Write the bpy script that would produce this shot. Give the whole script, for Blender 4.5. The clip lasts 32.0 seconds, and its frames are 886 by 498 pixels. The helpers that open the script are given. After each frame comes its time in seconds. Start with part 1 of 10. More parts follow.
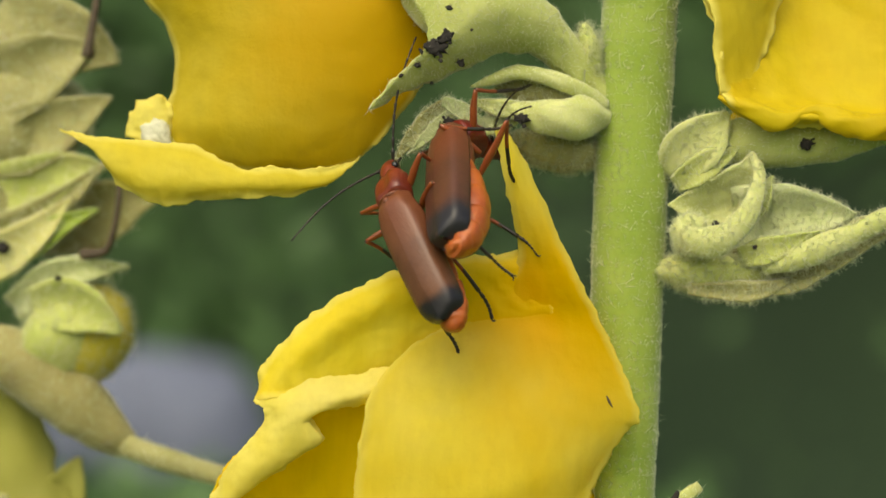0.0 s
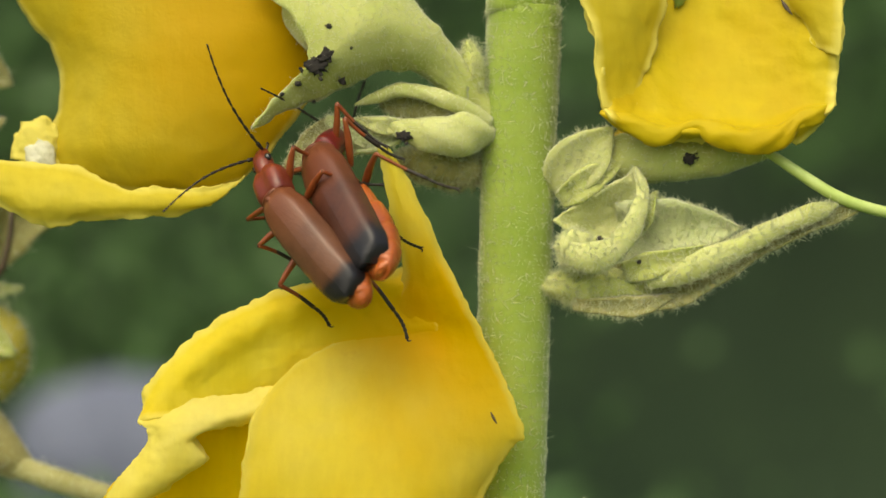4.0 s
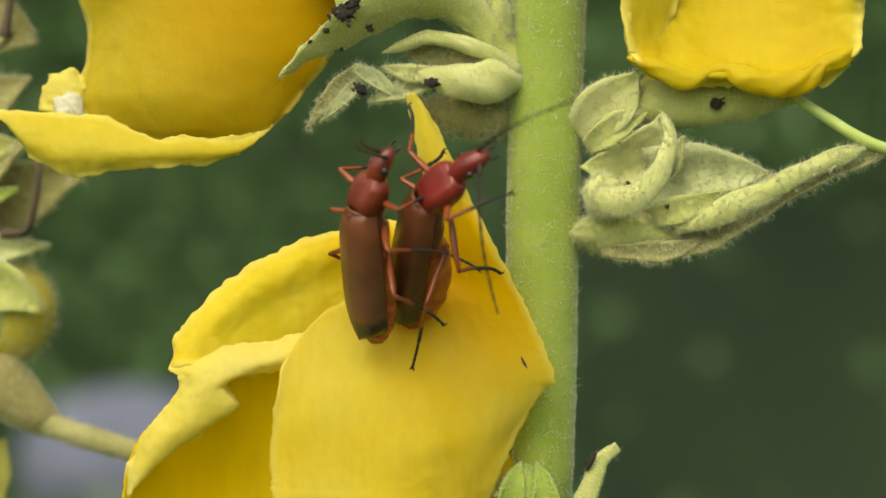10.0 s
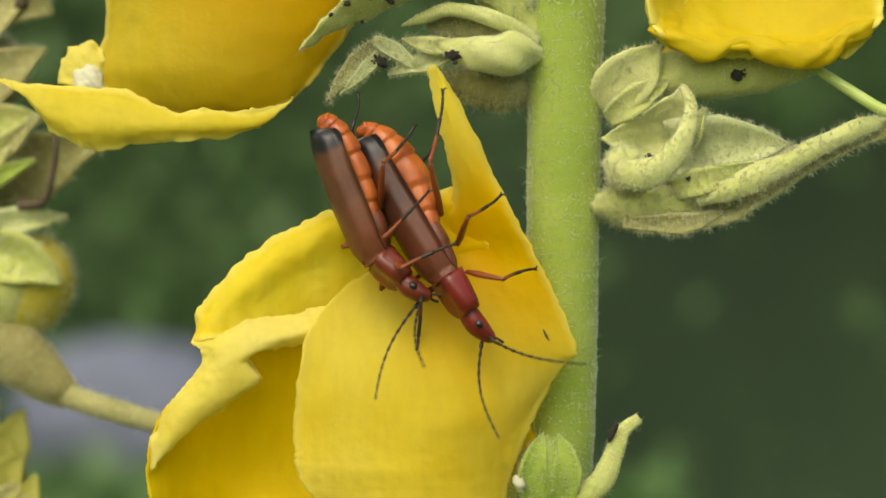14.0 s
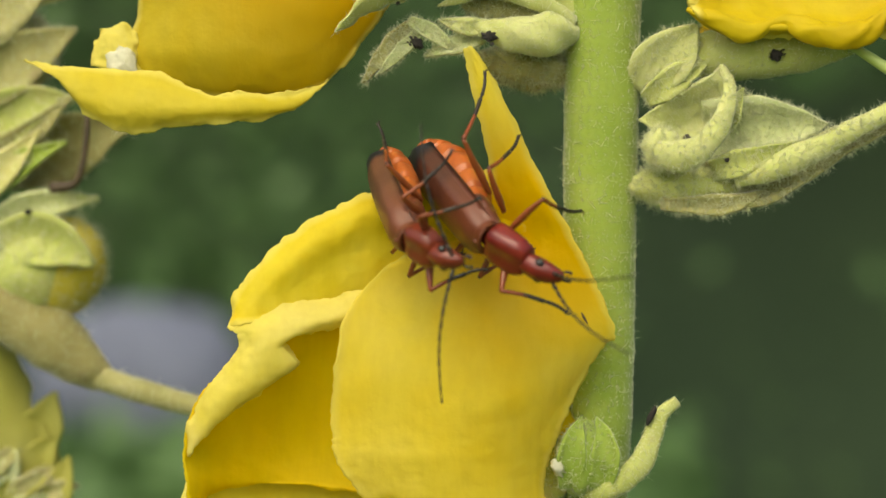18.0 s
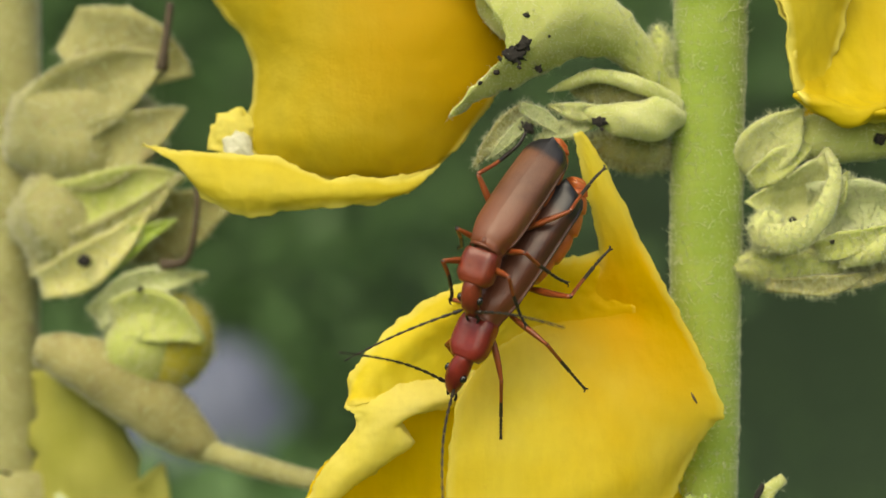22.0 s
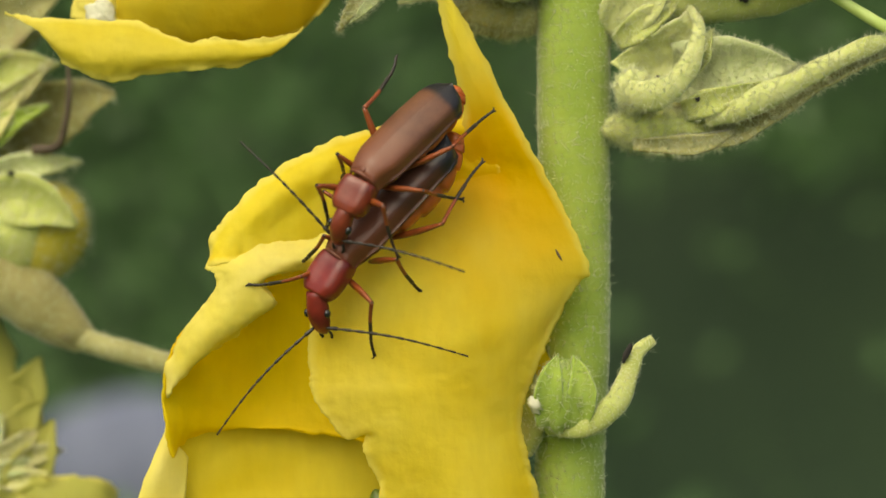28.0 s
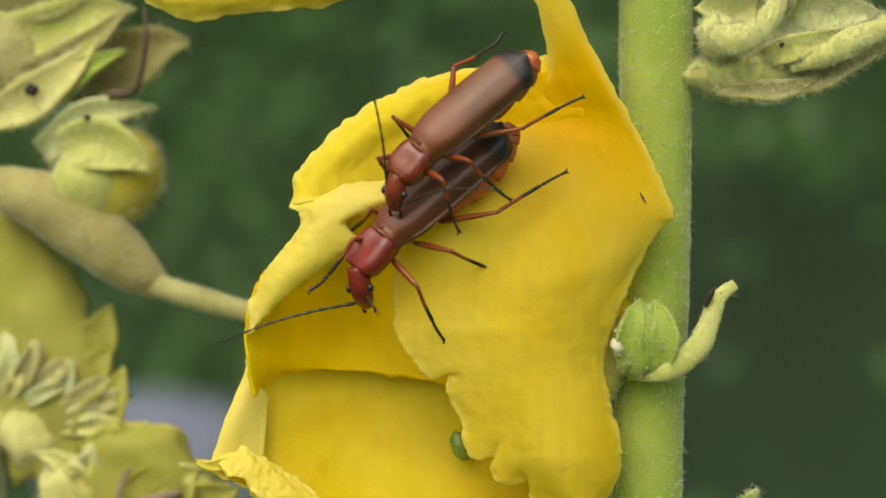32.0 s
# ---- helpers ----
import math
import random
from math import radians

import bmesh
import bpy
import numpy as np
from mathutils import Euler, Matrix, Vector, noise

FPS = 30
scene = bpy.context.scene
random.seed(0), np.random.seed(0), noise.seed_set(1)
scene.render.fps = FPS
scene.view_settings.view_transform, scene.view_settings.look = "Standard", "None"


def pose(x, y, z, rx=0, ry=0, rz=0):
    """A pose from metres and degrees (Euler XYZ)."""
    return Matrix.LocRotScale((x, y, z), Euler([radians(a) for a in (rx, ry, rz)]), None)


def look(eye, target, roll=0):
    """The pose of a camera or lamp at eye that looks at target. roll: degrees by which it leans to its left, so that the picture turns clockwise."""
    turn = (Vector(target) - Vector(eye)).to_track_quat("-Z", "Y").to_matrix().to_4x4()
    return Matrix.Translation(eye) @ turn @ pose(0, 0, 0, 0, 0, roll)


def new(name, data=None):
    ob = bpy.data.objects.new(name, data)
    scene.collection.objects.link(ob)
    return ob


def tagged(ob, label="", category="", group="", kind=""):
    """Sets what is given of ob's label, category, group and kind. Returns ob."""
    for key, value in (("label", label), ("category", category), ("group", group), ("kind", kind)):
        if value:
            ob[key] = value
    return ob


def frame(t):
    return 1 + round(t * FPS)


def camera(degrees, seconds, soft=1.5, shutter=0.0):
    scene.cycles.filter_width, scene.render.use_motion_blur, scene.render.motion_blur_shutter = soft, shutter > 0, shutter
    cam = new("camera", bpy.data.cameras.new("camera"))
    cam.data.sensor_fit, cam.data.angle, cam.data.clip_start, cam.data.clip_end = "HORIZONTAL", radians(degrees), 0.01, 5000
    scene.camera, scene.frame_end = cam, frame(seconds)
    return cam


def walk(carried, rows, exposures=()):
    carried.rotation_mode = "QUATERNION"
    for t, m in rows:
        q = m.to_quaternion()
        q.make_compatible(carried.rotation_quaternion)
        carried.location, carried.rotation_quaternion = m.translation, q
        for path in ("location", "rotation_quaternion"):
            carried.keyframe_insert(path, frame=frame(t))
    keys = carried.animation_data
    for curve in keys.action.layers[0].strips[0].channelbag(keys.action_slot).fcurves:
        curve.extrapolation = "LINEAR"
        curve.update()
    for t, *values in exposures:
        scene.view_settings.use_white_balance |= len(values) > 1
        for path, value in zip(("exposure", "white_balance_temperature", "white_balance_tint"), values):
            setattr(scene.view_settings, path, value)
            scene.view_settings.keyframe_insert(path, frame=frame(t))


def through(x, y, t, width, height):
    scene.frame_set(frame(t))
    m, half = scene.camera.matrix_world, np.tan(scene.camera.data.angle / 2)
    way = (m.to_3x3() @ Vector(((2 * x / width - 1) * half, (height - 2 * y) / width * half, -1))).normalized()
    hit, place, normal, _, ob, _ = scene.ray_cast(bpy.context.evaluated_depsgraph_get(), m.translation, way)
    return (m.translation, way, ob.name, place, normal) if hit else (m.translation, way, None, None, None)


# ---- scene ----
# A pair of red soldier beetles on a yellow mullein flower. Lengths inside the helpers below are in millimetres.
cam = camera(24, 32.0)
walk(cam, [
    (0, pose(-0.001052, -0.091835, 0.003792, 89.4, -1.3, 0.4)),
    (0.5, pose(-0.001639, -0.091939, 0.00261, 90.2, -1.3, 0.2)),
    (1, pose(-0.001304, -0.091734, 0.002224, 90.3, -1.3, 0.3)),
    (1.5, pose(-0.001854, -0.091408, 0.00312, 90, -1.2, 0)),
    (2, pose(0.000053, -0.091186, 0.003588, 89.9, -1.1, -0.1)),
    (2.5, pose(-0.001006, -0.091167, 0.003078, 90.3, -1.1, 0.1)),
    (3, pose(-0.000117, -0.091299, 0.002057, 90.2, -1.1, -0.1)),
    (3.5, pose(0.003136, -0.091563, 0.003742, 89.8, -0.8, 0.2)),
    (5.5, pose(0.003859, -0.092337, 0.001071, 92.3, -0.1, -0.6)),
    (6, pose(0.001778, -0.092565, -0.000473, 93, -0.2, -0.3)),
    (6.5, pose(0.000453, -0.092811, 0.000183, 92.7, -0.2, -0.3)),
    (7, pose(0.003129, -0.092607, 0.000773, 92, 0, -0.4)),
    (7.5, pose(0.003362, -0.091854, 0.000147, 92.1, -0.1, -0.1)),
    (8, pose(0.002432, -0.091769, 0.001452, 92.6, -0.2, 0.1)),
    (8.5, pose(0.002487, -0.091571, 0.001992, 91, -0.3, -0.2)),
    (9, pose(0.003565, -0.091726, 0.002137, 90.8, -0.2, 0)),
    (9.5, pose(0.003112, -0.091911, 0.000728, 91.4, -0.2, 0.3)),
    (10, pose(0.00235, -0.091988, 0.000346, 90.6, -0.2, 0.1)),
    (10.5, pose(0.002374, -0.091874, -0.001087, 90.8, -0.1, 0.4)),
    (11, pose(0.002105, -0.092111, -0.001812, 90.8, 0, 0.1)),
    (11.5, pose(0.00138, -0.092302, -0.000634, 90.3, 0, 0)),
    (12, pose(0.000952, -0.09218, 0.000323, 90.1, 0, 0.2)),
    (12.5, pose(0.001355, -0.092239, 0.000408, 90.4, 0, 0)),
    (13, pose(0.001419, -0.092039, -0.000922, 90, 0.1, 0)),
    (13.5, pose(0.000555, -0.09199, 0.001657, 89.4, 0, -0.2)),
    (14, pose(0.000751, -0.092034, 0.001554, 89.1, 0, -0.3)),
    (14.5, pose(0.000836, -0.092324, 0.000962, 89.7, 0.1, -0.1)),
    (15, pose(-0.000237, -0.092251, 0.001203, 89, 0.1, 0)),
    (15.5, pose(-0.001288, -0.092061, 0.001592, 88.7, 0.2, 0)),
    (17.5, pose(-0.001293, -0.09167, 0.002685, 87.5, 0.2, -0.1)),
    (18, pose(-0.000548, -0.091389, 0.002551, 88, 0.2, -0.1)),
    (18.5, pose(0.001019, -0.091246, 0.002342, 87.9, 0.3, -0.3)),
    (19, pose(-0.00021, -0.091407, 0.003467, 87.3, 0.3, -0.2)),
    (19.5, pose(-0.002097, -0.091741, 0.003104, 87.5, 0.2, -0.5)),
    (20, pose(-0.002845, -0.092063, 0.00298, 88.5, 0, -0.4)),
    (20.5, pose(-0.000563, -0.09202, 0.004752, 87.9, 0.2, -0.4)),
    (21, pose(-0.00053, -0.091969, 0.003768, 87.6, 0.4, -0.1)),
    (21.5, pose(-0.00294, -0.092283, 0.004838, 88.2, 0.2, -0.2)),
    (22, pose(-0.004703, -0.093283, 0.005118, 88.7, 0.3, 0.4)),
    (22.5, pose(-0.004572, -0.094178, 0.004914, 89.6, 0.4, 0.1)),
    (23, pose(-0.005352, -0.094645, -0.000753, 89.2, 0.2, 0)),
    (23.5, pose(-0.003514, -0.09437, -0.000338, 89.7, 0.4, -0.2)),
    (24, pose(-0.001614, -0.093841, -0.002693, 90.3, 0.3, 0)),
    (24.5, pose(-0.000244, -0.092519, -0.00329, 90, 0.5, -0.3)),
    (25, pose(0.000421, -0.091845, -0.001712, 90.9, 0.4, -0.4)),
    (25.5, pose(0.000915, -0.091347, -0.001693, 90.5, 0.3, -0.5)),
    (27.5, pose(0.002634, -0.092447, -0.004449, 91.4, 0.7, 0.1)),
    (28, pose(0.000958, -0.092386, -0.005051, 91.1, 0.9, 0.2)),
    (28.5, pose(0.000834, -0.092682, -0.005707, 91.2, 0.8, 0.1)),
    (29, pose(-0.000773, -0.092982, -0.007423, 90.7, 0.6, -0.1)),
    (29.5, pose(-0.000692, -0.092526, -0.007055, 89.5, 0.6, 0.3)),
    (30, pose(-0.000911, -0.092334, -0.006605, 89.6, 0.4, 0.2)),
    (30.5, pose(-0.001142, -0.09244, -0.007331, 90.5, 0.4, 0)),
    (31, pose(-0.000062, -0.092255, -0.007397, 90.2, 0.5, 0.2)),
    (31.5, pose(-0.00223, -0.092129, -0.0066, 90.5, 0.5, 0.1)),
    (32, pose(-0.00289, -0.092274, -0.008231, 91.5, 0.3, 0.1)),
], exposures=[(0, 0.44, 7200, 0), (32, 0.44, 7200, 0)])
cam.data.dof.use_dof = True
cam.data.dof.focus_distance = 0.0908
cam.data.dof.aperture_fstop = 36

# ---- world and light: a bright overcast day ----
world = bpy.data.worlds.new("overcast_sky")
scene.world = world
world.use_nodes = True
wn = world.node_tree.nodes
sky = wn.new("ShaderNodeTexSky")
sky.sky_type = 'NISHITA'
sky.sun_disc = False
sky.sun_elevation = radians(52)
sky.sun_rotation = radians(200)
sky.air_density, sky.dust_density, sky.ozone_density = 0.8, 6.0, 0.6
wn["Background"].inputs["Strength"].default_value = 0.15
world.node_tree.links.new(sky.outputs[0], wn["Background"].inputs["Color"])

sun_data = bpy.data.lights.new("sun", 'SUN')
sun_data.energy, sun_data.angle, sun_data.color = 0.6, radians(80), (1.0, 0.96, 0.88)
sun = new("sun", sun_data)
sun.matrix_world = look((-0.25, -0.92, 0.75), (0, 0, 0))

MM = 0.001
rng = random.Random(7)


# ---- materials ----
def material(name):
    m = bpy.data.materials.new(name)
    m.use_nodes = True
    nt = m.node_tree
    return m, nt, nt.nodes["Principled BSDF"]


def node(nt, kind, **values):
    n = nt.nodes.new(kind)
    for key, value in values.items():
        n.inputs[key].default_value = value
    return n


def noise_tex(nt, size_mm, detail=4.0, rough=0.55, stretch=None):
    """A noise whose grains are about size_mm wide, in the object's own space."""
    co = nt.nodes.new("ShaderNodeTexCoord")
    out = co.outputs["Object"]
    if stretch:
        mp = nt.nodes.new("ShaderNodeMapping")
        mp.inputs["Scale"].default_value = stretch
        nt.links.new(out, mp.inputs["Vector"])
        out = mp.outputs[0]
    n = node(nt, "ShaderNodeTexNoise", Scale=1.0 / (size_mm * MM), Detail=detail, Roughness=rough)
    nt.links.new(out, n.inputs["Vector"])
    return n


def ramp(nt, source, stops):
    r = nt.nodes.new("ShaderNodeValToRGB")
    el = r.color_ramp.elements
    while len(el) < len(stops):
        el.new(0.5)
    for e, (p, c) in zip(el, stops):
        e.position, e.color = p, (*c, 1)
    nt.links.new(source, r.inputs[0])
    return r


def mixed(nt, a, b, fac, how='MIX'):
    m = nt.nodes.new("ShaderNodeMix")
    m.data_type, m.blend_type = 'RGBA', how
    for sock, v in ((m.inputs[6], a), (m.inputs[7], b), (m.inputs[0], fac)):
        if isinstance(v, (tuple, float, int)):
            sock.default_value = (*v, 1) if isinstance(v, tuple) else v
        else:
            nt.links.new(v, sock)
    return m.outputs[2]


def bump(nt, bsdf, height, strength, dist_mm):
    b = node(nt, "ShaderNodeBump", Strength=strength, Distance=dist_mm * MM)
    nt.links.new(height, b.inputs["Height"])
    nt.links.new(b.outputs[0], bsdf.inputs["Normal"])
    return b


def petal_material(name, deep, mid, pale, through=0.35, stain=0.25, throat=None, reach=(3.0, 11.0), depth=(0.87, 0.62, 0.004)):
    """Yellow petal; it grows deeper in colour towards the throat (a point in mm), slightly as mullein petals do, mostly
    to paint in light seen through them.
    """
    m, nt, b = material(name)
    big = noise_tex(nt, 7.0, 3.0)
    fine = noise_tex(nt, 0.35, 5.0, 0.6)
    vein = noise_tex(nt, 1.2, 3.0, 0.5, (2.6, 2.6, 0.5))
    col = ramp(nt, big.outputs[0], ((0.3, deep), (0.5, mid), (0.72, pale))).outputs[0]
    v = ramp(nt, vein.outputs[0], ((0.35, (0.86, 0.84, 0.8)), (0.6, (1, 1, 1)))).outputs[0]
    col = mixed(nt, col, v, 0.25, 'MULTIPLY')
    g = ramp(nt, fine.outputs[0], ((0.3, (0.86, 0.83, 0.75)), (0.62, (1, 1, 1)))).outputs[0]
    col = mixed(nt, col, g, 0.12, 'MULTIPLY')
    if throat:
        co = nt.nodes.new("ShaderNodeTexCoord")
        far = nt.nodes.new("ShaderNodeVectorMath")
        far.operation = 'DISTANCE'
        far.inputs[1].default_value = [c * MM for c in throat]
        nt.links.new(co.outputs["Object"], far.inputs[0])
        wob = nt.nodes.new("ShaderNodeMath")
        wob.operation = 'MULTIPLY_ADD'
        wob.inputs[1].default_value = 0.006
        nt.links.new(big.outputs[0], wob.inputs[0])
        nt.links.new(far.outputs["Value"], wob.inputs[2])
        mr = nt.nodes.new("ShaderNodeMapRange")
        mr.interpolation_type = 'SMOOTHSTEP'
        mr.inputs["From Min"].default_value = (reach[0] + 3) * MM
        mr.inputs["From Max"].default_value = (reach[1] + 3) * MM
        nt.links.new(wob.outputs[0], mr.inputs["Value"])
        col = mixed(nt, depth, col, mr.outputs[0])
    s = ramp(nt, noise_tex(nt, 2.2, 6.0, 0.7).outputs[0], ((0.64, (0, 0, 0)), (0.76, (1, 1, 1)))).outputs[0]
    sm = nt.nodes.new("ShaderNodeMath")
    sm.operation = 'MULTIPLY'
    sm.inputs[1].default_value = stain
    nt.links.new(s, sm.inputs[0])
    col = mixed(nt, col, (0.5, 0.26, 0.02), sm.outputs[0])
    rim = nt.nodes.new("ShaderNodeAttribute")
    rim.attribute_name = "rim"
    col = mixed(nt, col, (0.90, 0.82, 0.20), ramp(nt, rim.outputs["Fac"], ((0.25, (0, 0, 0)), (1.0, (0.75,) * 3))).outputs[0])
    nt.links.new(col, b.inputs["Base Color"])
    b.inputs["Roughness"].default_value = 0.6
    b.inputs["Specular IOR Level"].default_value = 0.25
    b.inputs["Sheen Weight"].default_value = 0.04
    rough = nt.nodes.new("ShaderNodeMath")
    rough.operation = 'MULTIPLY_ADD'
    rough.inputs[1].default_value = 0.9
    nt.links.new(vein.outputs[0], rough.inputs[0])
    nt.links.new(fine.outputs[0], rough.inputs[2])
    bb = bump(nt, b, rough.outputs[0], 0.28, 0.10)
    tr = nt.nodes.new("ShaderNodeBsdfTranslucent")
    nt.links.new(col, tr.inputs[0])
    nt.links.new(bb.outputs[0], tr.inputs["Normal"])
    mix = nt.nodes.new("ShaderNodeMixShader")
    mix.inputs[0].default_value = through
    nt.links.new(b.outputs[0], mix.inputs[1])
    nt.links.new(tr.outputs[0], mix.inputs[2])
    nt.links.new(mix.outputs[0], nt.nodes["Material Output"].inputs["Surface"])
    return m


def felt_material(name, a, b_col, fleck, fleck_amount=0.45, brown=None):
    """Hairy green plant skin: two tones, pale felt flecks, a few brown marks."""
    m, nt, b = material(name)
    big = noise_tex(nt, 2.5, 3.0)
    fine = noise_tex(nt, 0.24, 2.0, 0.6)
    col = ramp(nt, big.outputs[0], ((0.32, a), (0.68, b_col))).outputs[0]
    fl = ramp(nt, fine.outputs[0], ((0.42, (0, 0, 0)), (0.75, (fleck_amount,) * 3))).outputs[0]
    col = mixed(nt, col, fleck, fl)
    if brown:
        br = ramp(nt, noise_tex(nt, 1.6, 5.0, 0.65).outputs[0], ((0.56, (0, 0, 0)), (0.78, (0.7,) * 3))).outputs[0]
        col = mixed(nt, col, brown, br)
    nt.links.new(col, b.inputs["Base Color"])
    b.inputs["Roughness"].default_value = 0.8
    b.inputs["Specular IOR Level"].default_value = 0.2
    b.inputs["Sheen Weight"].default_value = 0.5
    b.inputs["Sheen Roughness"].default_value = 0.4
    b.inputs["Subsurface Weight"].default_value = 0.15
    b.inputs["Subsurface Radius"].default_value = (0.6, 0.8, 0.2)
    b.inputs["Subsurface Scale"].default_value = 0.4 * MM
    bump(nt, b, fine.outputs[0], 0.16, 0.10)
    return m


def chitin_material(name, a, b_col, rough=0.32, grain=0.12, coat=0.25, dark_end=None, sub=0.0, shoulder=None):
    """Beetle shell: mottled colour, fine grain, soft gloss. dark_end: (y from, y to) in mm between which it turns black;
    shoulder: the colour that it has towards the neck."""
    m, nt, b = material(name)
    big = noise_tex(nt, 1.3, 4.0)
    fine = noise_tex(nt, grain, 3.0, 0.6, (1.0, 0.45, 1.0))
    col = ramp(nt, big.outputs[0], ((0.3, a), (0.7, b_col))).outputs[0]
    if dark_end:
        co = nt.nodes.new("ShaderNodeTexCoord")
        sep = nt.nodes.new("ShaderNodeSeparateXYZ")
        nt.links.new(co.outputs["Object"], sep.inputs[0])
        add = nt.nodes.new("ShaderNodeMath")
        add.operation = 'MULTIPLY_ADD'
        add.inputs[1].default_value = 0.0007
        nt.links.new(big.outputs[0], add.inputs[0])
        nt.links.new(sep.outputs[1], add.inputs[2])
        mr = nt.nodes.new("ShaderNodeMapRange")
        mr.interpolation_type = 'SMOOTHSTEP'
        mr.inputs["From Min"].default_value = dark_end[0] * MM
        mr.inputs["From Max"].default_value = dark_end[1] * MM
        nt.links.new(add.outputs[0], mr.inputs["Value"])
        if shoulder:
            ms = nt.nodes.new("ShaderNodeMapRange")
            ms.interpolation_type = 'SMOOTHSTEP'
            ms.inputs["From Min"].default_value = -0.2 * MM
            ms.inputs["From Max"].default_value = 3.3 * MM
            nt.links.new(add.outputs[0], ms.inputs["Value"])
            col = mixed(nt, col, shoulder, ms.outputs[0])
        col = mixed(nt, (0.012, 0.011, 0.014), col, mr.outputs[0])
    nt.links.new(col, b.inputs["Base Color"])
    b.inputs["Roughness"].default_value = rough
    b.inputs["Coat Weight"].default_value = coat
    b.inputs["Specular IOR Level"].default_value = 0.35
    b.inputs["Coat Roughness"].default_value = 0.24
    b.inputs["Sheen Weight"].default_value = 0.0
    if sub:
        b.inputs["Subsurface Weight"].default_value = sub
        b.inputs["Subsurface Radius"].default_value = (1.0, 0.35, 0.1)
        b.inputs["Subsurface Scale"].default_value = 0.5 * MM
    bump(nt, b, fine.outputs[0], 0.35, 0.05)
    return m


def plain_material(name, a, b_col, size_mm, rough=0.8, bump_mm=0.0, through=0.0):
    m, nt, b = material(name)
    n = noise_tex(nt, size_mm, 5.0, 0.6)
    col = ramp(nt, n.outputs[0], ((0.3, a), (0.7, b_col))).outputs[0]
    nt.links.new(col, b.inputs["Base Color"])
    b.inputs["Roughness"].default_value = rough
    if bump_mm:
        bump(nt, b, n.outputs[0], 0.6, bump_mm)
    if through:
        tr = nt.nodes.new("ShaderNodeBsdfTranslucent")
        nt.links.new(col, tr.inputs[0])
        mix = nt.nodes.new("ShaderNodeMixShader")
        mix.inputs[0].default_value = through
        nt.links.new(b.outputs[0], mix.inputs[1])
        nt.links.new(tr.outputs[0], mix.inputs[2])
        nt.links.new(mix.outputs[0], nt.nodes["Material Output"].inputs["Surface"])
    return m


YELLOW = petal_material("petal_yellow", (0.62, 0.45, 0.007), (0.65, 0.51, 0.012), (0.68, 0.57, 0.035), 0.30)
YELLOW_PALE = petal_material("petal_pale_yellow", (0.65, 0.51, 0.018), (0.68, 0.56, 0.04), (0.71, 0.61, 0.08), 0.35, 0.22)
YELLOW_RIM = petal_material("petal_rim_pale", (0.85, 0.75, 0.08), (0.87, 0.79, 0.18), (0.89, 0.82, 0.3), 0.5, 0.15)
# hanging flower's shaded side: the shade is put into this lower yellow
YELLOW_SHADE = petal_material("petal_shaded_yellow", (0.61, 0.46, 0.011), (0.64, 0.51, 0.03), (0.67, 0.56, 0.06), 0.4, 0.3, (-4.0, 0.5, 12.5), (2.0, 10.5), (0.68, 0.43, 0.004))
YELLOW_LIP = petal_material("petal_lip_yellow", (0.72, 0.59, 0.03), (0.75, 0.64, 0.06), (0.78, 0.68, 0.11), 0.45, 0.2)
# yellow light thrown about inside the cup is partly put into this colour
YELLOW_DEEP = petal_material("petal_deep_yellow", (0.84, 0.6, 0.006), (0.86, 0.66, 0.01), (0.88, 0.71, 0.02), 0.5, 0.1)
YELLOW_FRONT = petal_material("petal_front_yellow", (0.88, 0.75, 0.05), (0.90, 0.80, 0.10), (0.91, 0.83, 0.18), 0.66, 0.2, (4.98, -0.5, 0.42), (1.0, 8.5))
YELLOW_UPPER = petal_material("petal_upper_yellow", (0.84, 0.67, 0.015), (0.87, 0.74, 0.05), (0.88, 0.79, 0.13), 0.5, 0.2, (1.76, 1, -0.31), (0.5, 7.0))
YELLOW_FAR = petal_material("petal_greenish_yellow", (0.48, 0.48, 0.09), (0.56, 0.55, 0.14), (0.62, 0.61, 0.22), 0.45, 0.1)
STEM = felt_material("stem_felt", (0.215, 0.31, 0.036), (0.28, 0.365, 0.062), (0.46, 0.54, 0.19), 0.24)
SEPAL = felt_material("sepal_felt", (0.37, 0.42, 0.095), (0.47, 0.50, 0.17), (0.60, 0.62, 0.33), 0.25, (0.38, 0.34, 0.14))
CREAM = felt_material("calyx_cream_felt", (0.44, 0.48, 0.15), (0.55, 0.57, 0.25), (0.66, 0.66, 0.40), 0.2, (0.42, 0.40, 0.17))
SEPAL_GREY = felt_material("sepal_grey_felt", (0.40, 0.45, 0.18), (0.51, 0.55, 0.29), (0.68, 0.71, 0.50), 0.35)
SEPAL_DRY = felt_material("sepal_dry_felt", (0.25, 0.245, 0.085), (0.37, 0.355, 0.145), (0.52, 0.49, 0.29), 0.35, (0.19, 0.13, 0.06))
HAIR = plain_material("plant_hair", (0.82, 0.85, 0.60), (0.90, 0.91, 0.74), 0.6, 0.6, 0, 0.65)
WOOL = plain_material("plant_wool", (0.84, 0.89, 0.56), (0.91, 0.94, 0.70), 0.6, 0.6, 0, 0.6)
SMUT = plain_material("black_smut", (0.008, 0.007, 0.006), (0.03, 0.025, 0.02), 0.2, 0.9)
STYLE = plain_material("style_green", (0.42, 0.55, 0.12), (0.55, 0.66, 0.22), 1.0, 0.4)
STYLE_DRY = plain_material("style_dry_brown", (0.05, 0.035, 0.02), (0.10, 0.07, 0.04), 0.5, 0.7)
STIGMA = plain_material("stigma_dark_green", (0.10, 0.16, 0.02), (0.20, 0.26, 0.04), 0.5, 0.35)
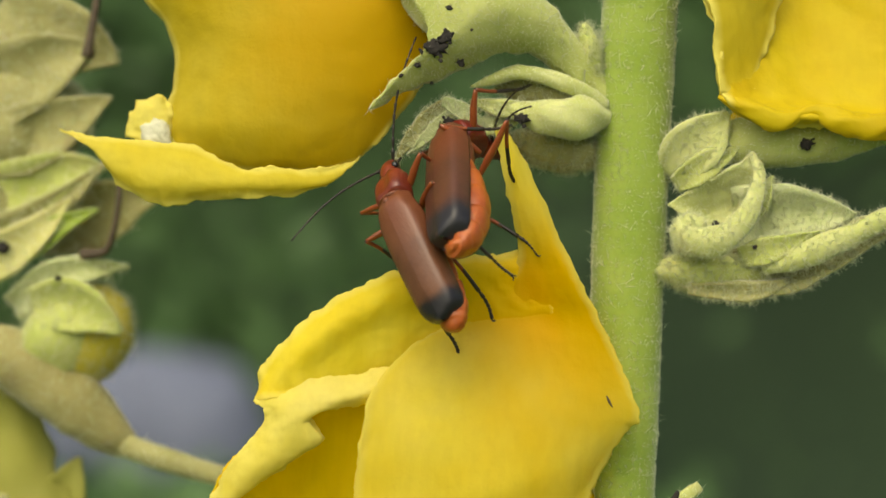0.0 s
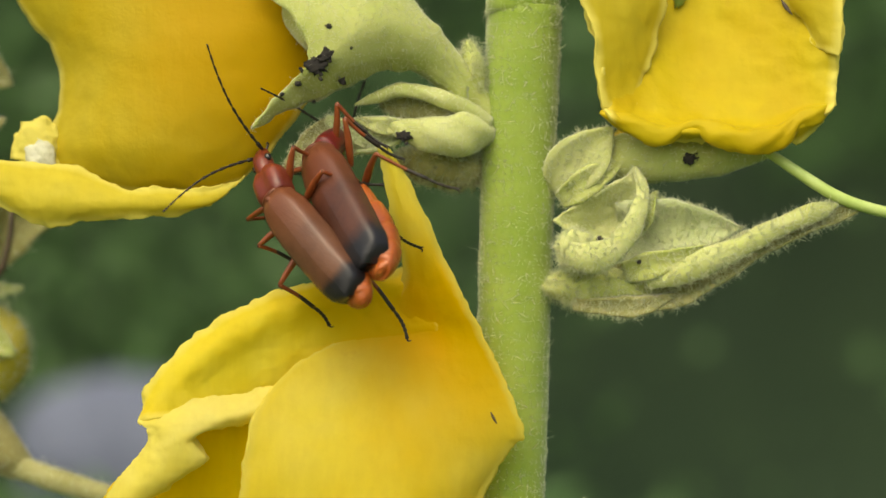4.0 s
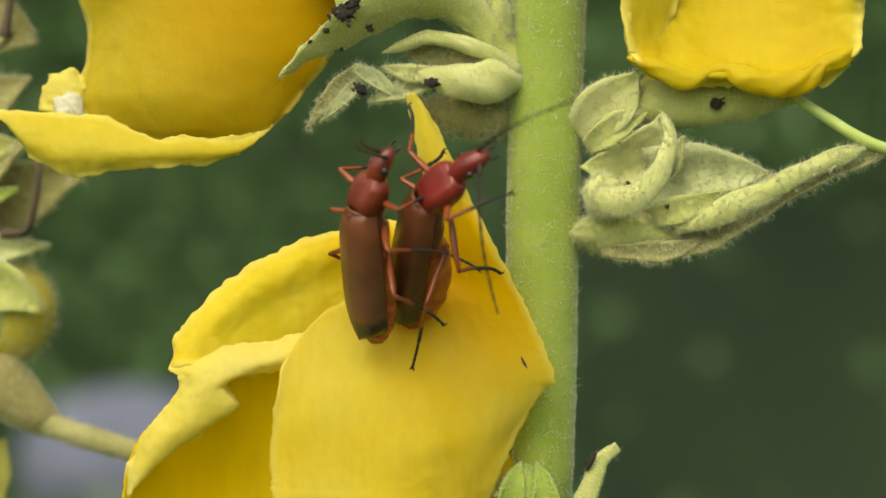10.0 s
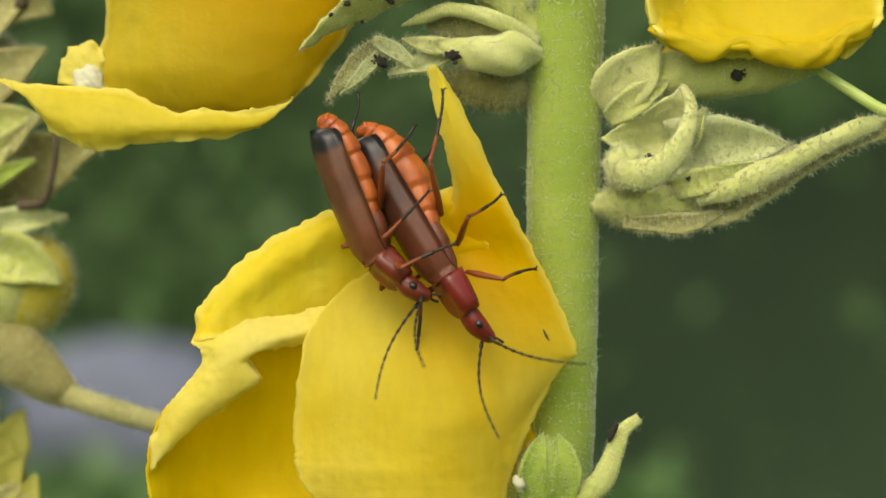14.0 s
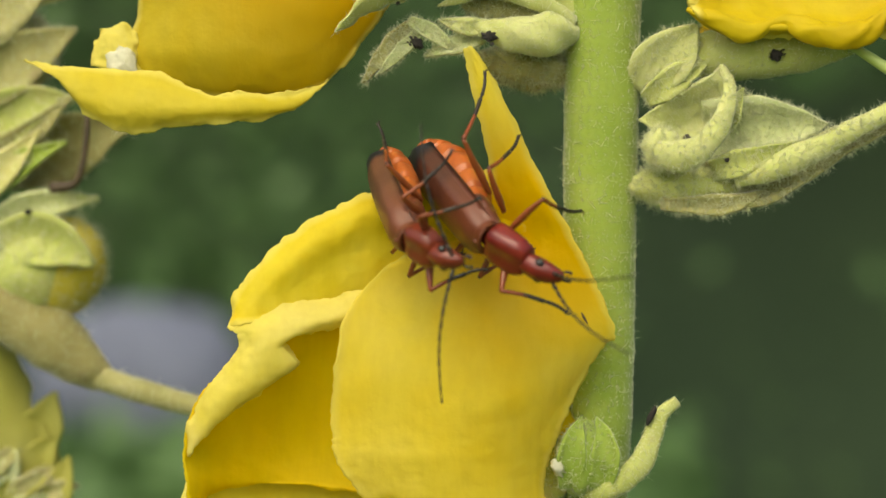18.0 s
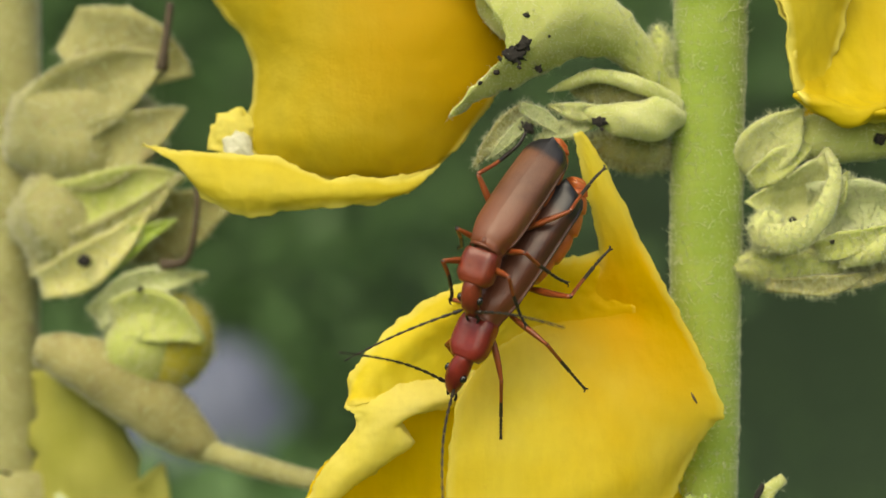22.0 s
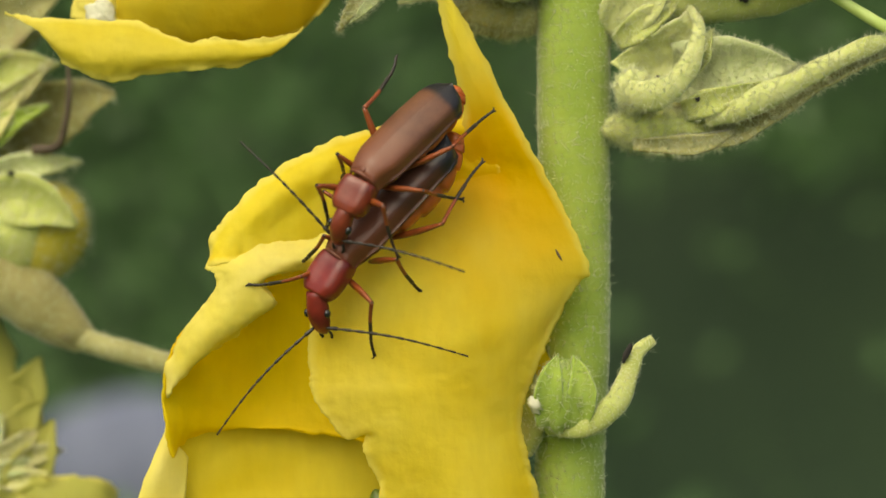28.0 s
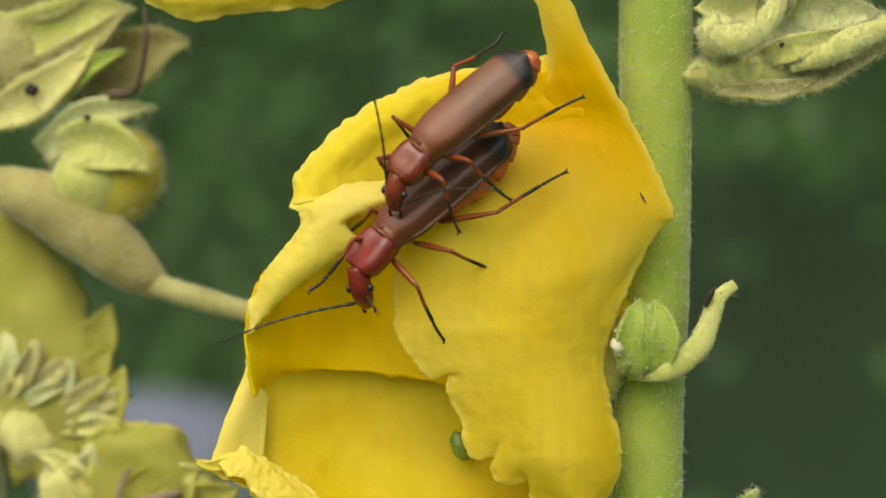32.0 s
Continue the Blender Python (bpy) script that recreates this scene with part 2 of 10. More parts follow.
STICK = plain_material("dry_stick_brown", (0.16, 0.12, 0.08), (0.26, 0.20, 0.14), 0.6, 0.85)
SEPAL_YELLOW = felt_material("sepal_yellow_green", (0.46, 0.45, 0.14), (0.60, 0.57, 0.24), (0.68, 0.67, 0.40), 0.4, (0.26, 0.19, 0.08))
POD = felt_material("pod_brown_felt", (0.22, 0.20, 0.065), (0.34, 0.31, 0.12), (0.52, 0.48, 0.26), 0.3, (0.16, 0.11, 0.05))
WHITE_FLUFF = plain_material("stamen_wool_white", (0.68, 0.68, 0.48), (0.80, 0.79, 0.62), 0.3, 0.8, 0.1, 0.35)

# ---- shapes: every helper returns points in millimetres and faces ----
def spline(points, steps):
    """Points along a Catmull-Rom curve through the given ones."""
    p = np.array(points, float)
    p = np.vstack([2 * p[0] - p[1], p, 2 * p[-1] - p[-2]])
    out = []
    for i in range(1, len(p) - 2):
        for s in range(steps):
            u = s / steps
            out.append(0.5 * (2 * p[i] + (p[i + 1] - p[i - 1]) * u + (2 * p[i - 1] - 5 * p[i] + 4 * p[i + 1] - p[i + 2]) * u * u
                              + (3 * p[i] - p[i - 1] - 3 * p[i + 1] + p[i + 2]) * u ** 3))
    out.append(p[-2])
    return np.array(out)


def tube(points, radii, seg=12, steps=6, flat=1.0, lumpy=0.0, up=(0, -1, 0)):
    """A round stalk through the points; flat squeezes it along the second cross axis."""
    c = spline(points, steps)
    r = spline([(a, 0, 0) for a in radii], steps)[:, 0]
    verts, faces = [], []
    for i in range(len(c)):
        d = c[min(i + 1, len(c) - 1)] - c[max(i - 1, 0)]
        d = d / np.linalg.norm(d)
        a = np.cross(d, up)
        a = a / max(np.linalg.norm(a), 1e-6)
        b = np.cross(a, d)
        for k in range(seg):
            g = 2 * math.pi * k / seg
            rr = max(r[i], 0.004)
            if lumpy:
                q = Vector(c[i] * 0.9 + np.array([math.cos(g), math.sin(g), 0.0]) * 1.1)
                rr *= 1 + lumpy * (noise.noise(q) + 0.45 * noise.noise(q * 2.7))
            verts.append(c[i] + a * math.cos(g) * rr + b * math.sin(g) * rr * flat)
    n = len(c)
    for i in range(n - 1):
        for k in range(seg):
            j = (k + 1) % seg
            faces.append((i * seg + k, i * seg + j, (i + 1) * seg + j, (i + 1) * seg + k))
    faces.append(tuple(range(seg))[::-1])
    faces.append(tuple((n - 1) * seg + k for k in range(seg)))
    return np.array(verts), faces


def blob(centre, radii, lumpy=0.1, seg=20, rings=14, scale=0.6, turn=0.0, grooves=0, deep=0.0, point=0.0):
    """An uneven egg, its long axis z, leaning by turn degrees in the picture plane."""
    verts, faces = [], []
    ca, sa = math.cos(radians(turn)), math.sin(radians(turn))
    for i in range(rings + 1):
        th = math.pi * i / rings
        for k in range(seg):
            g = 2 * math.pi * k / seg
            d = np.array([math.sin(th) * math.cos(g), math.sin(th) * math.sin(g), math.cos(th)])
            q = Vector(d / scale + np.array(centre))
            q = 1 + lumpy * (noise.noise(q) + 0.4 * noise.noise(q * 2.3))
            if grooves:
                q *= 1 - deep * abs(math.cos(grooves * g / 2)) ** 6
            w = 1 - point * max(d[2], 0) ** 2
            p = d * np.array(radii) * q * np.array([w, w, 1])
            verts.append(np.array([p[0] * ca + p[2] * sa, p[1], -p[0] * sa + p[2] * ca]) + np.array(centre))
    for i in range(rings):
        for k in range(seg):
            j = (k + 1) % seg
            faces.append((i * seg + k, (i + 1) * seg + k, (i + 1) * seg + j, i * seg + j))
    return np.array(verts), faces


class Sheet:
    """A petal or leaf lofted through rows of points; it has thickness, ripples and a ragged rim."""

    def __init__(self, thick=0.14, ripple=0.0, ragged=0.0, wave=1.6, nu=8, nv=7, scallop=0.0, crease=0.0, start=-1.0):
        self.rows, self.thick, self.ripple, self.ragged, self.wave, self.nu, self.nv = [], thick, ripple, ragged, wave, nu, nv
        self.scallop, self.crease, self.start = scallop, crease, start

    def row(self, *points):
        self.rows.append(points)
        return self

    def build(self):
        lines = np.array([spline(r, self.nu) for r in self.rows])
        grid = np.array([spline(lines[:, k], self.nv) for k in range(lines.shape[1])]).transpose(1, 0, 2)
        n, m = grid.shape[:2]
        du = np.gradient(grid, axis=1)
        dv = np.gradient(grid, axis=0)
        nor = np.cross(du, dv)
        nor /= np.maximum(np.linalg.norm(nor, axis=2, keepdims=True), 1e-9)
        if np.mean(nor[:, :, 1]) > 0:
            nor = -nor
        for i in range(n):
            for k in range(m):
                p = Vector(grid[i, k])
                e = min(i, n - 1 - i) / n, min(k, m - 1 - k) / m
                rim = max(0.0, 1 - min(e) * 9)
                amp = self.ripple * (0.35 + 0.65 * rim)
                grid[i, k] += nor[i, k] * amp * noise.noise(p / self.wave) * 2
                grid[i, k] += nor[i, k] * self.ripple * 0.4 * noise.noise(p / (self.wave * 0.33))
                if self.crease:
                    c = abs(noise.noise(Vector((p.x * 1.1 + p.z * 0.5, p.y, p.z * 0.45 - p.x * 0.2)))) + 0.5 * abs(noise.noise(p * 1.9))
                    grid[i, k] += nor[i, k] * self.crease * (0.35 - c) * (0.4 + rim)
                if self.ragged and rim > 0:
                    w = noise.noise_vector(p / 0.16) + noise.noise_vector(p / 0.5) * 1.3
                    grid[i, k] += np.array((w.x, 0.3 * w.y, w.z)) * self.ragged * 1.5 * rim * rim
                    grid[i, k] += nor[i, k] * self.ragged * 2.6 * rim * rim * noise.noise(p / 0.55)
                if self.scallop and rim > 0:
                    w = noise.noise_vector(p / 1.3)
                    grid[i, k] += np.array((w.x, 0.4 * w.y, w.z)) * self.scallop * rim * rim * min(1.0, max(0.0, (i / n - self.start) * 8))
        along = np.linalg.norm(np.diff(grid, axis=1, prepend=grid[:, :1]), axis=2).cumsum(1)
        down = np.linalg.norm(np.diff(grid, axis=0, prepend=grid[:1]), axis=2).cumsum(0)
        near = np.minimum(np.minimum(along, along[:, -1:] - along), np.minimum(down, down[-1:] - down))
        self.rim = np.tile(np.exp(-(near / 0.42) ** 2).reshape(-1), 2)
        front = grid + nor * self.thick * 0.5
        back = grid - nor * self.thick * 0.5
        verts = np.vstack([front.reshape(-1, 3), back.reshape(-1, 3)])
        faces, o = [], n * m
        for i in range(n - 1):
            for k in range(m - 1):
                a, b, c, d = i * m + k, i * m + k + 1, (i + 1) * m + k + 1, (i + 1) * m + k
                faces += [(a, b, c, d), (o + a, o + d, o + c, o + b)]
        edge = [k for k in range(m)] + [i * m + m - 1 for i in range(1, n)] + [(n - 1) * m + k for k in range(m - 2, -1, -1)] \
            + [i * m for i in range(n - 2, 0, -1)]
        for a, b in zip(edge, edge[1:] + edge[:1]):
            faces.append((a, o + a, o + b, b))
        return verts, faces


def leaf(points, widths, cup=0.3, thick=0.16, face=(0, -1, 0), ripple=0.09, lean=0.0):
    """A pointed leaf along the points, of the given widths, cupped towards face; lean tips its blade."""
    c = spline(points, 4)
    w = spline([(a, 0, 0) for a in widths], 4)[:, 0]
    s = Sheet(thick, ripple, 0.02, 1.2, 2, 1)
    f = np.array(face, float)
    for i in range(len(c)):
        d = c[min(i + 1, len(c) - 1)] - c[max(i - 1, 0)]
        d = d / np.linalg.norm(d)
        a = np.cross(d, f)
        a = a / max(np.linalg.norm(a), 1e-6)
        n = np.cross(a, d)
        a = a * math.cos(lean) + n * math.sin(lean)
        h = max(w[i], 0.03) * 0.5
        s.row(*[c[i] + a * h * u - f * cup * h * (1 - u * u) for u in (-1, -0.5, 0, 0.5, 1)])
    return s.build()


def cup(rim, axis, radius, depth, wide=1.0, wall=0.22, lumpy=0.12, seg=24, lip=0.25):
    """An open dry calyx: a hollow cup with a thick rolled lip, its mouth at rim, looking along axis."""
    ax = np.array(axis, float)
    ax /= np.linalg.norm(ax)
    a = np.cross(ax, (0, 0, 1))
    a /= np.linalg.norm(a)
    b = np.cross(a, ax)
    prof = [(0.05, -depth), (0.55, -depth * 0.93), (0.9, -depth * 0.7), (1.02, -depth * 0.35), (1.0, -0.1), (1.04, lip * 0.6), (1.0, lip),
            (0.9, lip * 0.9), (0.84, 0.0), (0.82, -depth * 0.3), (0.66, -depth * 0.62), (0.05, -depth * 0.78)]
    verts, faces = [], []
    for r, h in prof:
        for k in range(seg):
            g = 2 * math.pi * k / seg
            q = 1 + lumpy * noise.noise(Vector((math.cos(g) * 1.4, math.sin(g) * 1.4, h * 0.6)) + Vector(rim))
            hh = h + lumpy * 1.2 * noise.noise(Vector((math.cos(g) * 1.2 + 5, math.sin(g) * 1.2, 0)) + Vector(rim)) * (1 if h > -0.5 else 0.3)
            verts.append(np.array(rim) + (a * math.cos(g) * wide + b * math.sin(g)) * r * radius * q + ax * hh)
    for i in range(len(prof) - 1):
        for k in range(seg):
            j = (k + 1) % seg
            faces.append((i * seg + k, i * seg + j, (i + 1) * seg + j, (i + 1) * seg + k))
    return np.array(verts), faces


def merge(*pieces):
    verts, faces, o = [], [], 0
    for v, f in pieces:
        verts.append(np.asarray(v))
        faces += [tuple(i + o for i in q) for q in f]
        o += len(v)
    return np.vstack(verts), faces


def hairs(shapes, count, length, radius=0.016, seed=1, droop=0.25, keep=None):
    """Fine three-sided hairs standing on the given shapes; some fork."""
    r = np.random.RandomState(seed)
    tri = []
    for v, f in shapes:
        v = np.asarray(v)
        for q in f:
            if len(q) > 4:
                continue
            a, b, c = v[q[0]], v[q[1]], v[q[2]]
            n = np.cross(b - a, c - a)
            s = np.linalg.norm(n)
            if s < 1e-9:
                continue
            mid = v[list(q)].mean(0)
            if keep and not keep(mid):
                continue
            tri.append((s, v[list(q)], n / s))
    area = np.array([t[0] for t in tri])
    pick = r.choice(len(tri), count, p=area / area.sum())
    root = np.array([tri[i][1][:3].T @ w for i, w in zip(pick, r.dirichlet(np.ones(3), count))])
    nor = np.array([tri[i][2] for i in pick])
    forks = np.where(r.rand(count) < 0.4, 1, 4)
    root, nor = np.repeat(root, forks, 0), np.repeat(nor, forks, 0)
    k = len(root)

    def unit(a):
        return a / np.maximum(np.linalg.norm(a, axis=1, keepdims=True), 1e-6)

    d = unit(nor + r.normal(0, 0.6, (k, 3)))
    ln = (length * r.uniform(0.35, 1.25, k))[:, None]
    a = unit(np.cross(d, r.normal(0, 1, (k, 3))))
    b = np.cross(d, a)
    ring = [a * math.cos(g) + b * math.sin(g) for g in (0, 2.1, 4.2)]
    verts = np.stack([*(root - nor * 0.02 + q * radius for q in ring), *(root + d * ln * 0.55 + q * radius * 0.7 for q in ring),
                      root + d * ln + r.normal(0, 1, (k, 3)) * droop * ln * 0.5], 1).reshape(-1, 3)
    faces = [tuple(o + q for q in f) for o in range(0, 7 * k, 7) for f in ((0, 1, 4, 3), (3, 4, 6), (1, 2, 5, 4), (4, 5, 6), (2, 0, 3, 5), (5, 3, 6))]
    return verts, faces


def mesh_of(name, shape, materials):
    v, f = shape
    me = bpy.data.meshes.new(name)
    me.from_pydata((np.asarray(v) * MM).tolist(), [], f)
    me.polygons.foreach_set("use_smooth", [True] * len(me.polygons))
    for m in (materials if isinstance(materials, (list, tuple)) else [materials]):
        me.materials.append(m)
    me.update()
    return me


def thing(name, at, label, category, group="", kind=""):
    """An Empty at its base (mm), under which its parts hang."""
    ob = new(name)
    ob.location = Vector(at) * MM
    ob.empty_display_size = 0.002
    return tagged(ob, label, category, group, kind)


def part(name, shape, mat, parent, label="", kind=""):
    """One mesh under a thing or a part. The points of plants are given in the world, those of beetles in the beetle's space."""
    ob = new(name, mesh_of(name, shape, mat))
    ob.parent = parent
    if parent.parent is None and parent.type == 'EMPTY':
        ob.matrix_parent_inverse = Matrix.Translation(-Vector(parent.location))
    return tagged(ob, label, "", "", kind)


def petal(name, sheet, mat, parent, label=""):
    """A petal from a Sheet; its thin rim is marked for the material."""
    ob = part(name, sheet.build(), mat, parent, label)
    ob.data.attributes.new("rim", 'FLOAT', 'POINT').data.foreach_set("value", sheet.rim)
    return ob


# ---- ground and the blurred garden behind ----
GRASS = plain_material("meadow_green", (0.035, 0.075, 0.02), (0.08, 0.13, 0.035), 60.0, 0.9, 8.0)
HEDGE = plain_material("hedge_leaf_green", (0.085, 0.175, 0.054), (0.13, 0.23, 0.078), 30.0, 0.55, 0, 0.25)
# the shade inside the hedge is put into this darker green
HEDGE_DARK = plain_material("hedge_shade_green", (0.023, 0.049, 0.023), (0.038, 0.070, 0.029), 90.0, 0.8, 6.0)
STONE = plain_material("lilac_grey_stone", (0.105, 0.12, 0.175), (0.16, 0.18, 0.25), 12.0, 0.85, 1.5)

GROUND_Z = -900.0


def ground_sheet():
    n = 40
    xs = [math.copysign(abs(i / n * 2 - 1) ** 3, i / n * 2 - 1) * 2000000 for i in range(n + 1)]
    v = [(x, y, GROUND_Z + (30 * noise.noise(Vector((x / 700, y / 700, 0))) if abs(x) + abs(y) < 9000 else 0)) for y in xs for x in xs]
    f = [(j * (n + 1) + i, j * (n + 1) + i + 1, (j + 1) * (n + 1) + i + 1, (j + 1) * (n + 1) + i) for j in range(n) for i in range(n)]
    return np.array(v), f


ground = new("ground", mesh_of("ground", ground_sheet(), GRASS))
tagged(ground, "rough green meadow ground", "ground", "", "structure")


def hedge_core():
    """The inner mass of the hedge, a lumpy bank behind the leaves; its dark colour holds the shade."""
    v, f, n, m = [], [], 36, 24
    for j in range(m + 1):
        for i in range(n + 1):
            x, z = -1500 + 3000 * i / n, GROUND_Z - 20 + 1900 * j / m
            y = 900 + 160 * noise.noise(Vector((x / 260, z / 260, 3))) + 60 * noise.noise(Vector((x / 90, z / 90, 8)))
            v.append((x, y, z))
    for j in range(m):
        for i in range(n):
            f.append((j * (n + 1) + i, j * (n + 1) + i + 1, (j + 1) * (n + 1) + i + 1, (j + 1) * (n + 1) + i))
    edge = list(range(n + 1)) + [j * (n + 1) + n for j in range(1, m + 1)] + [m * (n + 1) + i for i in range(n - 1, -1, -1)] + [j * (n + 1) for j in range(m - 1, 0, -1)]
    o = len(v)
    v += [(v[e][0], 1500 + 0.3 * (v[e][1] - 900), v[e][2] * 0.96 - 30) for e in edge]
    k = len(edge)
    f += [(edge[i], o + i, o + (i + 1) % k, edge[(i + 1) % k]) for i in range(k)] + [tuple(range(o, o + k))]
    return np.array(v), f


def leaf_mass(count, box, size, seed, thin=lambda p: 1.0):
    """Many small folded leaves filling a box (x, y, z ranges); thin gives the share that grows at a place."""
    r = np.random.RandomState(seed)
    v, f = [], []
    for i in range(count):
        p = np.array([r.uniform(*b) for b in box])
        if r.rand() > thin(p):
            continue
        d = r.normal(0, 1, 3) + np.array((0, -0.3, 0.5))
        d /= np.linalg.norm(d)
        s = np.cross(d, r.normal(0, 1, 3))
        s /= np.linalg.norm(s)
        n = np.cross(d, s)
        ln = size * r.uniform(0.6, 1.5)
        o = len(v)
        for u, w, b in ((0, 0, 0), (0.45, 0.28, 0.05), (0.45, -0.28, 0.05), (1, 0, -0.12), (0.45, 0, -0.02)):
            v.append(p + d * ln * u + s * ln * w + n * ln * b)
        f += [(o, o + 1, o + 4), (o, o + 4, o + 2), (o + 1, o + 3, o + 4), (o + 2, o + 4, o + 3)]
    return np.array(v), f


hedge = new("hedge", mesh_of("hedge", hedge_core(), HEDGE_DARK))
tagged(hedge, "hedge far behind the flowers, its inner shade in the dark green, out of focus", "hedge", "", "stuff")
hedge_leaves = new("hedge_foliage", mesh_of("hedge_foliage", leaf_mass(30000, ((-420, 300), (560, 860), (-260, 300)), 9, 4, lambda p: min(1.0, max(0.03, (70 - p[0]) / 130)) if p[2] < 40 else 1.0), HEDGE))
tagged(hedge_leaves, "mid-green leaves of the hedge, out of focus", "foliage", "", "stuff")
low_leaves = new("undergrowth", mesh_of("undergrowth", leaf_mass(2200, ((-150, 60), (400, 500), (-130, -70)), 14, 9), HEDGE))
tagged(low_leaves, "dark green undergrowth leaves before the stone, out of focus", "foliage", "", "stuff")
stone = new("garden_stone", mesh_of("garden_stone", merge(
    blob((-88, 520, -57), (35, 18, 25), 0.22, 28, 18), tube([(-93.85, 535, -58.33), (-94.33, 540, -192.57), (-110, 540, GROUND_Z - 10)], [26, 36, 60], 14, 5, 0.6, 0.2)), STONE))
tagged(stone, "pale lilac-grey weathered garden stone, out of focus", "stone")


# ---- the mullein in front ----
mullein = thing("mullein", (4, 3, GROUND_Z), "tall hairy green mullein stalk with open yellow flowers", "plant")

stem_shape = tube([(-6, 4, GROUND_Z), (0, 3, -420), (3.2, 2.9, -120), (5.75, 2.9, -26.88), (6.11, 2.9, -18.2), (6.32, 2.9, -12.4), (6.62, 2.9, -7.11), (6.66, 2.9, -2), (6.76, 2.9, 4.6),
                   (6.86, 2.9, 9.85), (7.02, 2.9, 14.29), (7.16, 2.9, 19.38), (9.6, 2.9, 60), (11, 3, 180)],
                  [5.0, 3.6, 2.4, 1.7, 1.62, 1.6, 1.6, 1.64, 1.68, 1.7, 1.7, 1.65, 1.4, 0.4], 28, 8, 1.0, 0.035)
stem = part("stem", stem_shape, STEM, mullein, "light green felted round stem")
part("stem_hairs", hairs([stem_shape], 16000, 0.12, 0.013, 3, 0.3, lambda p: -24 < p[2] < 26), HAIR, stem, "short white woolly hairs", "stuff")
part("stem_wool", hairs([stem_shape], 9000, 0.34, 0.012, 5, 0.5, lambda p: -24 < p[2] < 26), WOOL, stem, "branched white hairs", "stuff")
part("stem_fuzz", hairs([stem_shape], 4200, 0.62, 0.024, 8, 0.5, lambda p: -24 < p[2] < 26), WOOL, stem, "coarse white woolly hair", "stuff")

# the flower on which the beetles sit
throat_shape = tube([(5.35, 2.2, -10.3), (4.32, 1.9, -9.26), (2.8, 2, -7.97), (0.77, 2.4, -6.93), (-1.29, 2.6, -6.66)], [1.3, 1.5, 2.4, 4.0, 4.8], 20, 5, 0.55, 0.05)
flower = part("flower", throat_shape, YELLOW_DEEP, mullein, "open yellow mullein flower, crumpled and cupped")

upper = Sheet(0.13, 0.10, 0.05, 1.5, 18, 16, 0.12, 0.22)
upper.row((-9.87, -0.9, -4.02), (-9.11, -0.6, -2.04), (-6.85, -0.1, 0.19), (-3.63, 0.4, 1.75), (0, 0.8, 2.58), (3.02, 1, 2.71))
upper.row((-9.26, -1.4, -3.95), (-8.24, -1.1, -2.29), (-6.17, -0.7, -0.56), (-3.48, -0.1, 0.88), (0, 0.5, 1.94), (3.27, 0.7, 1.82))
upper.row((-8.22, -1.3, -3.76), (-7.16, -0.8, -2.42), (-5.09, -0.2, -1.18), (-2.75, 0.3, 0.06), (0.25, 0.7, 0.94), (3.52, 0.6, 0.69))
upper.row((-7.15, -0.9, -3.77), (-5.96, -0.3, -2.92), (-4, 0.2, -1.94), (-2.01, 0.6, -0.94), (0.5, 0.8, -0.31), (3.76, 0.5, -0.57))
upper.row((-6.48, -0.1, -4.42), (-5.02, 0.4, -3.82), (-3.03, 0.8, -3.08), (-1.27, 1, -2.33), (1.25, 0.9, -1.82), (4.01, 0.5, -1.82))
petal("petal", upper, YELLOW_UPPER, flower, "yellow petal with a rolled, notched edge")

fold = Sheet(0.11, 0.10, 0.045, 1.2, 16, 12, 0.14, 0.09)
fold.row((-9.5, -0.7, -3.45), (-8.5, -0.8, -3.2), (-7.2, -0.5, -2.85), (-5.3, -0.1, -2.75), (-3.4, 0.3, -2.4))
fold.row((-9.75, -1.3, -4.0), (-8.74, -1.6, -3.85), (-7.44, -1.6, -3.62), (-5.6, -1.2, -3.55), (-3.7, -0.5, -3.15))
fold.row((-9.3, -1.5, -4.3), (-8.3, -1.9, -4.25), (-7.35, -1.9, -4.18), (-6.3, -1.5, -4.1), (-4.9, -0.5, -4.0))
fold.row((-9.3, -1.5, -5.03), (-8.39, -2, -4.86), (-7.66, -2, -4.76), (-7.37, -1.7, -4.68), (-7.35, -0.9, -4.56))
fold.row((-10.25, -1.4, -6.09), (-9, -2, -5.81), (-7.78, -2, -5.64), (-6.89, -1.6, -5.57), (-6.76, -0.8, -5.51))
fold.row((-11.07, -1.2, -7.21), (-9.94, -1.9, -6.96), (-8.82, -1.9, -6.72), (-7.95, -1.5, -6.4), (-7.53, -0.8, -6.13))
fold.row((-11.51, -1, -8.33), (-10.77, -1.6, -8.21), (-9.98, -1.6, -7.87), (-9.33, -1.3, -7.4), (-8.78, -0.7, -7))
fold.row((-11.67, -0.8, -9.71), (-11.36, -1.2, -9.42), (-11.02, -1.2, -8.93), (-10.61, -0.9, -8.34), (-10.18, -0.4, -7.88))
petal("petal_fold", fold, YELLOW_RIM, flower, "pale curled petal edge")

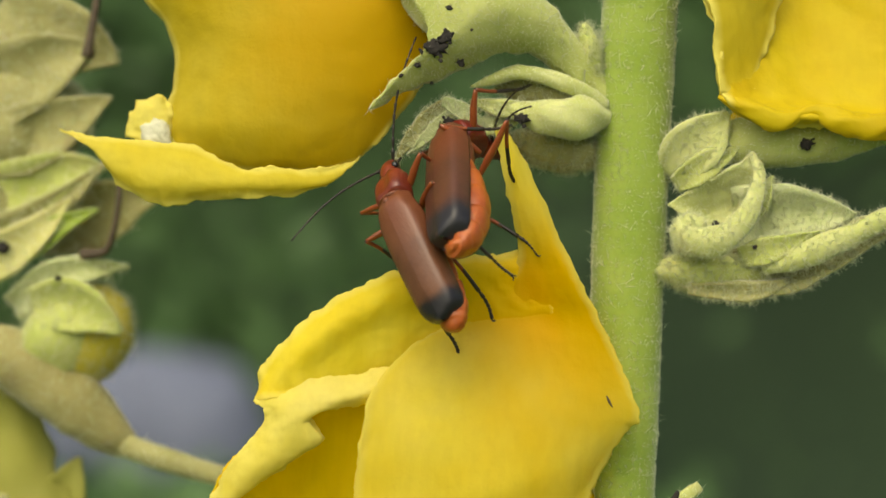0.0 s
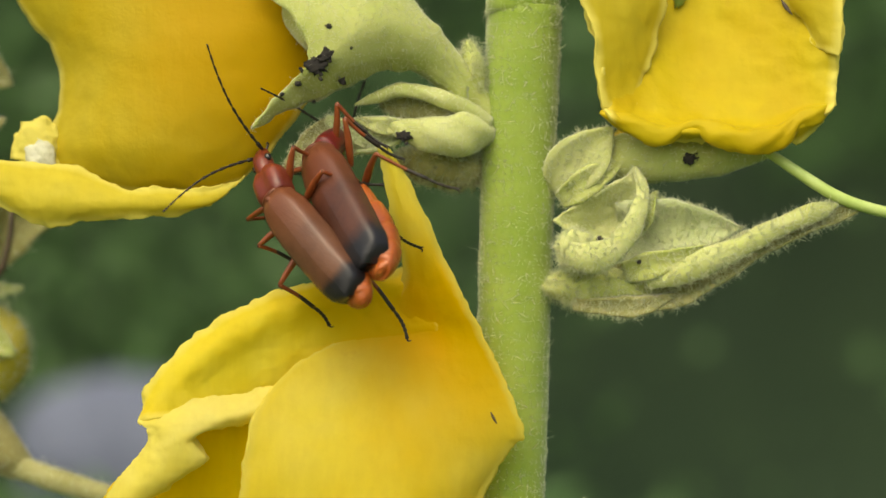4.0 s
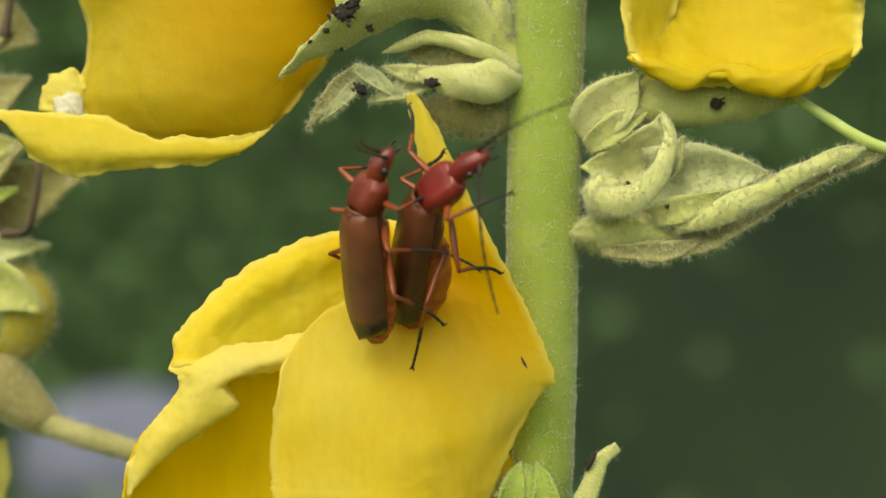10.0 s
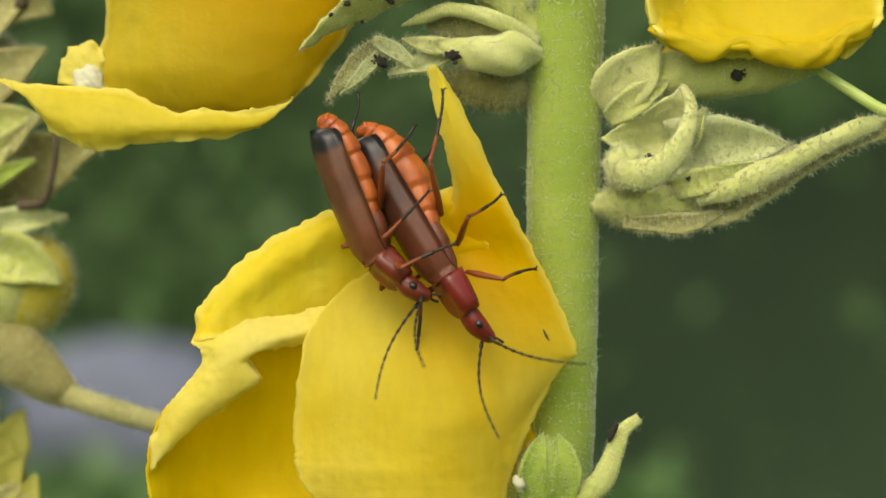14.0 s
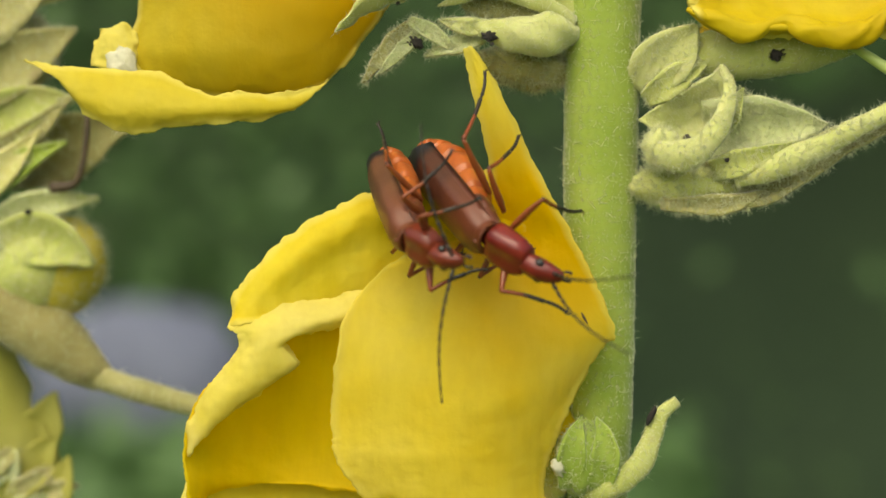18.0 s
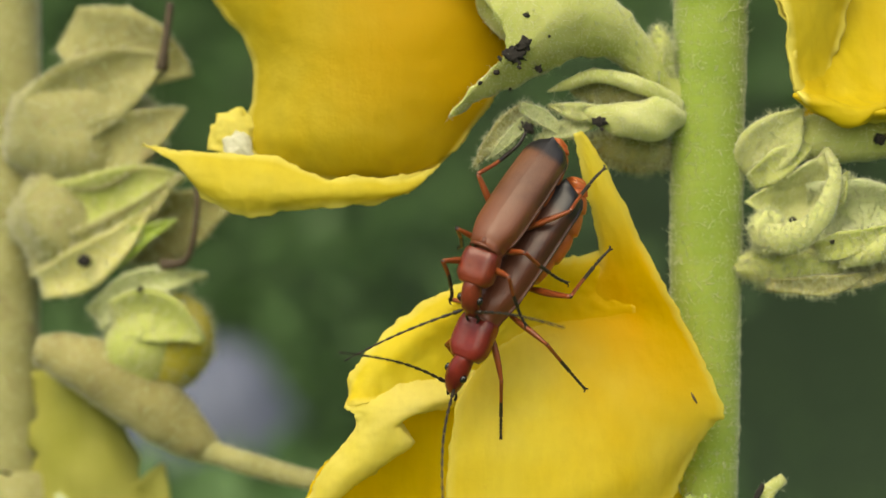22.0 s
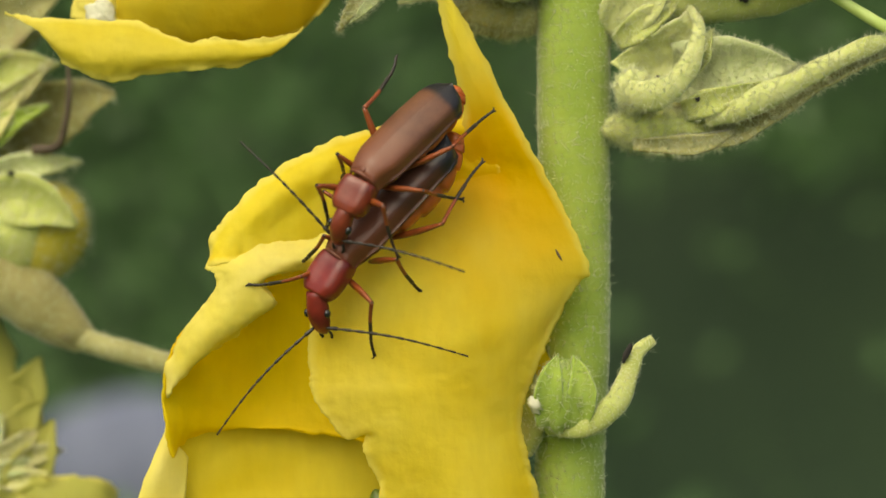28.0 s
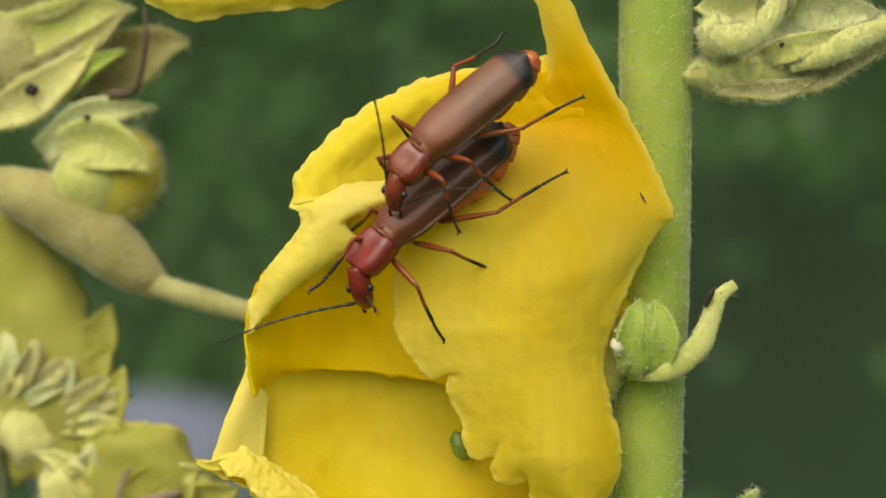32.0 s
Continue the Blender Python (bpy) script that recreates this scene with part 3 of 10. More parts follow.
wall = Sheet(0.13, 0.06, 0.03, 2.2, 14, 14, 0.05, 0.15)
wall.row((-10.99, -1, -6.98), (-9.81, 0.2, -5.9), (-7.82, 0.8, -4.1), (-5.83, 1.3, -3.4), (-3.0, 1.3, -3.2))
wall.row((-11.58, -1.1, -8.31), (-10.1, 0.5, -8.05), (-7.39, 1.4, -7.37), (-5.37, 1.7, -7.14), (-2.81, 1.2, -7.41))
wall.row((-11.72, -1.1, -9.79), (-10.13, 0.6, -9.87), (-7.43, 1.7, -9.8), (-4.88, 1.8, -9.95), (-2.07, 1.2, -10.2))
wall.row((-11.55, -1.1, -11.03), (-10.26, 0.6, -11), (-7.69, 1.6, -10.94), (-4.63, 1.7, -11.22), (-1.57, 1.2, -11.73))
wall.row((-11.34, -0.9, -12.28), (-10.78, 0.7, -11.43), (-7.94, 1.5, -11.19), (-4.37, 1.5, -11.52), (-1.07, 1.1, -12.49))
part("petal", wall.build(), YELLOW_DEEP, flower, "deep yellow inner petal")

lower = Sheet(0.13, 0.12, 0.06, 1.7, 16, 12, 0.25, 0.2)
lower.row((-11.68, 1.4, -10.14), (-9.79, 2.4, -9.93), (-6.99, 2.8, -9.97), (-3.9, 2.8, -10.51), (-0.3, 2.4, -11.81), (3.26, 1.6, -12.3))
lower.row((-12.11, 0.6, -12.12), (-10.4, 1.9, -12.21), (-6.99, 2.5, -12.27), (-3.4, 2.6, -12.82), (0.45, 2, -13.58), (3.86, 1.2, -13.8))
lower.row((-12.91, 0, -13.96), (-10.87, 1.3, -14), (-7.36, 2, -14.55), (-3.4, 2.1, -15.22), (1.19, 1.4, -15.83), (3.95, 0.8, -15.79))
lower.row((-13.18, -0.5, -15.09), (-11.3, 0.5, -15.52), (-8.19, 1, -16.23), (-4.15, 1.2, -17.04), (1.16, 0.8, -17.54), (3.8, 0.5, -17.53))
lower.row((-13.36, -1, -15.24), (-11.52, -0.5, -16.05), (-8.86, -0.2, -17.05), (-4.88, 0.2, -18.18), (0.89, 0.2, -18.85), (3.53, 0.2, -18.49))
lower.row((-13.79, -1.3, -15.11), (-11.6, -1.1, -16.53), (-9.09, -1, -17.65), (-5.35, -0.6, -18.7), (0.62, -0.3, -19.53), (3.26, 0, -18.84))
petal("petal", lower, YELLOW, flower, "yellow lower petal with a crinkled pale rim")

frill = Sheet(0.07, 0.16, 0.05, 0.6, 16, 16, 0.2, 0.22)
frill.row((-13, -0.8, -14.88), (-11.73, -0.6, -14.46), (-10.61, -0.6, -15.06), (-9.38, -0.6, -15.97), (-7.9, -0.6, -17.12), (-5.8, -0.5, -18.69))
frill.row((-12.78, -1.5, -15.36), (-11.56, -1.4, -15.19), (-10.7, -1.4, -15.83), (-9.62, -1.4, -16.53), (-8.26, -1.3, -17.64), (-6.38, -1.2, -19.22))
frill.row((-12.58, -1.7, -15.84), (-11.7, -1.7, -15.9), (-11.07, -1.7, -16.66), (-9.89, -1.7, -17.09), (-8.56, -1.6, -18.09), (-6.73, -1.5, -19.67))
petal("petal_frill", frill, YELLOW_RIM, flower, "crinkled pale petal rim")

part("petal_tip", leaf([(-12.44, -0.9, -15.17), (-12.83, -1.3, -15.23), (-13.29, -1.5, -15.21), (-13.83, -1.5, -15.06)], [0.5, 0.55, 0.4, 0.1], 0.4, 0.08), YELLOW_RIM, flower, "small curled petal tip")
side = Sheet(0.12, 0.06, 0.03, 1.5, 7, 7)
side.row((-11.73, 0.4, -11.05), (-11.45, 0.1, -11.39), (-11.16, 0.2, -11.9), (-10.89, 0.5, -12.38))
side.row((-12.45, -0.2, -12.7), (-12.01, -0.3, -12.87), (-11.5, 0, -13.19), (-10.94, 0.4, -13.53))
side.row((-13.14, -0.6, -14.66), (-12.6, -0.5, -14.79), (-11.89, -0.2, -15), (-11.09, 0.2, -15.19))
side.row((-13.22, -0.8, -15.31), (-12.75, -0.6, -15.48), (-12.09, -0.3, -15.61), (-11.26, 0.1, -15.86))
petal("petal", side, YELLOW_RIM, flower, "pale outer petal")

front = Sheet(0.14, 0.07, 0.04, 1.8, 20, 9, 0.12, 0.12, 0.5)
front.row((0.56, 0.3, 8.05), (0.67, 0.25, 8.14), (0.77, 0.2, 8.19), (0.92, 0.2, 8.14), (1.12, 0.3, 7.95))
front.row((0.81, 0.2, 6.56), (1.11, 0, 6.52), (1.46, -0.1, 6.46), (1.81, -0.1, 6.41), (2.11, 0.1, 6.28))
front.row((1.41, 0.3, 4.31), (1.81, 0, 4.22), (2.36, -0.2, 4.11), (2.81, -0.2, 4.01), (3.21, 0, 3.92))
front.row((1.63, 0.7, 2.2), (2.14, 0.4, 2.06), (3.01, 0.1, 1.88), (3.8, -0.2, 1.72), (4.4, -0.2, 1.57))
front.row((-0.76, 0.9, -0.18), (0.75, 0.9, 0.07), (2.76, 0.6, 0.06), (4.5, 0, -0.2), (5.43, -0.4, -0.43))
front.row((-3.21, -0.5, -1.68), (-1, 0.2, -1.19), (1.75, 0.3, -1.07), (4.49, -0.2, -1.69), (6.33, -0.7, -2.31))
front.row((-4.66, -1.2, -3.47), (-1.72, -0.7, -2.8), (1.75, -0.4, -2.56), (4.98, -0.5, -3.06), (7.08, -0.9, -4.29))
front.row((-5.07, -1.6, -5.47), (-2.17, -1.8, -4.97), (1.25, -1.6, -4.62), (4.22, -0.9, -4.78), (6.59, -0.4, -4.92))
front.row((-5.27, -1.6, -7.55), (-2.16, -2.2, -7.15), (1.25, -2.4, -6.9), (3.71, -1.4, -6.84), (5.36, 0, -7.06))
front.row((-5.21, -1.68, -8.45), (-2.59, -2.25, -8.28), (0.41, -2.58, -8.17), (2.94, -1.75, -8.17), (4.81, -0.25, -8.32))
front.row((-5.18, -1.72, -8.99), (-2.85, -2.28, -8.95), (-0.09, -2.68, -8.93), (2.47, -1.96, -8.97), (4.49, -0.4, -9.08))
front.row((-5.16, -1.75, -9.35), (-3.02, -2.3, -9.4), (-0.43, -2.75, -9.44), (2.16, -2.1, -9.5), (4.27, -0.5, -9.58))
front.row((-4.62, -1.75, -10.26), (-2.8, -2.3, -9.87), (-0.33, -2.75, -9.9), (2.14, -2.1, -9.96), (4.15, -0.54, -10.04))
front.row((-3.95, -1.75, -11.25), (-2.58, -2.3, -10.34), (-0.23, -2.75, -10.36), (2.12, -2.1, -10.42), (4.03, -0.58, -10.5))
front.row((-3.53, -1.75, -11.49), (-2.34, -2.3, -10.81), (-0.1, -2.75, -10.82), (2.15, -2.1, -10.88), (3.98, -0.62, -10.96))
front.row((-2.77, -1.75, -11.26), (-2.09, -2.3, -11.28), (0.06, -2.75, -11.29), (2.22, -2.1, -11.34), (3.98, -0.66, -11.42))
front.row((-2.89, -1.75, -11.79), (-1.8, -2.3, -11.75), (0.28, -2.75, -11.75), (2.36, -2.1, -11.8), (4.06, -0.71, -11.88))
front.row((-2.68, -1.75, -12.63), (-1.5, -2.3, -12.23), (0.51, -2.75, -12.21), (2.53, -2.1, -12.26), (4.17, -0.75, -12.34))
front.row((-2.34, -1.75, -13.34), (-1.19, -2.3, -12.7), (0.75, -2.75, -12.67), (2.7, -2.1, -12.72), (4.3, -0.79, -12.8))
front.row((-2.2, -1.75, -14.28), (-0.88, -2.3, -13.17), (1, -2.75, -13.14), (2.89, -2.1, -13.18), (4.43, -0.83, -13.26))
front.row((-1.72, -1.75, -14.85), (-0.62, -2.3, -13.64), (1.21, -2.75, -13.6), (3.07, -2.1, -13.64), (4.58, -0.87, -13.72))
front.row((-0.84, -1.75, -14.83), (-0.37, -2.3, -14.11), (1.4, -2.75, -14.06), (3.2, -2.1, -14.1), (4.66, -0.91, -14.17))
front.row((-1.01, -1.75, -15.51), (-0.13, -2.3, -14.58), (1.58, -2.75, -14.52), (3.31, -2.1, -14.56), (4.72, -0.95, -14.63))
front.row((-0.6, -1.74, -16.16), (0.19, -2.29, -15.05), (1.79, -2.74, -14.99), (3.41, -2.09, -15.02), (4.73, -0.99, -15.09))
front.row((0.58, -1.66, -15.93), (0.61, -2.17, -15.54), (2.03, -2.59, -15.46), (3.49, -1.98, -15.49), (4.67, -1, -15.55))
front.row((0.77, -1.58, -16.7), (1.01, -2.05, -16.02), (2.25, -2.44, -15.94), (3.52, -1.88, -15.95), (4.54, -1, -16))
front.row((1.45, -1.5, -17.18), (1.53, -1.93, -16.51), (2.47, -2.29, -16.42), (3.44, -1.77, -16.42), (4.23, -1, -16.46))
front.row((2.19, -1.42, -17.47), (2.12, -1.81, -16.99), (2.71, -2.14, -16.9), (3.32, -1.67, -16.89), (3.82, -0.99, -16.92))
front.row((2.59, -1.34, -17.6), (2.7, -1.69, -17.48), (2.9, -1.99, -17.38), (3.13, -1.56, -17.36), (3.32, -0.98, -17.38))
petal("petal", front, YELLOW_FRONT, flower, "large pale yellow petal drawn out into a pointed tip")
part("stigma", blob((-2.3, 1, -14.6), (0.42, 0.35, 0.68), 0.12, 22, 18, 0.6, -20), STIGMA, flower, "dark green stigma in the throat")
part("petal_fleck", tube([(5.61, -0.95, -3.39), (5.73, -1, -3.64), (5.88, -0.98, -3.89)], [0.02, 0.06, 0.02], 6, 3), STYLE_DRY, flower, "small brown scar")


def calyx(name, core, mat, label, sepals=(), hair=900, hair_len=0.4, seed=11, parent=None, mats=None):
    """A calyx or bud: its core is the part, its sepals and hairs hang under it."""
    c = part(name, core, mat, parent or mullein, label)
    for i, s in enumerate(sepals):
        part("sepal", s, (mats[i] if mats else mat), c)
    part("calyx_hairs", hairs([core, *sepals], int(hair * 1.7), hair_len * 0.9, 0.0095, seed, 0.4), HAIR, c, "white woolly hairs", "stuff")
    return c


# calyx and foot of the flower
calyx("calyx", blob((4.29, 1.6, -10.78), (1.0, 0.9, 1.9), 0.2, 18, 12, 0.6, 10), SEPAL, "small green calyx between flower and stem", (), 300, 0.3, 14)

# upper flower, seen from behind, with its speckled calyx
upper_flower = part("flower", tube([(1.07, 1.8, 13.25), (-1.49, 2.2, 14.25), (-4.06, 2.8, 14.77), (-6.64, 3.2, 14.5)], [1.0, 1.4, 1.9, 2.0], 20, 5, 0.5, 0.05), YELLOW, mullein,
                    "hanging yellow mullein flower seen from behind")
back = Sheet(0.13, 0.08, 0.02, 2.4, 12, 10, 0.06, 0.15)
back.row((-17.62, 3.2, 21.02), (-12.56, 0.8, 21.05), (-7.38, -0.3, 21.09), (-3.39, 0, 20.91), (0.08, 1.6, 20.75))
back.row((-17.32, 3.4, 18.44), (-12.63, 1.4, 18.35), (-7.43, 0.4, 18.19), (-3.43, 0.8, 18.28), (0.08, 2, 18.25))
back.row((-17.32, 3.6, 16.64), (-13.2, 1.6, 17.21), (-8.57, 0.6, 17.42), (-4.57, 1, 17.06), (-1.53, 2.4, 16.31))
back.row((-15.68, 3.4, 14.07), (-12.32, 1.2, 14.15), (-8.47, 0.2, 14.37), (-4.73, 0.6, 14), (-1.48, 2.2, 14))
back.row((-14.24, 3.2, 12.02), (-11.63, 1, 12.13), (-8.41, 0, 12.36), (-5.18, 0.4, 12.22), (-2.07, 2, 11.93))
back.row((-14.15, 3.2, 10.22), (-11.71, 1, 10.24), (-8.61, 0, 10.24), (-5.39, 0.5, 10.22), (-2.79, 1.9, 10.13))
back.row((-14.52, 3, 8.27), (-12.04, 1, 8.15), (-8.83, 0.2, 8.13), (-5.87, 0.8, 8.28), (-3.77, 1.8, 8.71))
back.row((-14.23, 2.6, 6.97), (-11.68, 1.4, 6.86), (-8.85, 0.8, 6.75), (-6.36, 1.2, 6.93), (-4.68, 1.7, 7.54))
back.row((-13.58, 2.4, 6.29), (-11.2, 1.8, 6.12), (-8.9, 1.6, 6.07), (-6.63, 1.7, 6.28), (-5.38, 1.8, 6.97))
petal("petal", back, YELLOW_SHADE, upper_flower, "petal, convex outer side, its shade in the golden colour")
lip = Sheet(0.10, 0.12, 0.03, 1.3, 12, 14, 0.12, 0.18)
lip.row((-19.13, 2.2, 7.85), (-17.52, 1.8, 7.53), (-15.31, 1.5, 7.39), (-12.71, 1, 7.08), (-10.62, 0.5, 6.2), (-9.12, 0.5, 6.29), (-7.14, 0.9, 6.17), (-5.67, 1.6, 6.68))
lip.row((-18.68, 1.9, 7.59), (-17.02, 1.2, 6.89), (-14.87, 0.7, 6.44), (-12.6, 0.3, 6.15), (-10.45, 0.15, 5.8), (-8.83, 0.2, 5.79), (-6.99, 0.7, 5.86), (-5.59, 1.5, 6.7))
lip.row((-18.13, 1.7, 7.24), (-16.45, 0.9, 6.08), (-14.6, 0.4, 5.44), (-12.43, 0.1, 5.4), (-10.31, 0.1, 5.38), (-8.57, 0.2, 5.42), (-6.86, 0.7, 5.69), (-5.52, 1.5, 6.73))
lip.row((-17.81, 1.8, 6.97), (-16.1, 1.2, 5.34), (-14.39, 0.8, 4.49), (-12.23, 0.6, 4.74), (-10.09, 0.5, 4.94), (-8.35, 0.6, 5.1), (-6.58, 1, 5.86), (-5.42, 1.5, 6.78))
petal("petal", lip, YELLOW_LIP, upper_flower, "pale lower petal with a wavy lip")
crumple = Sheet(0.06, 0.22, 0.04, 0.8, 10, 10, 0.3, 0.3)
crumple.row((-15.75, 2.8, 9.33), (-15.21, 2.6, 9.44), (-14.69, 2.6, 9.34), (-14.41, 2.8, 9.16))
crumple.row((-16.16, 2.6, 8.47), (-15.37, 2.1, 8.59), (-14.62, 2.2, 8.48), (-14.17, 2.7, 8.26))
crumple.row((-16.21, 2.4, 7.56), (-15.33, 2, 7.44), (-14.45, 2.1, 7.33), (-13.98, 2.6, 7.31))
petal("petal_crumple", crumple, YELLOW_RIM, upper_flower, "crumpled pale petal scrap")
wool = Sheet(0.06, 0.16, 0.04, 0.6, 10, 10, 0.2, 0.2)
wool.row((-15.08, 2.2, 8.47), (-14.64, 2, 8.39), (-14.29, 2.1, 8.25), (-14.07, 2.4, 8.07))
wool.row((-15.24, 2, 7.92), (-14.68, 1.7, 7.87), (-14.24, 1.8, 7.83), (-13.94, 2.2, 7.71))
wool.row((-15.31, 1.9, 7.41), (-14.71, 1.6, 7.31), (-14.2, 1.6, 7.22), (-13.85, 2, 7.19))
part("stamen_wool", wool.build(), WHITE_FLUFF, upper_flower, "white woolly stamen tuft")

neck = tube([(5.63, 2.7, 9.73), (4.56, 2.3, 10.59), (3.22, 1.7, 12.01), (1.77, 1, 13.04), (-0.11, 0.5, 13.55), (-1.88, 0.6, 13.89), (-3.45, 1.6, 14.32)], [0.8, 0.8, 0.95, 1.3, 1.7, 1.7, 0.9], 26, 8, 0.9, 0.07)
calyx_front = Sheet(0.12, 0.10, 0.05, 1.0, 6, 8, 0.12, 0.10)
calyx_front.row((4.34, 1.5, 11.02), (4.39, 1.5, 10.87), (4.44, 1.5, 10.74), (4.47, 1.5, 10.61), (4.47, 1.5, 10.51), (4.44, 1.5, 10.38), (4.39, 1.5, 10.25))
calyx_front.row((3.62, 1.1, 12.45), (3.52, 0.85, 12.26), (3.39, 0.75, 12.1), (3.24, 0.7, 11.92), (3.09, 0.75, 11.75), (2.94, 0.85, 11.55), (2.77, 1.1, 11.38))
calyx_front.row((2.53, 0.8, 14.13), (2.3, 0, 13.67), (2.06, -0.4, 13.24), (1.81, -0.5, 12.8), (1.59, -0.4, 12.39), (1.38, 0, 12.01), (1.2, 0.8, 11.69))
calyx_front.row((0.84, 0.5, 15.65), (0.56, -0.7, 14.77), (0.28, -1.25, 13.99), (-0.01, -1.4, 13.28), (-0.28, -1.25, 12.58), (-0.56, -0.7, 11.72), (-0.95, 0.5, 10.9))
calyx_front.row((-2.12, 0.2, 16.53), (-1.87, -0.8, 15.24), (-1.59, -1.3, 14.05), (-1.29, -1.4, 12.92), (-1.48, -1.3, 12.07), (-2.05, -0.7, 11.14), (-2.94, 0.2, 9.91))
calyx_front.row((-5.2, -0.2, 15.37), (-3.68, -0.75, 14.2), (-2.73, -1.1, 12.83), (-2.48, -1.15, 11.76), (-3.22, -0.95, 10.94), (-4.14, -0.5, 9.91), (-5.11, 0, 8.95))
neck_sepals = (calyx_front.build(),)
neck_part = calyx("calyx", neck, SEPAL, "pale green felted calyx with black smut spots", neck_sepals, 3400, 0.34, 21, None, (SEPAL,))


def smut(centre, r, seed, parent):
    """A sooty patch: a thin uneven crust with a few specks round it."""
    q = random.Random(seed)
    part("smut_spot", blob(centre, (r, 0.03, r * 0.7), 1.3, 22, 12, 0.28, q.uniform(-60, 60)), SMUT, parent, "black smut spot")
    for i in range(4 if r > 0.14 else 2):
        d, g = r * q.uniform(1.0, 1.9), q.uniform(0, 6.3)
        w = r * q.uniform(0.12, 0.34)
        part("smut_speck", blob((centre[0] + d * math.cos(g), centre[1] + q.uniform(0, 0.03), centre[2] + d * math.sin(g) * 0.8), (w, 0.03, w * q.uniform(0.4, 1.0)), 0.9, 10, 6, 0.3, q.uniform(-80, 80)),
             SMUT, parent)


def on_front(shape, p):
    """The point p (mm) moved onto the side of the shape that looks at the viewer."""
    v = np.asarray(shape[0])
    d = np.hypot(v[:, 0] - p[0], v[:, 2] - p[2])
    return (p[0], float(v[d < max(0.35, d.min() + 0.05)][:, 1].min()) - 0.005, p[2])


speckled = merge(neck, *neck_sepals)
for px, r in (((-2.14, -1, 11.58), 0.40), ((-1.74, -1, 12.03), 0.26), ((-1.07, -1, 10.99), 0.15), ((-2.53, -1, 11.66), 0.16), ((-2.95, -1, 10.81), 0.12), ((-1.63, -1, 13.3), 0.12), ((-0.63, -1, 12.36), 0.06),
              ((-2.33, -1, 10.12), 0.08), ((-3.68, -1, 10.36), 0.09), ((-3.67, -1, 14.91), 0.08)):
    smut(on_front(speckled, px), r, int(r * 1000), neck_part)

# dry open calyx left of the stem
dry_body = tube([(5.44, 2, 8.86), (4.39, 1.1, 8.86), (3.17, 0.7, 8.73), (1.95, 0.7, 8.88), (0.94, 0.9, 9.2)], [0.5, 0.92, 0.86, 0.6, 0.2], 24, 8, 0.9, 0.22)
ol = calyx("calyx", dry_body, CREAM, "dry open calyx with a dark hollow", (
    tube([(5.35, 1.7, 9.27), (4.06, 1, 10.1), (2.71, 0.8, 10.57), (1.44, 0.8, 10.72), (0.25, 1, 10.36), (-0.58, 1.3, 10.1)], [0.4, 0.42, 0.36, 0.34, 0.24, 0.05], 18, 8, 0.9, 0.3),
    blob((2.53, 1.9, 9.86), (2.0, 0.5, 0.7), 0.2, 18, 12, 0.6, 12),
    leaf([(1.65, 0.8, 9.24), (0.94, 0.6, 9.12), (0.13, 0.7, 9.26), (-0.6, 1.1, 9.47)], [0.5, 0.7, 0.5, 0.06], 0.4),
    leaf([(1.39, 1.1, 8.78), (0.5, 0.9, 8.43), (-0.44, 1, 8.19), (-1.22, 1.4, 7.86)], [0.7, 0.8, 0.6, 0.06], 0.4),
    leaf([(-1.37, 1.5, 9.39), (-2.24, 1.3, 8.74), (-3.13, 1.4, 7.79), (-3.96, 1.8, 6.69)], [0.6, 0.9, 0.7, 0.06], 0.3),
    leaf([(-1.18, 1.3, 9.15), (-1.85, 1.1, 8.48), (-2.61, 1.2, 7.72), (-3.38, 1.5, 6.98)], [0.4, 0.65, 0.5, 0.06], 0.3),
    leaf([(-1.81, 1.2, 9.39), (-0.96, 0.9, 8.97), (-0.33, 0.9, 8.47), (0.12, 1.2, 7.99)], [0.5, 0.75, 0.55, 0.06], 0.3)), 2600, 0.36, 23, None,
    (CREAM, SEPAL_DRY, CREAM, SEPAL_GREY, SEPAL_DRY, SEPAL_GREY, SEPAL_GREY))
smut((1.66, 0, 8.66), 0.26, 5, ol)
smut((-1.47, 0.6, 8.42), 0.26, 6, ol)
calyx("bud", blob((3.43, 3.2, 7.48), (2.2, 1.1, 1.0), 0.18, 20, 14, 0.6, 8), SEPAL_DRY, "olive closed bud in the shade behind", (), 700, 0.4, 25)
calyx("bud", blob((4.63, 2.2, 11.72), (0.62, 0.6, 1.5), 0.15, 16, 12, 0.6, -6, 0, 0, 0.5), SEPAL, "small upright green bud", (), 420, 0.45, 26)

# calyces right of the stem
pod = tube([(10.14, 2.3, 7.6), (11.66, 2, 7.91), (13.71, 1.9, 7.93), (15.78, 2, 8.17), (17.23, 2.2, 8.29), (18.16, 2.4, 8.23)], [0.7, 1.1, 1.12, 1.0, 0.65, 0.25], 22, 8, 0.9, 0.12)
pod_part = calyx("calyx", pod, SEPAL, "pale green felted seed pod", (
    leaf([(8.36, 1.9, 6.41), (8.98, 1.1, 7.18), (9.9, 0.8, 8.08), (10.88, 1.2, 9.18)], [1.4, 2.3, 2.2, 0.3], 0.35),
    leaf([(8.67, 1.6, 5.93), (9.27, 1, 6.36), (10.16, 0.9, 6.99), (11.46, 1.2, 7.65)], [0.8, 1.2, 1.2, 0.2], 0.35)), 1700, 0.35, 31, None, (CREAM, SEPAL))
smut((14.34, 0.78, 7.82), 0.26, 7, pod_part)
open_right = Sheet(0.14, 0.10, 0.03, 0.9, 10, 10, 0.12, 0.12)
open_right.row((8.34, 1.6, 5.06), (9.29, 1.2, 5.76), (10.54, 0.9, 6.48), (11.91, 0.8, 7.31))
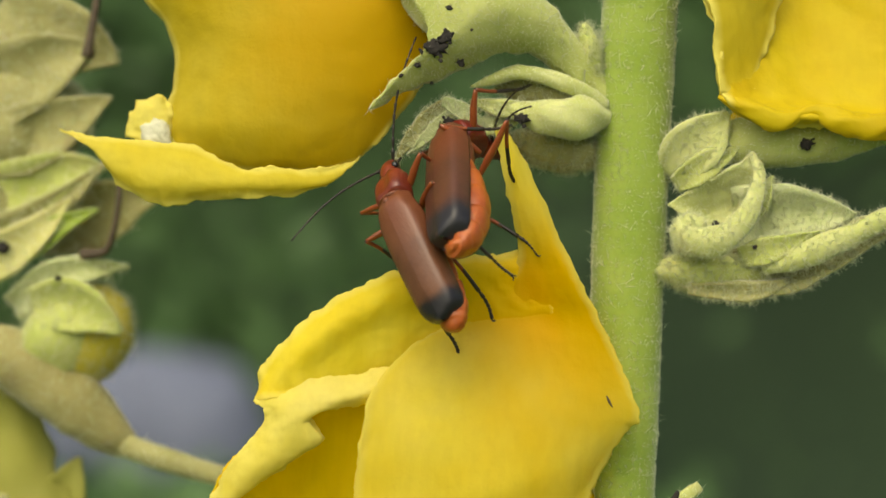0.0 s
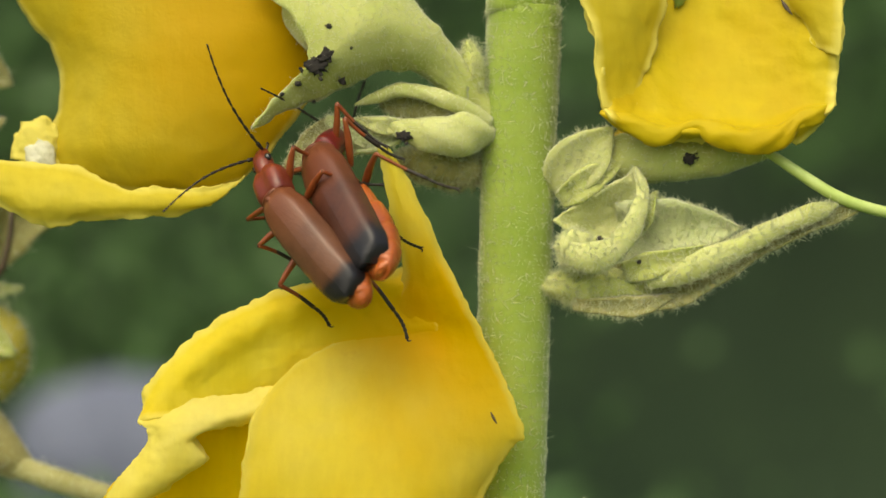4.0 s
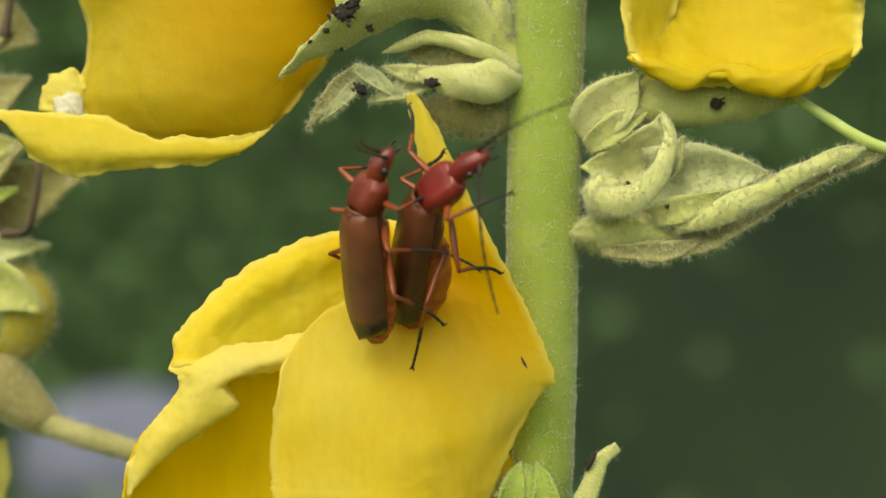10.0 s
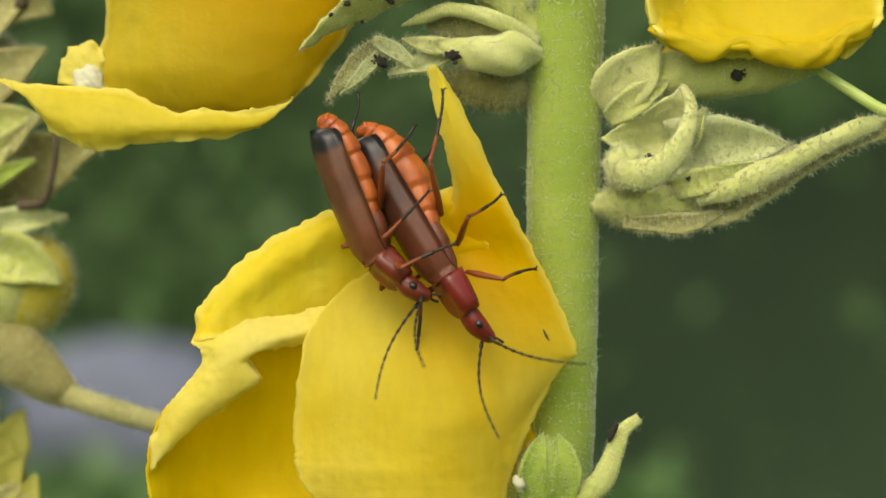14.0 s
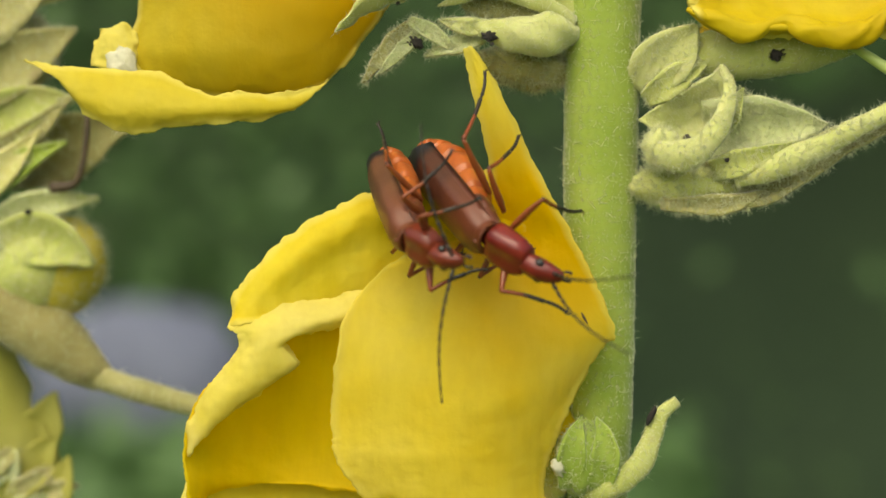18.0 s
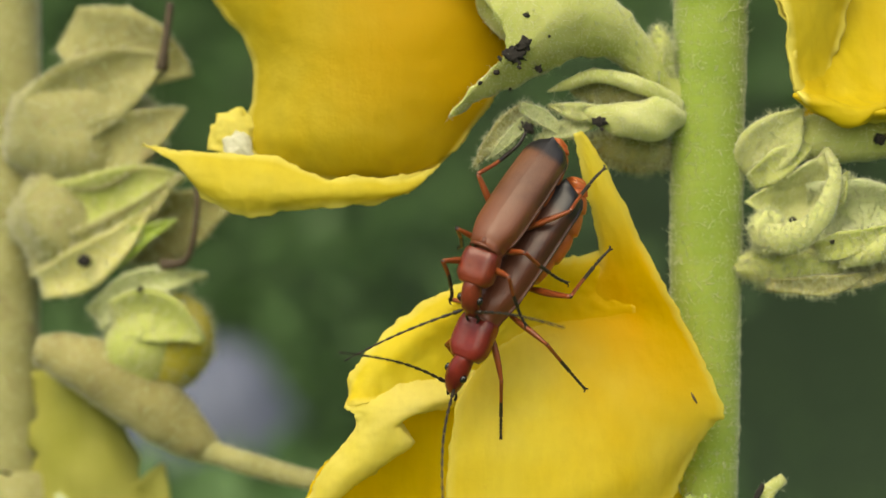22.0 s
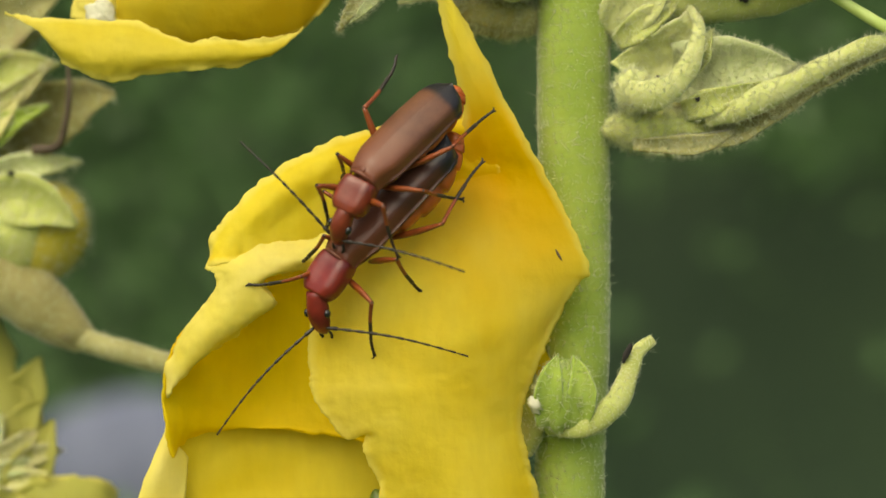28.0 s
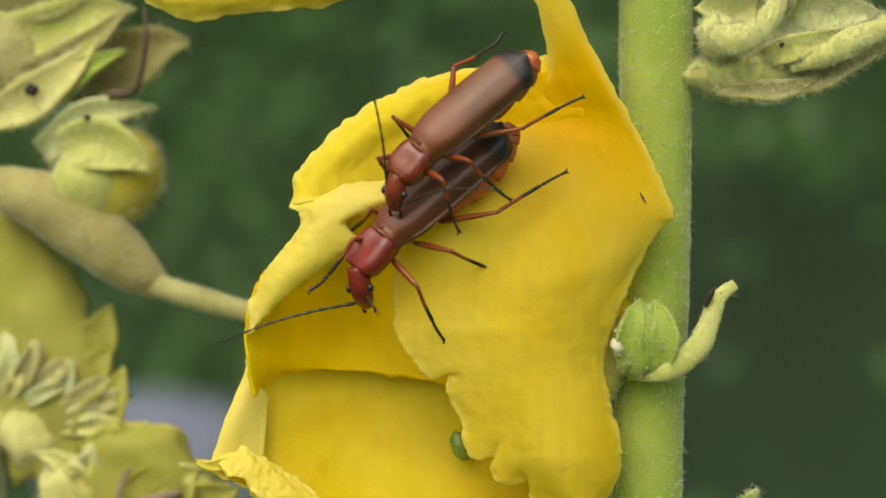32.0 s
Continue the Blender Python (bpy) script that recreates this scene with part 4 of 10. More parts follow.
open_right.row((8.92, 1.5, 4.6), (9.83, 1.7, 5.17), (11.05, 1.6, 5.83), (12.12, 0.9, 6.61))
open_right.row((9.3, 1.4, 4.08), (10.24, 2, 4.49), (11.33, 1.9, 5.13), (12.23, 1, 5.98))
open_right.row((9.66, 1.2, 3.52), (10.59, 1.6, 3.71), (11.55, 1.5, 4.34), (12.21, 0.9, 5.34))
orp = calyx("calyx", open_right.build(), CREAM, "dry open calyx with a rolled pale lip", (
    blob((9.25, 0.7, 3.68), (0.85, 0.75, 0.95), 0.22, 20, 14, 0.6, -20),
    leaf([(8.84, 0.2, 3.49), (9.95, -0.1, 3.38), (10.96, -0.1, 3.78), (11.72, 0, 4.66), (12.15, 0.2, 5.81), (12.23, 0.5, 6.58), (11.91, 0.8, 7.36)], [1.0, 1.25, 1.05, 0.85, 0.6, 0.4, 0.05], -0.5, 0.14),
    leaf([(11.47, 1.4, 4.08), (13.43, 0.7, 4.46), (15.16, 0.9, 4.73), (16.82, 1.5, 4.83)], [3.6, 3.3, 1.8, 0.06], 0.45),
    leaf([(12.01, 0.9, 4.45), (12.33, 0.5, 5.19), (12.58, 0.5, 5.82), (12.87, 0.8, 6.42)], [0.5, 0.9, 0.6, 0.06], 0.4),
    leaf([(11.55, 0.9, 2.75), (12.51, 0.4, 3.04), (14.03, 0.4, 3.49), (15.35, 0.8, 4.06)], [0.9, 1.2, 0.8, 0.06], 0.3)), 2800, 0.36, 33, None, (CREAM, CREAM, SEPAL_GREY, SEPAL, SEPAL))
part("smut_spot", blob((10.41, 0.9, 4.22), (0.16, 0.12, 0.12), 0.9, 12, 8, 0.4), SMUT, orp, "dark speck")
part("smut_spot", blob((12.11, 0.45, 3.22), (0.1, 0.1, 0.1), 0.6, 12, 8, 0.4), SMUT, orp, "dark speck")
belly = blob((10.62, 2.1, 2), (2.7, 1.3, 1.0), 0.16, 24, 16, 0.6, 3)
calyx("calyx", belly, SEPAL, "green-brown calyx base under the dry flower", (
    leaf([(10.84, 1.6, 2.25), (13.56, 0.8, 2.34), (15.6, 0.8, 3.2), (17.65, 0.9, 4.22), (19.7, 1, 5.09), (21.93, 1.3, 5.67)], [1.8, 2.3, 1.7, 1.2, 1.0, 0.3], 0.6),
    leaf([(12.54, 0.7, 2.16), (14.64, 0.25, 3.03), (16.55, 0.35, 3.95), (18.35, 0.5, 4.89), (20.04, 0.7, 5.58), (21.03, 1, 5.9)], [0.3, 1.1, 0.9, 0.75, 0.65, 0.2], -0.5),
    leaf([(9.28, 1.2, 1.33), (10.77, 0.8, 1.22), (12.29, 0.8, 1.27), (13.84, 1, 1.78)], [0.5, 0.8, 0.8, 0.1], 0.5)), 3200, 0.42, 35, None, (SEPAL_DRY, CREAM, SEPAL_DRY))
part("style", tube([(17.74, 2.2, 8.37), (18.24, 1.3, 7.97), (19.46, 1, 7.13), (20.73, 1, 6.36), (22.04, 1.2, 5.86), (23.86, 1.6, 5.48), (25.76, 1.8, 5.33)], [0.16, 0.22, 0.26, 0.27, 0.26, 0.25, 0.2], 12, 6), STYLE, mullein, "smooth pale green style")

# small bud low on the stem with its bract
low = blob((5.9, 0.6, -9.94), (1.35, 1.2, 1.8), 0.1, 24, 16, 0.6, 3, 5, 0.16, 0.55)
lowp = calyx("bud", low, STEM, "round green bud with pointed sepals", (
    leaf([(5.18, -0.2, -11.2), (5.17, -0.6, -9.82), (5.39, -0.4, -8.83), (5.69, 0.2, -8.02)], [1.0, 1.3, 0.9, 0.06], 0.35),
    leaf([(6.45, 0, -11.35), (6.67, -0.5, -9.96), (6.64, -0.3, -8.96), (6.34, 0.3, -8.07)], [1.0, 1.3, 0.9, 0.06], 0.35)), 700, 0.25, 41, None, (STEM, STEM))
bract = tube([(5.67, 0.4, -11.54), (6.95, 0, -11.23), (8.21, 0, -10.24), (8.79, 0.2, -8.99), (9.22, 0.4, -8), (9.96, 0.7, -7.45)], [0.2, 0.45, 0.55, 0.45, 0.35, 0.25], 14, 6, 0.6, 0.15)
brp = calyx("bract", bract, SEPAL, "curved hairy bract with a dark tip", (), 700, 0.42, 43)
part("smut_spot", blob((8.72, -0.05, -8.04), (0.14, 0.12, 0.5), 0.4, 10, 8, 0.3, 25), SMUT, brp, "dark brown mark")
part("lichen_scrap", blob((4.57, -0.6, -10.18), (0.25, 0.2, 0.4), 0.6, 12, 8, 0.2, -25), WHITE_FLUFF, lowp, "pale torn scrap")
calyx("bract", leaf([(9.34, 0.6, -19.35), (10, 0.4, -18.06), (10.47, 0.5, -17.2), (10.93, 0.9, -16.56)], [0.7, 0.9, 0.7, 0.1], 0.4), STEM, "narrow green bract", (), 260, 0.42, 45)
calyx("bract", blob((7.57, 0.6, -18.95), (0.9, 0.8, 1.6), 0.12, 16, 12, 0.6, 5, 0, 0, 0.6), STEM, "green bud tip", (), 260, 0.3, 46)

# flower at the upper right
right_flower = part("flower", tube([(7.97, 3.4, 7.27), (11.47, 4.4, 8.29), (13.77, 4.8, 10.47), (14.97, 4.8, 12.87)], [0.6, 0.8, 1.5, 2.4], 18, 5, 0.5, 0.05), YELLOW_DEEP, mullein,
                    "yellow mullein flower with a curled lip")
bowl = Sheet(0.13, 0.14, 0.04, 1.4, 14, 12, 0.2, 0.3)
bowl.row((8.33, 1, 18.51), (11.09, 3, 19.46), (14.63, 4, 19.95), (18.16, 3, 19.48), (21.28, 1, 18.31))
bowl.row((9.07, 0.6, 15.86), (11.28, 2.4, 16.45), (14.54, 3.4, 16.9), (18.3, 2.4, 16.48), (21.1, 0.6, 15.91))
bowl.row((9.85, 0.3, 13.77), (11.74, 1.8, 13.88), (14.71, 2.8, 13.91), (18.18, 1.8, 13.77), (20.92, 0.3, 13.56))
bowl.row((10.14, 0.2, 11.72), (11.92, 1.2, 11.47), (14.83, 1.9, 11.39), (18.07, 1.2, 11.49), (20.83, 0.2, 11.76))
bowl.row((10.28, 0, 10.3), (12.1, 0.5, 9.78), (14.8, 0.8, 9.64), (17.93, 0.5, 9.8), (20.68, 0, 10.59))
bowl.row((10.54, -0.4, 9.62), (12.24, -0.5, 9.01), (14.63, -0.4, 8.98), (17.51, -0.5, 8.83), (20.29, -0.4, 9.86))
bowl.row((11.05, 0.2, 9.43), (12.57, 0.2, 8.73), (14.74, 0.4, 8.76), (17.62, 0.2, 8.29), (20.03, 0.2, 9.42))
petal("petal", bowl, YELLOW, right_flower, "golden cupped petal with an orange rolled lip")
flap = Sheet(0.12, 0.08, 0.04, 1.5, 12, 10, 0.08, 0.2)
flap.row((8.51, 0, 17.03), (10.05, 0.2, 17.33), (11.87, 0.6, 17.42), (13.78, 1.2, 17.28))
flap.row((9.25, -0.2, 14.96), (10.54, 0, 15), (11.99, 0.6, 15.1), (13.37, 1.4, 15.37))
flap.row((9.86, -0.2, 13.44), (10.93, 0.2, 13.5), (12.01, 0.8, 13.65), (13, 1.6, 13.85))
flap.row((10.12, -0.1, 11.43), (10.81, 0.3, 11.43), (11.62, 0.8, 11.55), (12.46, 1.4, 11.76))
flap.row((10.32, -0.1, 10.03), (10.74, 0.1, 9.93), (11.2, 0.4, 9.84), (11.74, 0.7, 9.8))
petal("petal", flap, YELLOW_PALE, right_flower, "overlapping pale petal")
flap_r = Sheet(0.12, 0.1, 0.04, 1.5, 12, 10, 0.1, 0.2)
flap_r.row((17.72, 2, 17.19), (18.81, 0.9, 17.24), (20.23, 0.3, 17.14), (21.35, 0.2, 16.86))
flap_r.row((18.3, 1.7, 15.31), (19.04, 0.8, 15.17), (20.07, 0.2, 15.2), (20.97, 0, 15.29))
flap_r.row((19.36, 1.2, 13.94), (19.76, 0.6, 13.73), (20.29, 0.1, 13.52), (20.84, -0.1, 13.5))
flap_r.row((19.98, 0.7, 12.84), (20.22, 0.4, 12.6), (20.46, 0.1, 12.46), (20.8, 0, 12.34))
petal("petal", flap_r, YELLOW_PALE, right_flower, "folded petal edge")
part("petal_roll", tube([(10.28, -0.1, 9.82), (11.51, -0.3, 9.23), (13.11, -0.4, 8.8), (14.36, -0.2, 9.27), (15.44, -0.5, 8.88), (16.66, -0.6, 8.59), (18.03, -0.5, 8.77), (18.92, -0.3, 9.48),
                          (19.8, -0.2, 9.8), (20.52, 0.1, 10.22)], [0.1, 0.42, 0.42, 0.24, 0.5, 0.55, 0.5, 0.4, 0.4, 0.1], 18, 10, 0.8, 0.42), YELLOW, right_flower, "rolled orange-yellow petal lip")
# the dark hole between the petals, put in as a flat olive blob
part("stigma", blob((14.07, 2.7, 15.41), (0.3, 0.1, 0.6), 0.4, 14, 12, 0.4, 14, 0, 0, 0.9), STIGMA, right_flower, "olive blob for the dark hole between the petals")
part("petal_fleck", tube([(18.36, 1, 14.99), (18.53, 0.85, 14.66), (18.82, 0.75, 14.28)], [0.02, 0.1, 0.02], 8, 3, 0.5, 0.3), STYLE_DRY, right_flower, "brown scar on the petal")

# ---- the second mullein, further back ----
mullein_back = thing("mullein", (-30, 14, GROUND_Z), "hairy mullein stalk with buds and withered calyces, slightly out of focus", "plant")
stem_b_shape = tube([(-40, 20, GROUND_Z), (-32, 15, -300), (-27.69, 14, -33.51), (-27.87, 14, -15.2), (-27.97, 14, -3.93), (-27.95, 14, 7.84), (-27.91, 14, 22.51), (-30, 14, 120)],
                    [4.0, 3.0, 2.2, 1.8, 1.75, 1.7, 1.6, 0.4], 20, 6, 1.0, 0.05)
stem_b = part("stem", stem_b_shape, SEPAL_DRY, mullein_back, "olive-green felted stem")
part("stem_hairs", hairs([stem_b_shape], 1500, 0.5, 0.02, 51, 0.4, lambda p: -30 < p[2] < 25), HAIR, stem_b, "white woolly hairs", "stuff")


def back_calyx(name, core, mat, label, sepals=(), mats=None, seed=1, hair=1100):
    return calyx(name, core, mat, label, sepals, hair, 0.6, seed, mullein_back, mats)


YELLOW_BUD = petal_material("petal_bud_yellow", (0.62, 0.56, 0.06), (0.70, 0.61, 0.07), (0.74, 0.66, 0.12), 0.4, 0.1)
back_calyx("bud", blob((-19.41, 11.3, -1.86), (2.35, 2.2, 2.6), 0.08, 24, 16, 0.8, 28), YELLOW_BUD, "plump yellow bud about to open", (
    leaf([(-22.93, 10.6, -0.66), (-20.81, 9.6, 0.89), (-19.17, 9.6, 1.31), (-17.18, 10.6, 1.56)], [1.4, 1.7, 1.2, 0.1], 0.5),
    blob((-20.16, 11.1, -1.82), (2.1, 2.35, 2.5), 0.14, 24, 18, 0.8, 28),
    leaf([(-21.93, 9.8, -0.6), (-20.22, 8.8, -0.39), (-18.67, 8.6, -0.76), (-17.22, 9, -1.7)], [1.8, 2.6, 2.0, 0.15], 0.5)), (SEPAL_GREY, SEPAL, SEPAL), 61)
back_calyx("seed_pod", tube([(-25.73, 11, -2.27), (-24.23, 10.6, -2.55), (-21.92, 10.4, -3.7), (-19.65, 10.4, -5.22), (-17.97, 10.6, -6.66), (-17.09, 10.8, -7.36)], [0.8, 1.25, 1.6, 1.55, 1.1, 0.7], 18, 6, 0.8, 0.12),
           POD, "long brown-green spindle-shaped pod", (), None, 62)
back_calyx("stalk", tube([(-18.24, 10.8, -6.78), (-16.64, 10.5, -7.46), (-14.92, 10.2, -7.95), (-12.38, 10, -8.61), (-8.7, 9, -8.96)], [0.72, 0.6, 0.56, 0.52, 0.4], 14, 6, 0.9, 0.12),
           SEPAL_DRY, "green hairy stalk reaching behind the flower", (), None, 63, 600)
back_calyx("calyx", blob((-23.71, 13, 8.62), (4.0, 3.0, 3.2), 0.22, 22, 16), SEPAL_DRY, "large felted calyx", (
    leaf([(-25.94, 11, 8.74), (-23.76, 10, 10.06), (-21.2, 10, 11.47), (-19.06, 11, 12.43)], [3.0, 4.0, 3.0, 0.2], 0.4),
    leaf([(-25.38, 11, 7.03), (-22.64, 10, 7.51), (-20.37, 10, 8.63), (-18.22, 11, 9.86)], [2.2, 3.4, 2.4, 0.1], 0.4),
    leaf([(-24.37, 12, 14.01), (-21.92, 11, 12.73), (-19.86, 10.6, 12.38), (-17.92, 11, 11.57)], [2.4, 4.6, 3.2, 0.2], 0.4)), (SEPAL_DRY, SEPAL_DRY, SEPAL_DRY), 64)
back_calyx("calyx", blob((-24.73, 12, 3.92), (3.0, 2.4, 2.2), 0.2, 20, 14, 0.6, 60), SEPAL_DRY, "withered green calyx", (
    leaf([(-25.97, 11, 4.74), (-22.94, 10, 4.96), (-20.35, 9.8, 6.07), (-18.19, 10.6, 6.4)], [2.4, 3.2, 2.0, 0.1], 0.4),
    leaf([(-26.27, 11, 2.17), (-23.52, 10, 2.7), (-20.9, 9.6, 4.23), (-18.45, 10, 6.51)], [1.4, 2.2, 1.5, 0.1], 0.4),
    leaf([(-25.63, 10.6, 1.02), (-23.46, 9.6, 1.84), (-21.41, 9.2, 3.23), (-19.82, 9.6, 4.93)], [1.4, 2.2, 1.4, 0.1], 0.4),
    leaf([(-23.28, 10.2, 1.85), (-21.76, 9.6, 2.68), (-20.31, 9.4, 3.51), (-18.61, 9.8, 4.32)], [1.0, 1.5, 1.0, 0.1], 0.4),
    leaf([(-22.21, 12.5, 3.07), (-19.59, 12.5, 3.93), (-17.56, 12.5, 4.79), (-15.86, 13, 5.1)], [2.4, 3.4, 2.2, 0.2], 0.4)), (SEPAL, SEPAL_DRY, SEPAL_YELLOW, STEM, SEPAL_DRY), 65)
part("style", tube([(-17.64, 9.6, 6.33), (-17.54, 9.4, 4.91), (-17.78, 9.4, 3.22), (-18.23, 9.6, 2.24), (-19.39, 9.8, 2.06)], [0.08, 0.14, 0.16, 0.2, 0.3], 10, 6), STYLE_DRY, mullein_back, "dry dark brown style")
part("style", tube([(-18.86, 10, 15.01), (-19.07, 9.8, 13.33), (-19.31, 9.8, 11.67)], [0.2, 0.2, 0.3], 10, 6), STYLE_DRY, mullein_back, "dry dark brown style")
part("smut_spot", blob((-23.1, 9.2, 2.31), (0.34, 0.2, 0.3), 0.4, 10, 8), SMUT, mullein_back, "dark spot")
part("smut_spot", blob((-20.3, 8.8, 0.9), (0.2, 0.15, 0.13), 0.4, 10, 8), SMUT, mullein_back, "dark spot")

pale = Sheet(0.15, 0.4, 0.03, 2.0, 6, 6, 0.8, 0.4)
pale.row((-26.8, 13.5, -3.03), (-25.83, 13, -3.03), (-24.95, 13, -3.32), (-24.17, 13.5, -3.92))
pale.row((-26.58, 13, -6.24), (-24.83, 12.2, -5.91), (-22.8, 12.2, -6.21), (-21.42, 13, -7.13))
pale.row((-26.46, 13, -9.75), (-24.23, 12, -9.38), (-21.92, 12, -9.39), (-20.38, 13, -10.06))
pale.row((-26.19, 13, -13.26), (-23.71, 12.2, -12.88), (-21.39, 12.2, -12.89), (-19.47, 13, -13.58))
pale.row((-24.84, 13.5, -17.44), (-22.7, 13, -17.08), (-20.66, 13, -17.09), (-18.91, 13.5, -17.46))
far_flower = part("flower", pale.build(), YELLOW_FAR, mullein_back, "pale greenish-yellow flower, out of focus")
pale2 = Sheet(0.15, 0.5, 0.04, 1.6, 6, 6, 0.8, 0.5)
pale2.row((-20.44, 12, -13.28), (-18.65, 11.4, -13.82), (-16.97, 11.4, -14.11), (-15.93, 12, -15.56))
pale2.row((-20.94, 11.6, -15.51), (-18.6, 11, -15.76), (-16.36, 11, -16.05), (-14.78, 11.8, -16.96))
pale2.row((-20.69, 11.8, -18.33), (-18.35, 11.2, -18.42), (-15.83, 11.2, -18.58), (-13.39, 12, -18.39))
pale2.row((-20.2, 12.2, -21.19), (-17.85, 11.6, -21.26), (-15.33, 11.6, -21.42), (-12.88, 12.4, -21.25))
petal("petal", pale2, YELLOW_FAR, far_flower, "pale yellow-green petal")

part("dry_stick", tube([(-21.63, 11, -20.11), (-19.31, 11, -18.45), (-17.5, 10.8, -17.88), (-16.04, 10.8, -17.49)], [0.22, 0.26, 0.3, 0.2], 10, 5, 1, 0.3), STICK, mullein_back, "thin dry brown stick")
part("dry_stick", tube([(-19.3, 10.6, -19.66), (-19.14, 10.4, -18.24), (-18.91, 10.4, -17.12), (-18.6, 10.6, -16.2)], [0.14, 0.15, 0.16, 0.08], 10, 5, 1, 0.3), STICK, mullein_back, "thin dry brown stick")

for tip, mid, root, wide in (((-19.01, 12, -11.29), (-19.62, 11.4, -12.94), (-21.03, 12, -14.94), 2.2), ((-18.2, 12, -15.11), (-19.18, 11.2, -15.18), (-21.04, 12, -16.07), 2.2),
                             ((-16.55, 11.4, -15.08), (-17.16, 10.8, -16.57), (-18.68, 11.4, -18.29), 2.0), ((-15.23, 11.4, -15.79), (-16.07, 10.9, -17.14), (-17.56, 11.4, -18.86), 2.0),
                             ((-13.22, 11.6, -17.38), (-14.69, 11, -17.87), (-17, 11.4, -19.15), 2.4), ((-19.59, 12.4, -10.16), (-20.43, 12, -11.27), (-21.37, 12.4, -12.98), 2.0),
                             ((-19.81, 12.6, -8.17), (-20.31, 12.2, -9.58), (-21.4, 12.6, -11.29), 2.4)):
    part("petal", leaf([root, (np.array(root) + np.array(mid)) / 2, mid, tip], [wide * 0.8, wide, wide * 0.8, 0.1], 0.4), YELLOW_FAR, far_flower, "pale yellow-green pointed lobe")

# withered cluster low on the back stalk
for n, (core, tips, seed) in enumerate((
        ((-26.39, 14, -14.26), ((-27.49, 13.5, -9.78), (-25.34, 12.5, -9.42), (-23.67, 12.1, -9.68), (-21.71, 12.5, -10.74), (-21.23, 13.1, -12.7)), 71),
        ((-23.84, 13.5, -14.48), ((-24.41, 13.5, -8.76), (-22.13, 12.3, -10.69), (-19.89, 12.1, -11.82), (-18.68, 12.5, -12.89), (-18.26, 12.5, -15.3)), 72),
        ((-21.75, 13, -17.59), ((-23.57, 12.1, -15.53), (-20.92, 11.5, -15.22), (-18.28, 11.7, -15.81), (-15.99, 12.5, -15.6), (-13.93, 13.1, -17.3)), 73),
        ((-26.93, 14.5, -11.06), ((-26.93, 14.5, -7.59), (-24.41, 13.5, -8.18), (-22.9, 13.1, -9.9), (-23.15, 12.9, -12.74)), 74))):
    leaves = []
    for tip in tips:
        c, e = np.array(core), np.array(tip)
        side_way = np.array((0.2, -0.25, 0.1)) * np.linalg.norm(e - c)
        leaves.append(leaf([c, c + (e - c) * 0.35 + side_way, c + (e - c) * 0.7 + side_way * 0.9, e], [0.6, 1.1, 0.8, 0.14], 0.45))
        off = np.array([rng.uniform(-1.2, 1.2), rng.uniform(-0.3, 0.8), rng.uniform(-1.4, 0.6)])
        e = e + off
        leaves.append(leaf([c, c + (e - c) * 0.4 + side_way, c + (e - c) * 0.75 + side_way * 0.6, e], [0.5, 0.8, 0.6, 0.12], 0.6))
    back_calyx("calyx", blob(core, (1.7, 1.5, 1.9), 0.25, 18, 12), SEPAL_YELLOW, "withered calyx with brown-tipped sepals", tuple(leaves),
               tuple((SEPAL_YELLOW, SEPAL_DRY, SEPAL_GREY, SEPAL_YELLOW, SEPAL_DRY)[q % 5] for q in range(len(leaves))), seed, 300)

# ---- the beetles ----
ELYTRA_F = chitin_material("wing_case_female", (0.045, 0.016, 0.010), (0.10, 0.034, 0.018), 0.42, 0.10, 0.22, (-2.3, -1.5), 0.0, (0.145, 0.042, 0.018))
ELYTRA_M = chitin_material("wing_case_male", (0.085, 0.032, 0.015), (0.155, 0.066, 0.033), 0.42, 0.10, 0.22, (-1.95, -1.45), 0.0, (0.155, 0.048, 0.019))
RED = chitin_material("shield_red", (0.105, 0.008, 0.006), (0.20, 0.019, 0.011), 0.34, 0.12, 0.32)
RED_BROWN = chitin_material("shield_red_brown", (0.10, 0.013, 0.006), (0.19, 0.032, 0.012), 0.34, 0.12, 0.32)
ORANGE = chitin_material("abdomen_orange", (0.30, 0.062, 0.012), (0.50, 0.14, 0.028), 0.36, 0.16, 0.2, None, 0.15)
AMBER = chitin_material("leg_amber", (0.16, 0.034, 0.009), (0.27, 0.068, 0.016), 0.35, 0.1, 0.25, None, 0.1)
BLACK = chitin_material("horn_black", (0.012, 0.010, 0.009), (0.03, 0.022, 0.016), 0.4, 0.08, 0.2)
EYE = chitin_material("eye_black", (0.006, 0.006, 0.007), (0.014, 0.012, 0.012), 0.12, 0.03, 0.6)
UNDER = chitin_material("breast_dark", (0.10, 0.028, 0.012), (0.18, 0.05, 0.02), 0.4, 0.12, 0.2)


